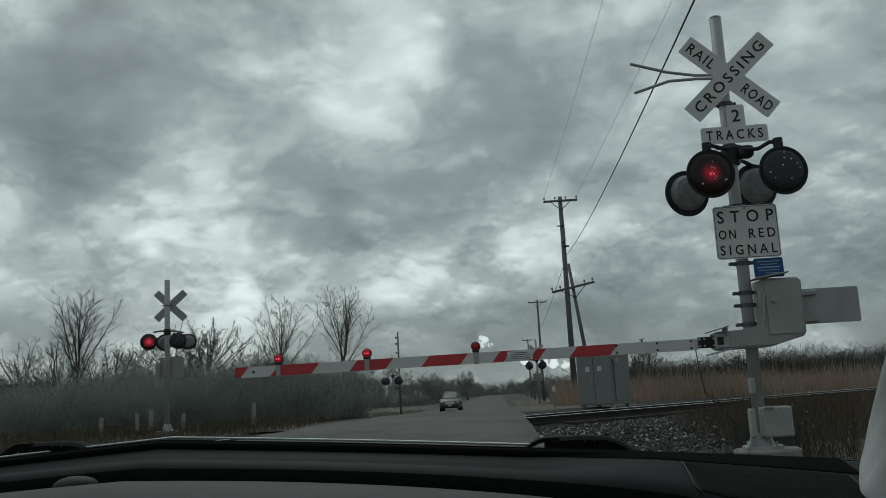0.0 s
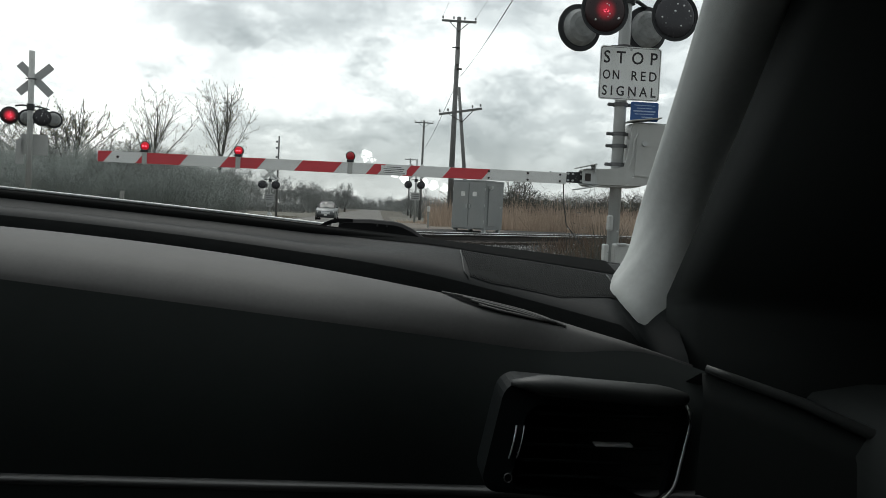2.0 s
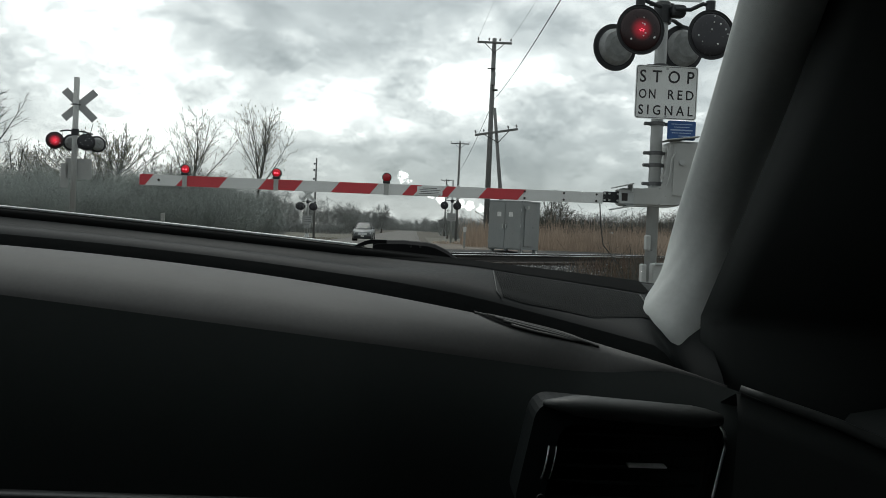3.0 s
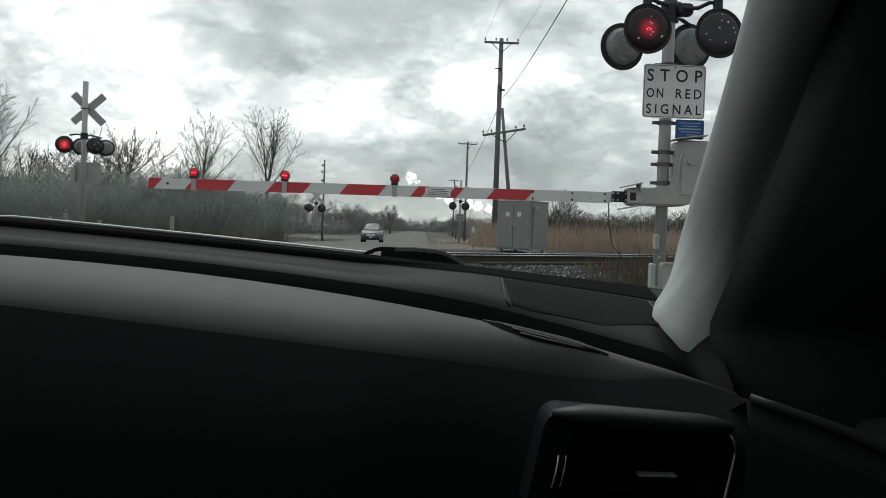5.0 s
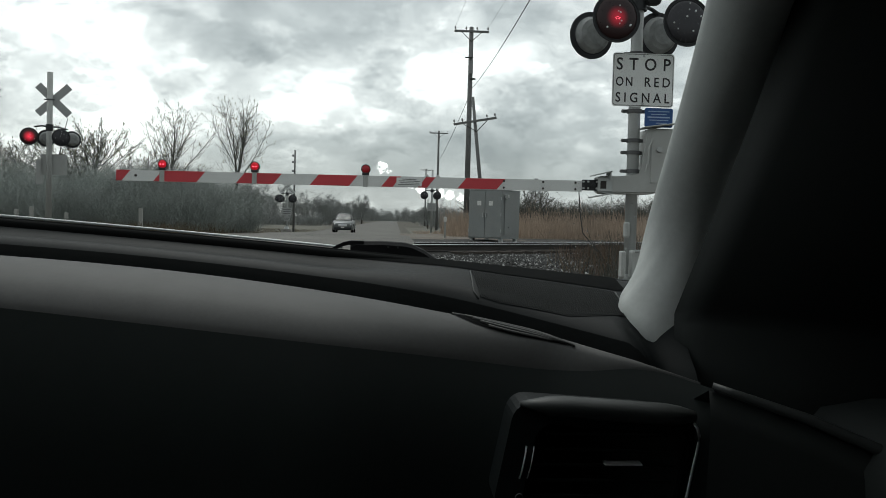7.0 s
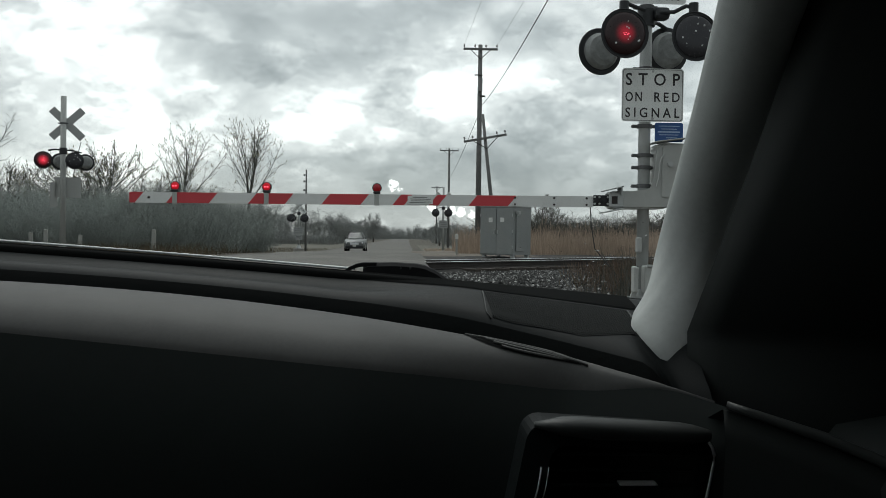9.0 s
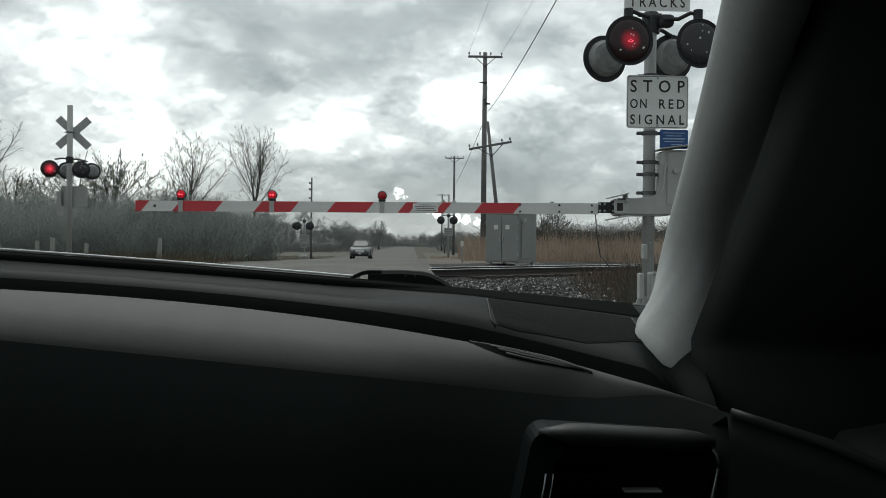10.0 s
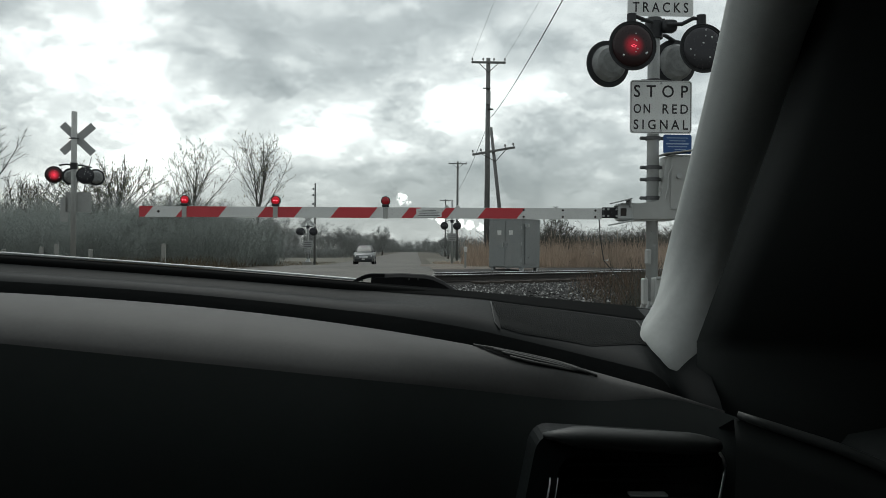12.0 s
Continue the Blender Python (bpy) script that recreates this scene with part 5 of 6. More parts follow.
def scrub(name, spots, label, material_used, seed, stems=60, twig=0.012, reach=0.9):
    """Bare undergrowth: sheaves of crooked stems that branch once. spots: rows of x, y, height, width."""
    rng = np.random.default_rng(seed)
    a, b, ra, rb = [], [], [], []
    for x, y, h, w in spots:
        z0 = ground_z(x, y) - 0.05
        n = stems
        base = np.stack([x + rng.normal(0, w * 0.45, n), y + rng.normal(0, w * 0.45, n), np.full(n, z0)], 1)
        hh = h * rng.uniform(0.45, 1.0, n)
        mid = base + np.stack([rng.normal(0, 0.24, n) * hh, rng.normal(0, 0.24, n) * hh, hh * 0.55], 1)
        end = mid + np.stack([rng.normal(0, 0.34, n) * hh, rng.normal(0, 0.34, n) * hh, hh * 0.45], 1)
        a += [base, mid]; b += [mid, end]
        ra += [np.full(n, twig * 1.5), np.full(n, twig)]; rb += [np.full(n, twig), np.full(n, twig * 0.5)]
        for _ in range(5):
            u = rng.uniform(0.1, 1, (n, 1))
            s = mid * (1 - u) + end * u
            u2 = rng.uniform(0.3, 1, (n, 1))
            s2 = base * (1 - u2) + mid * u2
            s = np.where(rng.random((n, 1)) < 0.55, s, s2)
            t = s + np.stack([rng.normal(0, 0.2, n), rng.normal(0, 0.2, n), rng.uniform(0.0, 0.35, n)], 1) * hh[:, None] * reach * 0.8
            a.append(s); b.append(t); ra.append(np.full(n, twig * 0.8)); rb.append(np.full(n, twig * 0.4))
    ob = prisms(name, np.concatenate(a), np.concatenate(b), np.concatenate(ra), np.concatenate(rb), material_used)
    return tagged(ob, label, "undergrowth", kind="stuff")


rs = random.Random(7)
spots = []
for row, y0 in enumerate((36, 39, 42.5, 47, 52)):
    x = -34.0
    while x < -7.6 - 0.02 * y0:
        spots.append((x, y0 + rs.uniform(-1.2, 1.2), rs.uniform(1.5, 2.8) + 0.24 * row + 0.4 * (x < -12), 0.8))
        x += rs.uniform(0.6, 1.0)
scrub("thicket", spots, "dense grey-brown bare thicket along the road", "thicket", 3, 160, 0.0054)

THICKET_TREES = [(rs.uniform(-33, -9.5), rs.uniform(37, 52), rs.uniform(2.2, 4.0), 0.9) for _ in range(75)]


def small_trees(name, spots, label, material_used, seed, twig):
    """A wood of leafless trees: bole, rising limbs, branches and twigs. spots: rows of x, y, height, width."""
    rng = np.random.default_rng(seed)
    a, b, ra, rb = [], [], [], []

    def grow(p, q, r0, r1):
        a.append(p); b.append(q); ra.append(r0); rb.append(r1)

    for x, y, h, w in spots:
        p = np.array([x, y, ground_z(x, y) - 0.1])
        top = p + np.array([rng.normal(0, 0.05) * h, rng.normal(0, 0.05) * h, h * rng.uniform(0.55, 0.75)])
        thick = max(twig * 1.5, 0.011 * h)
        grow(p[None], top[None], np.array([thick]), np.array([thick * 0.5]))
        n = 13
        u = rng.uniform(0.22, 1.0, (n, 1))
        s0 = p + (top - p) * u
        ang = rng.uniform(0, math.tau, n)
        out_by = w * rng.uniform(0.35, 1.0, n) * (1.15 - 0.55 * u[:, 0])
        s1 = s0 + np.stack([np.cos(ang) * out_by, np.sin(ang) * out_by, h * rng.uniform(0.16, 0.42, n) * (1.25 - 0.5 * u[:, 0])], 1)
        grow(s0, s1, np.full(n, thick * 0.45), np.full(n, twig * 0.8))
        for parents, count, reach in (((s0, s1), 7, 0.19), (None, 3, 0.09)):
            if parents is None:
                parents = last
            f, g = np.repeat(parents[0], count, 0), np.repeat(parents[1], count, 0)
            v = rng.uniform(0.25, 1.0, (len(f), 1))
            t0 = f + (g - f) * v
            t1 = t0 + np.stack([rng.normal(0, 0.7, len(f)), rng.normal(0, 0.7, len(f)), rng.uniform(0.1, 1.1, len(f))], 1) * h * reach * 0.8
            grow(t0, t1, np.full(len(f), twig * 0.7), np.full(len(f), twig * 0.35))
            last = (t0, t1)
    ob = prisms(name, np.concatenate(a), np.concatenate(b), np.concatenate(ra), np.concatenate(rb), material_used)
    return tagged(ob, label, "woodland", kind="stuff")


spots = []
for y0 in (84, 96, 110, 128, 150, 185, 230):
    x = -75.0
    edge = -0.155 * y0 if y0 < 120 else -11.0
    while x < edge:
        h = rs.uniform(3.6, 6.4) * (1 + 0.0016 * (y0 - 84))
        spots.append((x, y0 + rs.uniform(-5, 5), h, 0.30 * h))
        x += rs.uniform(1.1, 2.9)
for k in range(46):
    y0 = 135 + 6 * k
    spots.append((-9.6 - rs.uniform(0, 2.5), y0, rs.uniform(3.0, 5.8) + 0.003 * y0, 1.7))
    if k > 4:
        spots.append((5.2 + rs.uniform(0, 3.5), y0, rs.uniform(2.4, 4.6), 1.6))
for y0 in (140, 170, 215, 270):
    x = 7.0
    while x < 75:
        spots.append((x, y0 + rs.uniform(-5, 5), rs.uniform(3.0, 5.6), 1.7))
        x += rs.uniform(2.0, 3.8)
x = -70
while x < 70:
    for y0 in (320, 380, 440):
        if not -9 < x < 2.5:
            spots.append((x + rs.uniform(-1, 1), y0 + rs.uniform(-25, 25), rs.uniform(3.6, 7.0), 2.4))
    x += rs.uniform(1.6, 3.0)
for k in range(70):
    spots.append((rs.uniform(-26, 22), rs.uniform(450, 490), rs.uniform(4.0, 7.5), 2.6))
    spots.append((-9.4 - rs.uniform(0, 2), rs.uniform(130, 420), rs.uniform(2.2, 4.2), 1.8))
small_trees("saplings", THICKET_TREES, "slender bare saplings among the thicket", "twig", 21, 0.009)
small_trees("far_wood", spots, "distant bare woodland beside the road, paled for haze", "far_wood", 5, 0.022)
spots = []
for y0 in (82, 100, 125, 160, 210):
    x = -60.0
    while x < (-0.16 * y0 if y0 < 120 else -10.5):
        spots.append((x, y0 + rs.uniform(-3, 3), rs.uniform(1.4, 2.6), 1.6))
        x += rs.uniform(1.2, 2.2)
for y0 in (130, 180):
    x = 6.5
    while x < 60:
        spots.append((x, y0 + rs.uniform(-3, 3), rs.uniform(1.2, 2.4), 1.8))
        x += rs.uniform(1.6, 2.6)
for k in range(60):
    spots.append((rs.uniform(-30, 26), rs.uniform(430, 490), rs.uniform(2.2, 3.6), 4.0))
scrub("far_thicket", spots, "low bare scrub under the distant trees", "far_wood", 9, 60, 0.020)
spots = []
for y0 in (50, 56, 63):
    x = 5.8
    while x < 52:
        spots.append((x, y0 + rs.uniform(-2, 2), rs.uniform(1.7, 2.4) + 0.012 * x, 1.2))
        x += rs.uniform(0.8, 1.3)
scrub("thicket", spots, "dense dark bare scrub beyond the reeds", "twig", 6, 100, 0.011)


def blades(name, x, y, h, width, material_used, label, seed, lean=0.18, category="grass"):
    rng = np.random.default_rng(seed)
    n = len(x)
    z = np.array([ground_z(i, j) for i, j in zip(x, y)]) - 0.02
    p = np.stack([x, y, z], 1)
    q = p + np.stack([rng.normal(0, lean, n) * h, rng.normal(0, lean, n) * h, h], 1)
    return tagged(prisms(name, p, q, width, width * 0.35, material_used), label, category, kind="stuff")


rng = np.random.default_rng(12)
n = 20000
x, y = rng.uniform(2.0, 26, n), rng.uniform(38, 48, n)
keep = (x > 2.3 + (y - 39) * 0.02)
x, y = x[keep], y[keep]
blades("reeds", x, y, rng.uniform(0.35, 1.45, len(x)) * (0.85 + 0.28 * np.sin(x * 1.9) * np.sin(y * 0.8 + x)) * np.where(rng.random(len(x)) < 0.06, 1.35, 1.0), 0.009, "reed", "tall dry tawny reeds behind the tracks", 1, 0.16, "reeds")
n = 16000
x, y = rng.uniform(2.6, 16, n), rng.uniform(5, 20, n)
s = (y - 0.95 * x - 20.5) / 1.3793
keep = (s < -6.0 + rng.normal(0, 1.0, n)) & (rng.random(n) < np.clip((x - 2.2) / 2.5, 0.15, 1))
x, y = x[keep], y[keep]
blades("dead_grass", x, y, rng.uniform(0.12, 0.5, len(x)), 0.005, "grass", "dead straw-coloured grass on the trackside bank", 2, 0.35)
n = 14000
x, y = rng.uniform(2.8, 11, n), rng.uniform(13, 28, n)
s = (y - 0.95 * x - 20.5) / 1.3793
keep = (s < -0.9) & (rng.random(n) < np.clip((x / y - 0.17) / 0.09, 0, 1) ** 1.5)
x, y = x[keep], y[keep]
blades("dead_grass", x, y, rng.uniform(0.10, 0.42, len(x)), 0.006, "brown_grass", "dead reddish-brown grass along the ballast shoulder", 8, 0.4)
n = 9000
x, y = rng.uniform(-30, -6.6, n), rng.uniform(18, 36, n)
blades("dead_grass", x, y, rng.uniform(0.15, 0.5, n), 0.009, "grass", "dead straw-coloured grass on the roadside", 4, 0.35)
n = 9000
x, y = rng.uniform(-24, -7.4, n), rng.uniform(34, 84, n)
blades("verge_grass", x, y, rng.uniform(0.05, 0.22, n) * (1 + 0.5 * np.sin(y * 0.9) * np.sin(x * 0.5)), 0.014, "grass", "short straw-coloured winter grass on the verge", 14, 0.5)
n = 5000
x, y = rng.uniform(1.6, 16, n), rng.uniform(48, 90, n)
blades("verge_grass", x, y, rng.uniform(0.05, 0.30, n), 0.014, "reed", "short straw-coloured winter grass on the verge", 15, 0.5)
n = 420
x, y = rng.normal(3.05, 0.35, n), rng.normal(10.3, 0.5, n)
blades("weeds", x, y, rng.uniform(0.25, 0.95, n), 0.004, "twig", "dry weed stalks beside the signal mast", 6, 0.3, "weeds")


# ---- far house ----
def far_house(x, y):
    z0 = ground_z(x, y)
    e = thing("house", "small distant pale house with a dark gabled roof", "house", at=(x, y, z0))
    bm = bmesh.new(); box(bm, (0, 0, 1.3), (9, 7, 2.6))
    part("wall", bm, "siding", e)
    bm = bmesh.new()
    v = [bm.verts.new(p) for p in ((-5, -4, 2.5), (5, -4, 2.5), (5, 4, 2.5), (-5, 4, 2.5), (-5, 0, 4.6), (5, 0, 4.6))]
    for f in ((0, 1, 5, 4), (2, 3, 4, 5), (0, 4, 3), (1, 2, 5), (3, 2, 1, 0)):
        bm.faces.new([v[i] for i in f])
    part("roof", bm, "shingle", e)
    for dx in (-2.5, 2.5):
        bm = bmesh.new(); box(bm, (dx, -3.52, 1.5), (1.2, 0.08, 1.1))
        part("window", bm, "car_glass", e)


far_house(-47, 80)


# ---- the oncoming car ----
def wheel(parent, x, y, z, r=0.36, w=0.24):
    bm = bmesh.new(); rod(bm, (x - w / 2, y, z), (x + w / 2, y, z), r, n=24)
    t = part("wheel", bm, "rubber", parent)
    bm = bmesh.new(); rod(bm, (x - w / 2 - 0.006, y, z), (x + w / 2 + 0.006, y, z), r * 0.62, n=18)
    part("rim", bm, "silver", t)


def loft(bm, sections):
    rings = [[bm.verts.new(p) for p in s] for s in sections]
    n = len(rings[0])
    for a, b in zip(rings, rings[1:]):
        for k in range(n):
            bm.faces.new((a[k], a[(k + 1) % n], b[(k + 1) % n], b[k]))
    bm.faces.new(rings[0]); bm.faces.new(rings[-1])
    return bm


def oncoming_car(x, y):
    z0 = road_z(x, y) + 0.02
    e = thing("car", "silver sport utility car waiting on the far side of the crossing", "car", at=(x, y, z0))
    e.scale = (0.87, 1.0, 1.05)

    def ring(yy, w, zlo, zhi, r=0.10, tuck=0.0):
        """A closed cross-section with rounded shoulders; tuck draws the upper side in."""
        pts = []
        for sx in (1, -1):
            side = [(w - 0.06, zlo), (w, zlo + 0.08), (w, (zlo + zhi) / 2), (w - tuck, zhi - r), (w - tuck - 0.3 * r, zhi - 0.3 * r), (w - tuck - r, zhi)]
            pts += [(sx * x, yy, z) for x, z in (side if sx > 0 else side[::-1])]
        return pts

    bm = bmesh.new()
    loft(bm, [ring(-2.31, 0.62, 0.42, 0.62, 0.06), ring(-2.27, 0.78, 0.30, 0.72, 0.08), ring(-2.15, 0.87, 0.24, 0.79, 0.09), ring(-1.8, 0.92, 0.22, 0.88, 0.10), ring(-1.1, 0.93, 0.22, 0.97, 0.08), ring(0.2, 0.93, 0.22, 1.0, 0.08), ring(1.9, 0.93, 0.22, 1.02, 0.08), ring(2.25, 0.88, 0.30, 0.98, 0.1), ring(2.32, 0.8, 0.36, 0.9, 0.1)])
    part("body", bm, "far_car", e, smooth=True)
    bm = bmesh.new()
    loft(bm, [ring(-1.10, 0.80, 0.90, 0.98, 0.02), ring(-0.75, 0.78, 0.90, 1.22, 0.05, 0.06), ring(-0.35, 0.77, 0.90, 1.43, 0.07, 0.14), ring(0.2, 0.77, 0.90, 1.49, 0.08, 0.17), ring(1.3, 0.76, 0.90, 1.46, 0.08, 0.17), ring(2.1, 0.74, 0.90, 1.05, 0.03, 0.04)])
    part("cabin", bm, "black_paint", e, smooth=True)
    bm = bmesh.new()
    v = [bm.verts.new(p) for p in ((-0.70, -1.13, 1.00), (0, -1.13, 1.00), (0.70, -1.13, 1.00), (0.56, -0.46, 1.41), (0, -0.46, 1.41), (-0.56, -0.46, 1.41))]
    bm.faces.new((v[0], v[1], v[4], v[5])); bm.faces.new((v[1], v[2], v[3], v[4]))
    bmesh.ops.solidify(bm, geom=bm.faces[:], thickness=0.02)
    part("windscreen", bm, "car_glass", e)
    bm = bmesh.new()
    loft(bm, [[(x, y, z + 0.012 * (1 - (x / 0.62) ** 2)) for x in (-0.62, -0.3, 0, 0.3, 0.62)] + [(x, y, z - 0.03) for x in (0.62, 0.3, 0, -0.3, -0.62)] for y, z in ((-0.2, 1.47), (0.3, 1.495), (1.2, 1.47))])
    part("roof_panel", bm, "far_car", e, smooth=True)
    bm = bmesh.new(); box(bm, (0, -2.29, 0.60), (0.80, 0.06, 0.17), 0.02)
    part("radiator_grille", bm, "headlight", e, "bright chrome grille")
    bm = bmesh.new(); box(bm, (0, -2.28, 0.36), (1.58, 0.10, 0.20), 0.04)
    part("bumper_intake", bm, "black_paint", e)
    for s in (-1, 1):
        bm = bmesh.new(); box(bm, (s * 0.63, -2.21, 0.66), (0.34, 0.12, 0.13), 0.04, Matrix.Rotation(radians(-22 * s), 4, "Z"))
        part("headlight", bm, "headlight", e)
        bm = bmesh.new(); box(bm, (s * 0.95, -0.80, 1.04), (0.18, 0.10, 0.13), 0.04)
        part("wing_mirror", bm, "far_car", e)
        bm = bmesh.new(); box(bm, (s * 0.54, 0.6, 1.50), (0.04, 1.5, 0.05), 0.01)
        part("roof_rail", bm, "black_paint", e)
        for yy in (-1.42, 1.40):
            wheel(e, s * 0.84, yy, 0.36)
    bm = bmesh.new(); box(bm, (0, -2.335, 0.44), (0.30, 0.01, 0.10), 0.0)
    part("front_plate", bm, "paper", e)


oncoming_car(-4.2, 72)


# ---- the car that carries the camera ----
CX = -0.45  # its middle


def mirrored(x):
    return x if x > CX else 2 * CX - x


def edge_a(x):
    m = mirrored(x)
    return Vector((x, 0.747 - 0.22 * m - 0.11 * m * m, 1.2829 - 0.0679 * m - 0.0149 * m * m))


def edge_b(x):
    m = mirrored(x)
    k = max(0, m - 0.05)
    return Vector((x, 0.640 - 0.29 * m - 0.22 * m * m - 1.9 * k * k, 1.2453 - 0.1259 * m - 0.1707 * m * m - 0.0907 * m ** 3))


def edge_c(x):
    m = mirrored(x)
    p = Vector((x, 0.551 - 0.23 * m - 0.22 * m * m, 1.2226 - 0.0617 * m + 0.0268 * m * m))
    # towards the ends the pad rolls down more steeply
    k = 0.060 * ease(-0.05, 0.12, m) * (1 - ease(0.14, 0.23, m))
    return p + Vector((0, p.y + 0.135, p.z - 1.31)) * k


def strip(bm, rows):
    g = [[bm.verts.new(p) for p in r] for r in rows]
    for a, b in zip(g, g[1:]):
        for i in range(len(a) - 1):
            bm.faces.new((a[i], a[i + 1], b[i + 1], b[i]))
    return g


def passenger_car():
    e = thing("passenger_car", "dark car with black dashboard and grey pillar trim on the road", "car", at=(CX, -0.6, 0.0))

    def piece(name, bm, mat, label="", parent=None, smooth=False):
        bmesh.ops.translate(bm, vec=(-CX, 0.6, 0), verts=bm.verts)
        return part(name, bm, mat, parent or e, label, smooth)

    half = 0.712
    xs = [CX - half + 2 * half * k / 200 for k in range(201)]

    def on_shelf(x, u, lift=0.0):
        p = edge_a(x).lerp(edge_b(x), u)
        return Vector((p.x, p.y, p.z + lift + shelf_lift(u, mirrored(x))))

    def shelf_lift(u, x):
        k = ease(0.0, 0.2, x)
        u0 = 0.56 + 0.18 * k
        roll = 0.007 * math.sin(math.pi * min(1, max(0, u))) * ease(-0.06, 0.09, x) - 0.0065 * math.sin(math.pi * min(1, max(0, u / 0.5))) * (1 - ease(-0.06, 0.09, x))
        roll -= 0.14 * ease(0.231, 0.246, x) * ease(0.72, 0.90, u) + 0.022 * ease(0.212, 0.240, x) * ease(0.45, 0.70, u)
        return roll - (0.055 - 0.018 * k) * (max(0, u - u0) / (1 - u0)) ** 2

    def brow(x):
        return edge_c(x).lerp(edge_b(x), 0.92 * ease(0.17, 0.250, mirrored(x)))

    def on_pad(x, u, lift=0.0):
        p = edge_b(x) + (brow(x) - edge_b(x)) * u
        w, full = min(1, max(0, u)), 1 - 0.9 * ease(0.13, 0.24, mirrored(x))
        return Vector((p.x, p.y, p.z + (lift if lift > 0 else lift * full) + 0.034 * full * (w ** 1.05 - w ** 2.3)))

    # far shelf of the dashboard: a soft roll from the glass down behind the pad
    bm = bmesh.new()
    rows = [[edge_a(x) + Vector((0, 0.035, -0.035)) for x in xs], [edge_a(x) + Vector((0, 0.014, -0.004)) for x in xs]]
    for k in range(17):
        rows.append([on_shelf(x, k / 16) for x in xs])
    strip(bm, rows)
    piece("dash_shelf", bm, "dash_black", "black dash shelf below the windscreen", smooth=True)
    # pad with a soft brow, its lighter tone painted for sky sheen
    px = [x for x in xs if mirrored(x) < 0.250]
    bm = bmesh.new()
    rows = [[on_pad(x, -0.02, -0.022) for x in px], [on_pad(x, -0.01, -0.004) for x in px]]
    for u, dz in ((0.02, 0), (0.15, 0), (0.3, 0), (0.45, 0), (0.6, 0), (0.75, -0.0003), (0.82, -0.001), (0.88, -0.0021), (0.93, -0.0037), (0.97, -0.0058), (0.99, -0.0078), (1.0, -0.010)):
        rows.append([on_pad(x, u, dz) for x in px])
    strip(bm, rows)
    piece("dash_pad", bm, "dash_pad", "padded dash brow, charcoal tone lifted for sky sheen", smooth=True)

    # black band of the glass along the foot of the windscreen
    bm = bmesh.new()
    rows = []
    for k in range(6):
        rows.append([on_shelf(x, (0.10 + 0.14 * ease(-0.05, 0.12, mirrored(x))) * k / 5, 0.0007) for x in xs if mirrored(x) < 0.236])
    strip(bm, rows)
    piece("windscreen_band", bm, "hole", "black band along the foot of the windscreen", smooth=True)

    # strip on the shelf, painted near-black for the shade between shelf and pad
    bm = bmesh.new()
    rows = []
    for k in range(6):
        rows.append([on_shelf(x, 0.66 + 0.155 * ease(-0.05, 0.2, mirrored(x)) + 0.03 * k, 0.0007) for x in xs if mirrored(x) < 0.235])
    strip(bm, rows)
    piece("pad_gap_shade", bm, "gap_shade", "strip painted near-black for the shade behind the dash pad", smooth=True)

    # front face below the brow, down to the trim strip
    def strip_at(x):
        y = edge_c(x).y - 0.030
        return Vector((x, y, 1.307 - 0.194 * (y + 0.141) / 0.601))

    fx = [x for x in xs if mirrored(x) < 0.256]
    bm = bmesh.new()
    rows = []
    for u in (0.0, 0.08, 0.25, 0.5, 0.75, 0.95, 1.0):
        row = []
        for x in fx:
            c = brow(x) + Vector((0, 0.0, -0.010 * (1 - 0.9 * ease(0.13, 0.24, mirrored(x)))))
            p = c.lerp(strip_at(x) + Vector((0, 0, 0.004)), u)
            row.append(p + Vector((0, -0.010 * math.sin(math.pi * u), 0)))
        rows.append(row)
    strip(bm, rows)
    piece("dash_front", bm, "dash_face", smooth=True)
    bm = bmesh.new()
    rows = [[strip_at(x) + Vector((0, dy, dz)) for x in fx] for dy, dz in ((-0.001, 0.004), (-0.007, 0.0025), (-0.008, 0.0), (-0.006, -0.003))]
    strip(bm, rows)
    piece("trim_strip", bm, "strip", "thin satin trim strip above the glovebox", smooth=True)
    bm = bmesh.new()
    rows = [[strip_at(x) + Vector((0, dy, dz)) for x in fx] for dy, dz in ((-0.006, -0.003), (-0.008, -0.04), (0.004, -0.14), (0.05, -0.28), (0.15, -0.45), (0.33, -0.57))]
    strip(bm, rows)
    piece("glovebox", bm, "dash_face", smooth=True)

    # speaker grille panel on the shelf
    def grille_end(f):
        return 0.70 + 0.2 * f if f < 0.15 else 0.73 - 0.17 * max(0, f - 0.60) / 0.4

    bm = bmesh.new()
    rows = []
    for k in range(9):
        rows.append([on_shelf(0.0935 + 0.128 * j / 30 + 0.004 * k / 8 * (1 - j / 30), 0.27 + (grille_end(j / 30) - 0.27) * k / 8, 0.0005) for j in range(31)])
    strip(bm, rows)
    sg = piece("speaker_grille", bm, "grille", "finely ribbed black speaker grille", smooth=True)
    bm = bmesh.new()
    for k in range(64):
        f = (k + 0.5) / 64
        pts = [on_shelf(0.0935 + 0.128 * f + 0.004 * v * (1 - f), 0.28 + (grille_end(f) - 0.29) * v, 0.0007) for v in (0, 0.33, 0.66, 1)]
        tube(bm, pts, 0.0004, 4)
    rb = piece("grille_ribs", bm, "grille", "fine raised ribs", sg)
    rb["kind"] = "stuff"
    bm = bmesh.new()
    line = [on_shelf(0.0925, u, 0.001) for u in (0.28, 0.38, 0.5, 0.66)] + [on_shelf(0.096, 0.72, 0.001)]
    tube(bm, line, 0.0007, 6)
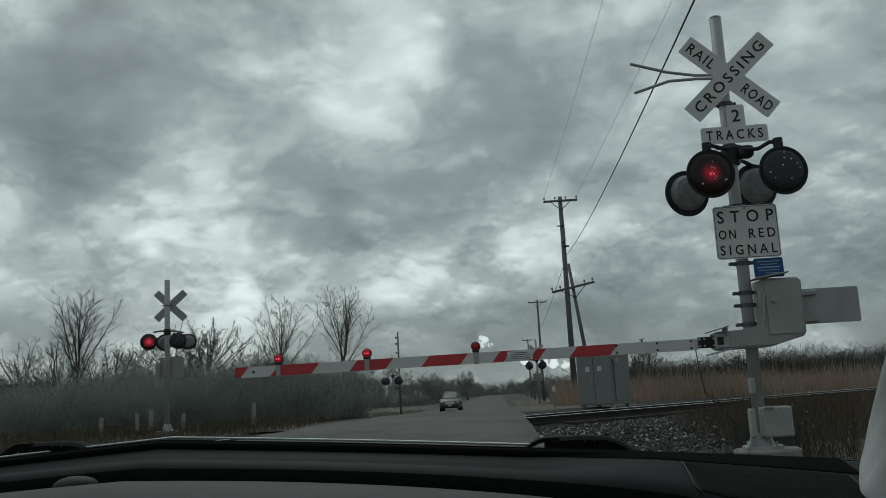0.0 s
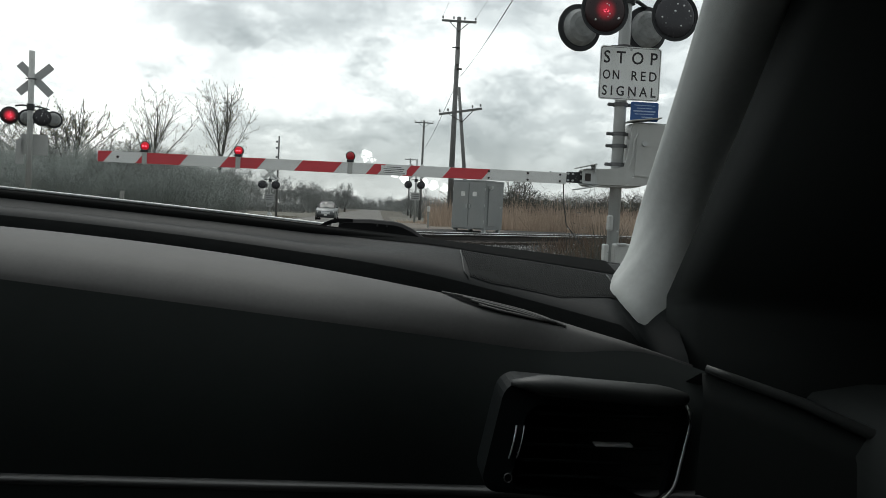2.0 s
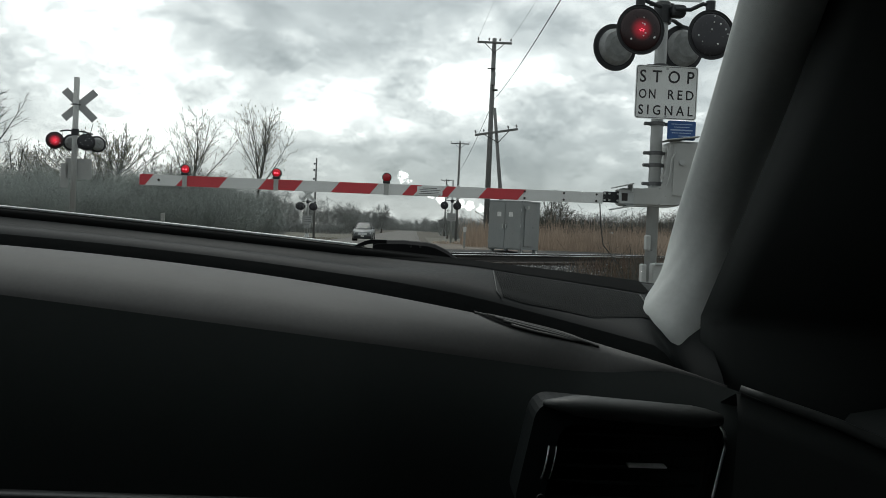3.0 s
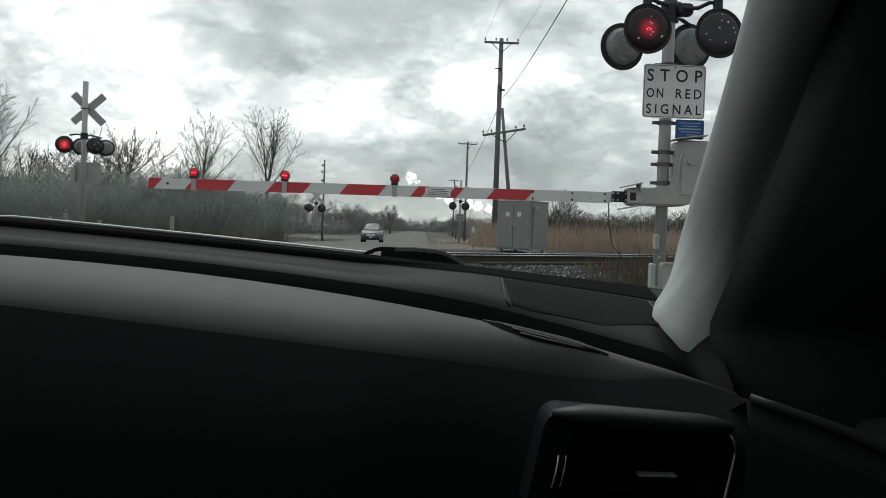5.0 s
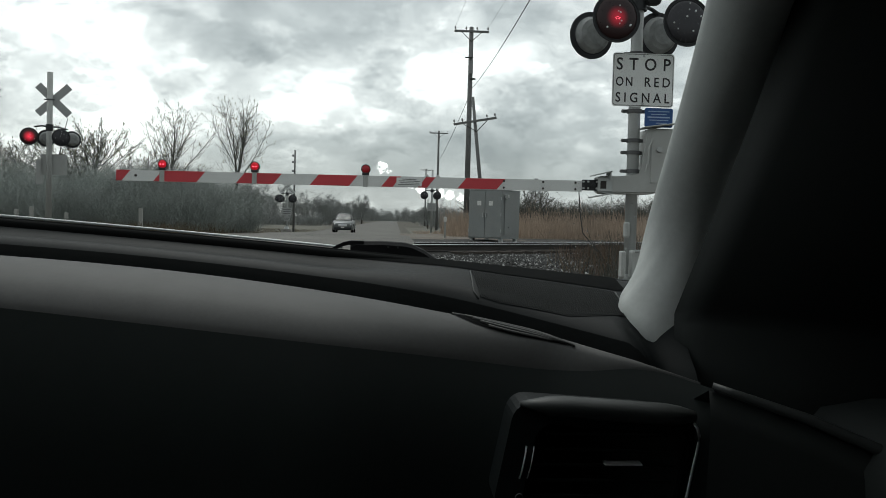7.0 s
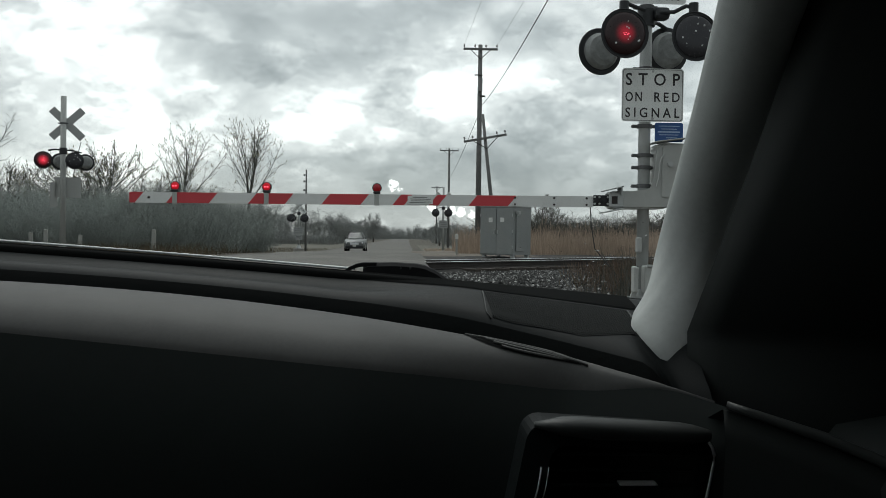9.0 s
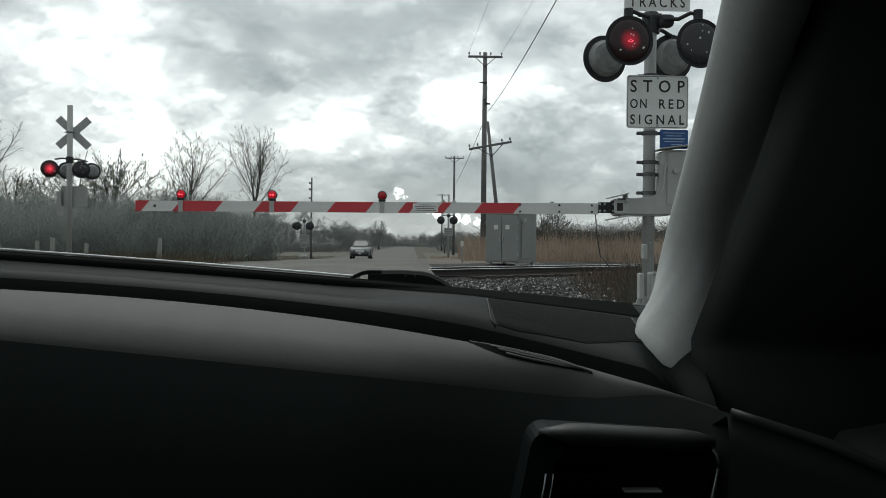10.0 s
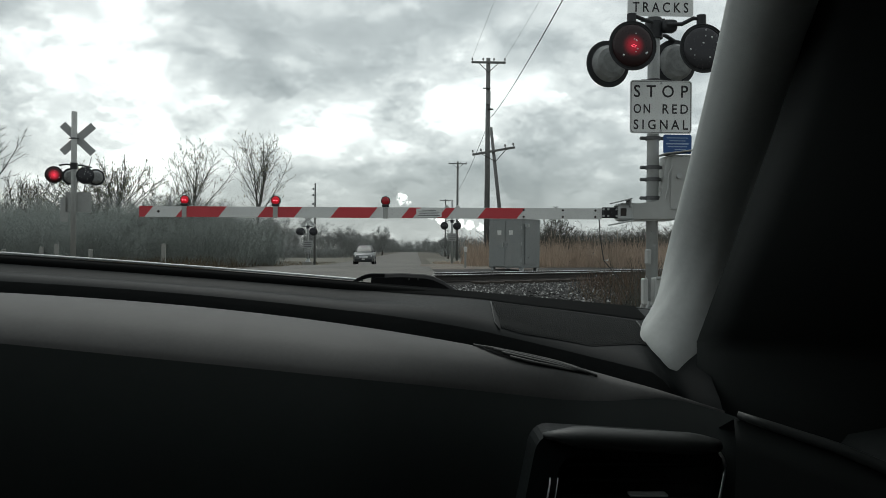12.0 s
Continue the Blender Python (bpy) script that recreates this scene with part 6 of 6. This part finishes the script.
    piece("grille_frame", bm, "door_ridge", "", sg, smooth=True)
    bm = bmesh.new()
    tube(bm, [on_shelf(0.2225, u, 0.0004) for u in (0.54, 0.46, 0.38, 0.28)], 0.0007, 6)
    piece("grille_frame", bm, "door_ridge", "", sg, smooth=True)

    # small light sensor on the shelf
    bm = bmesh.new()
    bmesh.ops.create_uvsphere(bm, u_segments=20, v_segments=10, radius=1, matrix=Matrix.Translation((-0.51, 0.745, 1.272)) @ Matrix.Diagonal((0.024, 0.014, 0.010, 1)))
    piece("light_sensor", bm, "dash_pad", "small rounded sensor on the dash", smooth=True)

    # side defroster slot: a lens-shaped near-black plate painted as the dark inside, with fins
    def slot_top(f):
        return 0.28 - 0.35 * f + 0.77 * f * f

    def slot_low(f):
        return slot_top(f) + 0.40 * max(0, math.sin(math.pi * f ** 0.8)) ** 0.9

    bm = bmesh.new()
    rows = []
    for v in (0, 0.5, 1):
        rows.append([on_pad(0.072 + 0.09 * f, slot_top(f) + (slot_low(f) - slot_top(f)) * v, 0.0009) for f in [j / 20 for j in range(21)]])
    strip(bm, rows)
    sl = piece("defroster_slot", bm, "hole", "narrow side defroster slot, its dark inside painted near-black", smooth=True)
    for k in range(4):
        v = 0.2 + 0.22 * k
        f0, f1 = 0.10 + 0.07 * k, 0.96 - 0.03 * k
        bm = bmesh.new()
        tube(bm, [on_pad(0.072 + 0.09 * f, slot_top(f) + (slot_low(f) - slot_top(f)) * v, 0.0014) for f in [f0 + (f1 - f0) * j / 8 for j in range(9)]], 0.0012, 5)
        piece("fin", bm, "dash_pad", "", sl, True)
    bm = bmesh.new()
    tube(bm, [on_pad(0.070 + 0.096 * f, slot_top(f) - 0.03, 0.0008) for f in [j / 10 for j in range(11)]], 0.0011, 5)
    piece("slot_edge", bm, "dash_pad", "", sl, True)

    # air vent at the end of the dashboard
    yv = 0.478

    def vent_piece(name, bm, mat, label="", parent=None, smooth=False):
        # the vent stands proud of the face: brought nearer to the seat, and smaller to suit
        k = 0.975
        for w in bm.verts:
            w.co.x, w.co.z = 0.170 + (w.co.x - 0.168) * 0.92, w.co.z - 0.003
            w.co = Vector((0.013, -0.141, 1.307)) + (w.co - Vector((0.013, -0.141, 1.307))) * k
        return piece(name, bm, mat, label, parent, smooth)

    def shear(x, z):
        return x + 0.21 * (z - 1.15), z - 0.05 * (x - 0.17)
    bm = bmesh.new()
    o = rounded(0.168, 1.148, 0.148, 0.080, 0.013, 6)
    i = rounded(0.176, 1.143, 0.122, 0.062, 0.011, 6)
    rings = []
    for pts, y in ((o, yv + 0.035), (o, yv - 0.006), (i, yv - 0.010), (i, yv + 0.045)):
        rings.append([bm.verts.new((shear(x, z)[0], y, shear(x, z)[1])) for x, z in pts])
    for a, b in zip(rings, rings[1:]):
        for k in range(len(a)):
            j = (k + 1) % len(a)
            bm.faces.new((a[k], a[j], b[j], b[k]))
    bm.faces.new(rings[-1])
    vent = vent_piece("air_vent", bm, "dash_black", "black rounded air vent with slats", smooth=False)
    bm = bmesh.new()  # rounded lip over the vent
    secs = []
    for k in range(13):
        f = k / 12
        x, z = shear(0.098 + 0.140 * f, 1.1868)
        t = 0.0078 * min(1, 0.25 + 4 * f, 0.5 + 4 * (1 - f))
        secs.append([(x, yv - 0.006 + 1.6 * t * math.cos(a), z + t * math.sin(a)) for a in [math.tau * j / 10 for j in range(10)]])
    loft(bm, secs)
    vent_piece("vent_lip", bm, "door_ridge", "rounded lip", vent, True)
    for k in range(5):
        bm = bmesh.new(); box(bm, (*[(q[0], yv + 0.004, q[1]) for q in [shear(0.178, 1.121 + 0.0115 * k)]][0],), (0.112, 0.012, 0.0022), 0.0006, Matrix.Rotation(radians(-18), 4, "X"), 1)
        vent_piece("slat", bm, "dash_face", "", vent)
    bm = bmesh.new(); box(bm, (0.188, yv - 0.008, 1.1485), (0.030, 0.010, 0.0014), 0.0005)
    vent_piece("slat_tab", bm, "bright_satin", "silver slat tab", vent)
    bm = bmesh.new()
    secs = []
    for k in range(9):
        a = radians(-60 + 15 * k)
        secs.append([(0.1085 + 0.21 * 0.013 * math.sin(a) + dx, yv - 0.006 - 0.007 * math.cos(a), 1.149 + 0.0135 * math.sin(a)) for dx in (0.0, 0.006)])
    strip(bm, [[q[0] for q in secs], [q[1] for q in secs]])
    tw = vent_piece("thumb_wheel", bm, "rubber", "ribbed thumb wheel", vent, True)
    for side in (0, 1):
        bm = bmesh.new()
        tube(bm, [(q[side][0], q[side][1] - 0.001, q[side][2]) for q in secs], 0.0007 - 0.0002 * side, 6)
        vent_piece("bright_edge", bm, "bright_satin", "thin silver edge line", tw, True)
    for z in (1.123,):
        bm = bmesh.new(); tube(bm, [(0.112 + 0.21 * (z - 1.15) + 0.0032 * math.cos(a), yv - 0.011, z + 0.0032 * math.sin(a)) for a in [math.tau * k / 12 for k in range(13)]], 0.0005, 4)
        vent_piece("vent_mark", bm, "strip", "", vent)
    bm = bmesh.new()
    tube(bm, [(shear(x, z)[0], yv - 0.011, shear(x, z)[1]) for x, z in (rounded(0.171, 1.148, 0.146, 0.076, 0.018, 6)[18:24] + rounded(0.171, 1.148, 0.146, 0.076, 0.018, 6)[0:4])], 0.0012, 6)
    vent_piece("bright_edge", bm, "bright_satin", "thin silver edge line", vent, True)

    # windscreen: bowed glass from the dash edge to the header
    def header(x):
        m = mirrored(x)
        return Vector((x, 0.20 - 0.10 * (m - CX) ** 2 / 0.49, 1.665 - 0.03 * (m - CX) ** 2 / 0.49))
    gx = [CX - 0.725 + 1.45 * k / 40 for k in range(41)]
    bm = bmesh.new()
    rows = []
    for k in range(17):
        u = k / 16
        row = []
        for x in gx:
            a = edge_a(x) + Vector((0, 0.030, -0.022))
            p = a.lerp(header(x), u)
            sx = CX + (x - CX) * (1 - 0.10 * u)
            row.append((sx, p.y + 0.05 * u * (1 - u), p.z + 0.05 * u * (1 - u)))
        rows.append(row)
    strip(bm, rows)
    ws = piece("windscreen", bm, "glass", "clear windscreen with a few water drops", smooth=True)
    ws.visible_shadow = False
    # water drops on the glass
    rng = np.random.default_rng(5)
    bm = bmesh.new()
    for _ in range(45):
        u, x = rng.uniform(0.02, 0.24), 0.245 - abs(rng.normal(0, 0.04))
        if rng.random() < 0.10:
            x = rng.uniform(-0.9, 0.2)
        a = edge_a(x) + Vector((0, 0.030, -0.022))
        h = header(x)
        p = a.lerp(h, u)
        sx = CX + (x - CX) * (1 - 0.10 * u)
        q = Vector((sx, p.y + 0.05 * u * (1 - u) + 0.004, p.z + 0.05 * u * (1 - u) + 0.004))
        d = (h - a).normalized()
        nrm = Vector((0, -d.z, d.y)) * -1
        r = rng.uniform(0.0004, 0.0009)
        m = Matrix.Translation(q) @ nrm.to_track_quat("Z", "Y").to_matrix().to_4x4() @ Matrix.Diagonal((r, r * rng.uniform(1, 1.6), r * 0.45, 1))
        bmesh.ops.create_icosphere(bm, subdivisions=1, radius=1, matrix=m)
    wd = piece("water_drops", bm, "water", "small clear rain drops", ws, True)
    wd.visible_shadow = False
    # lower edge of the glass, painted pale for reflected sky, and the rubber seal
    bm = bmesh.new()
    tube(bm, [edge_a(x) + Vector((0, 0.030, 0.0015)) for x in xs if -1.1 < x < -0.035], 0.0015, 6)
    piece("glass_edge_reflection", bm, "rim", "pale line painted for sky reflected at the lower glass edge", smooth=True)
    # rubber lip where the dashboard meets the glass
    bm = bmesh.new()
    tube(bm, [edge_a(x) + Vector((0, -0.004, -0.0085)) for x in xs], 0.0080, 8)
    piece("windscreen_seal", bm, "hole", "black rubber lip below the glass", smooth=True)
    # wiper pivot covers on the cowl: a flat-topped cap with a strap that arches down at one end
    for wx in (0.008, -0.585):
        c = edge_a(wx) + Vector((0, 0.042, 0.0))
        drop = 1.2825 - edge_a(0.008).z + edge_a(wx).z - 1.2825
        lift = 0.0022
        cap = ((-0.0245, 1.2885), (-0.020, 1.2915), (0.004, 1.2925), (0.026, 1.2912), (0.033, 1.2895), (0.043, 1.2845), (0.052, 1.2775), (0.062, 1.268))
        bm = bmesh.new()
        secs = []
        for x, z in cap:
            x, zt = 1.15 * x, z + drop + lift
            lean = 0.004
            secs.append([(c.x - 0.008 + x, c.y - 0.014, 1.255 + drop), (c.x - 0.008 + x, c.y - 0.013, zt - lean), (c.x - 0.008 + x, c.y - 0.008, zt - 0.0008), (c.x - 0.008 + x, c.y, zt), (c.x - 0.008 + x, c.y + 0.012, zt - 0.001), (c.x - 0.008 + x, c.y + 0.020, zt - 0.006), (c.x - 0.008 + x, c.y + 0.022, 1.255 + drop)])
        loft(bm, secs)
        wp = piece("wiper_pivot", bm, "rubber", "flat-topped black wiper pivot cover")
        bm = bmesh.new()
        strap = ((-0.052, 1.2735), (-0.043, 1.2822), (-0.038, 1.2865), (-0.031, 1.2902), (-0.025, 1.2917), (-0.012, 1.2918))
        strap = [(1.15 * x, z + lift) for x, z in strap]
        secs = [[(c.x - 0.008 + x, c.y - 0.012, z + drop - 0.0042), (c.x - 0.008 + x, c.y + 0.014, z + drop - 0.0042), (c.x - 0.008 + x, c.y + 0.014, z + drop), (c.x - 0.008 + x, c.y - 0.012, z + drop)] for x, z in strap]
        loft(bm, secs)
        piece("wiper_strap", bm, "rubber", "", wp)
        for x in (0.012, 0.022):
            bm = bmesh.new(); rod(bm, (c.x - 0.008 + x, c.y - 0.016, 1.2885 + drop), (c.x - 0.008 + x, c.y - 0.010, 1.2885 + drop), 0.0012, n=8)
            piece("clip", bm, "door_ridge", "", wp)

    # pillar trim: a rounded section that flares out at the foot, and a dark door frame drawn over its shaded side
    upper = ((0.0, 0.012), (0.0, 0.0), (0.004, -0.016), (0.011, -0.029), (0.020, -0.037), (0.031, -0.040), (0.042, -0.036), (0.049, -0.024), (0.06, 0.02))
    foot = ((0.257, 0.700, 1.262), (0.248, 0.683, 1.262), (0.2285, 0.6350, 1.2592), (0.2203, 0.6170, 1.2514), (0.2172, 0.5980, 1.2435), (0.2325, 0.5720, 1.2265), (0.2565, 0.5680, 1.2040), (0.2740, 0.600, 1.198), (0.290, 0.62, 1.19))
    frame_section = ((0.0475, -0.024), (0.066, -0.052), (0.120, -0.088), (0.20, -0.130), (0.25, -0.10), (0.25, 0.03), (0.11, 0.03))

    def along(points, t):
        """A smooth curve through points."""
        k = min(int(t), len(points) - 2)
        f = t - k
        p0, p1, p2, p3 = (Vector(points[max(0, min(len(points) - 1, k + d))]) for d in (-1, 0, 1, 2))
        return 0.5 * (2 * p1 + (p2 - p0) * f + (2 * p0 - 5 * p1 + 4 * p2 - p3) * f * f + (3 * p1 - p0 - 3 * p2 + p3) * f ** 3)

    def pillar(sign):
        secs, dark = [], []
        steps = [8 * k / 40 for k in range(41)]
        for k in range(-18, 64):
            u = k / 63
            p = Vector((0.249, 0.700, 1.246)).lerp(Vector((0.188, 0.17, 1.70)), max(0, u))
            p.x += 0.011 * math.sin(math.pi * max(0, u)) + 0.01 * max(0, -u)
            p.z -= 0.45 * max(0, -u)
            fd = 0.5 + 0.5 * math.cos(math.pi * min(1, max(0, u) / 0.6))
            if k >= -1:
                sec = []
                for t in steps:
                    a = along([(*q, 0) for q in upper], t)
                    a = Vector((p.x + a.x, p.y + a.y, p.z))
                    b = along(foot, t)
                    base = Vector((0.249, 0.700, 1.246)) + Vector((along([(*q, 0) for q in upper], t).x, along([(*q, 0) for q in upper], t).y, 0))
                    q = a + (b - base) * (max(0, 0.28 - max(0, u)) / 0.28) ** 2.5
                    if k < 0:
                        q = b + Vector((0.004, -0.004, -0.05))
                    sec.append(((q.x if sign > 0 else 2 * CX - q.x), q.y, q.z))
                secs.append(sec)
            sec = [(p.x + ax - 0.043 * fd, p.y + ay - 0.112 * fd, p.z) for ax, ay in frame_section]
            dark.append([((q[0] if sign > 0 else 2 * CX - q[0]), q[1], q[2]) for q in sec])
        bm = bmesh.new()
        loft(bm, secs)
        piece("pillar_trim", bm, "pillar", "grey pillar trim beside the windscreen", smooth=True)
        bm = bmesh.new()
        loft(bm, dark)
        piece("pillar_shade_frame", bm, "trim_dark", "black door frame drawn over the pillar's shaded side", smooth=True)
    pillar(1)
    pillar(-1)
    # ridge where dash end and door meet
    for s in (1, -1):
        bm = bmesh.new()
        tube(bm, [(q if s > 0 else 2 * CX - q, y, z) for q, y, z in ((0.244, 0.446, 1.2075), (0.26, 0.439, 1.2025), (0.30, 0.42, 1.191), (0.36, 0.39, 1.168), (0.42, 0.36, 1.145))], 0.0025, 10, 0.005)
        piece("door_ridge", bm, "door_ridge", "black ridge at the door", smooth=True)
        bm = bmesh.new()
        tube(bm, [(q if s > 0 else 2 * CX - q, y, z) for q, y, z in ((0.30, 0.41, 1.115), (0.36, 0.38, 1.09), (0.42, 0.35, 1.06))], 0.004, 10)
        piece("door_ridge", bm, "trim_dark", "black ridge at the door", smooth=True)

    for s in (1, -1):
        flip = lambda q: q if s > 0 else 2 * CX - q
        top = ((0.242, 0.447, 1.204), (0.30, 0.42, 1.187), (0.36, 0.39, 1.164), (0.42, 0.36, 1.141), (0.46, 0.34, 1.125))
        bm = bmesh.new()
        strip(bm, [[(flip(x), y + dy, z + dz) for x, y, z in top] for dy, dz in ((0.30, -0.12), (0.02, -0.008), (0.0, 0.0), (-0.006, -0.02), (0.0, -0.10), (0.02, -0.5))])
        piece("dash_end", bm, "trim_dark", "black end of the dashboard", smooth=True)
    # doors, roof, rear and floor close the cabin
    def door_outline(f, s, outline, thick, back=0.0):
        bm = bmesh.new()
        plate(bm, outline, back, thick)
        for v in bm.verts:
            v.co = (f(0.44) + (v.co.y if s > 0 else -v.co.y), v.co.x, v.co.z)
        return bm

    for s in (1, -1):
        f = lambda x: x if s > 0 else 2 * CX - x
        bm = bmesh.new()
        rows = []
        for x, z in ((0.39, 0.35), (0.37, 0.80), (0.335, 1.10), (0.330, 1.16), (0.345, 1.185), (0.375, 1.195), (0.42, 1.20), (0.44, 1.21)):
            rows.append([(f(x), y, z - 0.012 * (y - 0.45)) for y in (0.86, 0.62, 0.40, 0.0, -0.6, -1.2, -2.2)])
        strip(bm, rows)
        piece("door_panel", bm, "trim_dark", "dark inner door panel", smooth=True)
        side = piece("door_shell", door_outline(f, s, ((-2.37, 0.27), (0.93, 0.27), (0.93, 1.08), (0.72, 1.16), (0.66, 1.20), (-2.37, 1.20)), 0.06), "body", "dark outer door")
        piece("window_frame", door_outline(f, s, ((0.72, 1.20), (0.12, 1.69), (-2.37, 1.69), (-2.37, 1.63), (0.10, 1.63), (0.62, 1.20)), 0.06), "body", "", side)
        piece("window_frame", door_outline(f, s, ((0.62, 1.20), (0.28, 1.48), (0.28, 1.20)), 0.06), "body", "", side)
        piece("window_frame", door_outline(f, s, ((-0.62, 1.20), (-0.62, 1.63), (-0.78, 1.63), (-0.78, 1.20)), 0.06), "body", "", side)
        piece("window_frame", door_outline(f, s, ((-1.75, 1.20), (-1.60, 1.63), (-2.37, 1.63), (-2.37, 1.20)), 0.06), "body", "", side)
        # unseen panes: the clear ones let in light, the tinted ones hold it back
        for a, b in ((0.28, -0.62), (-0.78, -1.70)):
            pane = piece("side_window", door_outline(f, s, ((a, 1.19), (a, 1.64 if a < 0 else 1.50), (a if a < 0 else 0.10, 1.64), (b, 1.64), (b, 1.19)), 0.004, 0.03), "tinted_glass" if s > 0 else "glass", "unseen side window tinted to hold back light" if s > 0 else "unseen side window that lets light into the cabin", side)
            pane.visible_shadow = False
    # unseen roof: its lining is kept pale to bounce fill light into the cabin
    bm = bmesh.new(); box(bm, (CX, -1.05, 1.70), (1.78, 2.50, 0.05), 0.02)
    piece("roof", bm, "headlining", "roof with pale grey lining")
    bm = bmesh.new(); box(bm, (CX, -2.35, 1.0), (1.78, 0.06, 1.45))
    piece("rear_wall", bm, "lining", "dark rear of the cabin")
    bm = bmesh.new(); box(bm, (CX, -0.6, 0.28), (1.78, 3.6, 0.06))
    piece("cabin_floor", bm, "lining", "dark cabin floor")
    bm = bmesh.new()
    secs = []
    for y, zt, w in ((0.82, 1.16, 0.86), (1.1, 1.10, 0.86), (1.6, 1.02, 0.85), (1.95, 0.92, 0.78), (2.02, 0.70, 0.72)):
        secs.append([(CX - w, y, 0.35), (CX + w, y, 0.35), (CX + w, y, zt - 0.10), (CX + w - 0.12, y, zt), (CX - w + 0.12, y, zt), (CX - w, y, zt - 0.10)])
    loft(bm, secs)
    piece("bonnet", bm, "body", "dark painted bonnet")
    for s in (-1, 1):
        for y in (1.25, -1.55):
            bm = bmesh.new(); rod(bm, (CX + s * 0.76 - 0.11, y, 0.39), (CX + s * 0.76 + 0.11, y, 0.39), 0.35, n=28)
            w = piece("wheel", bm, "rubber")
            bm = bmesh.new(); rod(bm, (CX + s * 0.76 - 0.115, y, 0.39), (CX + s * 0.76 + 0.115, y, 0.39), 0.21, n=20)
            piece("rim", bm, "silver", "", w)


passenger_car()
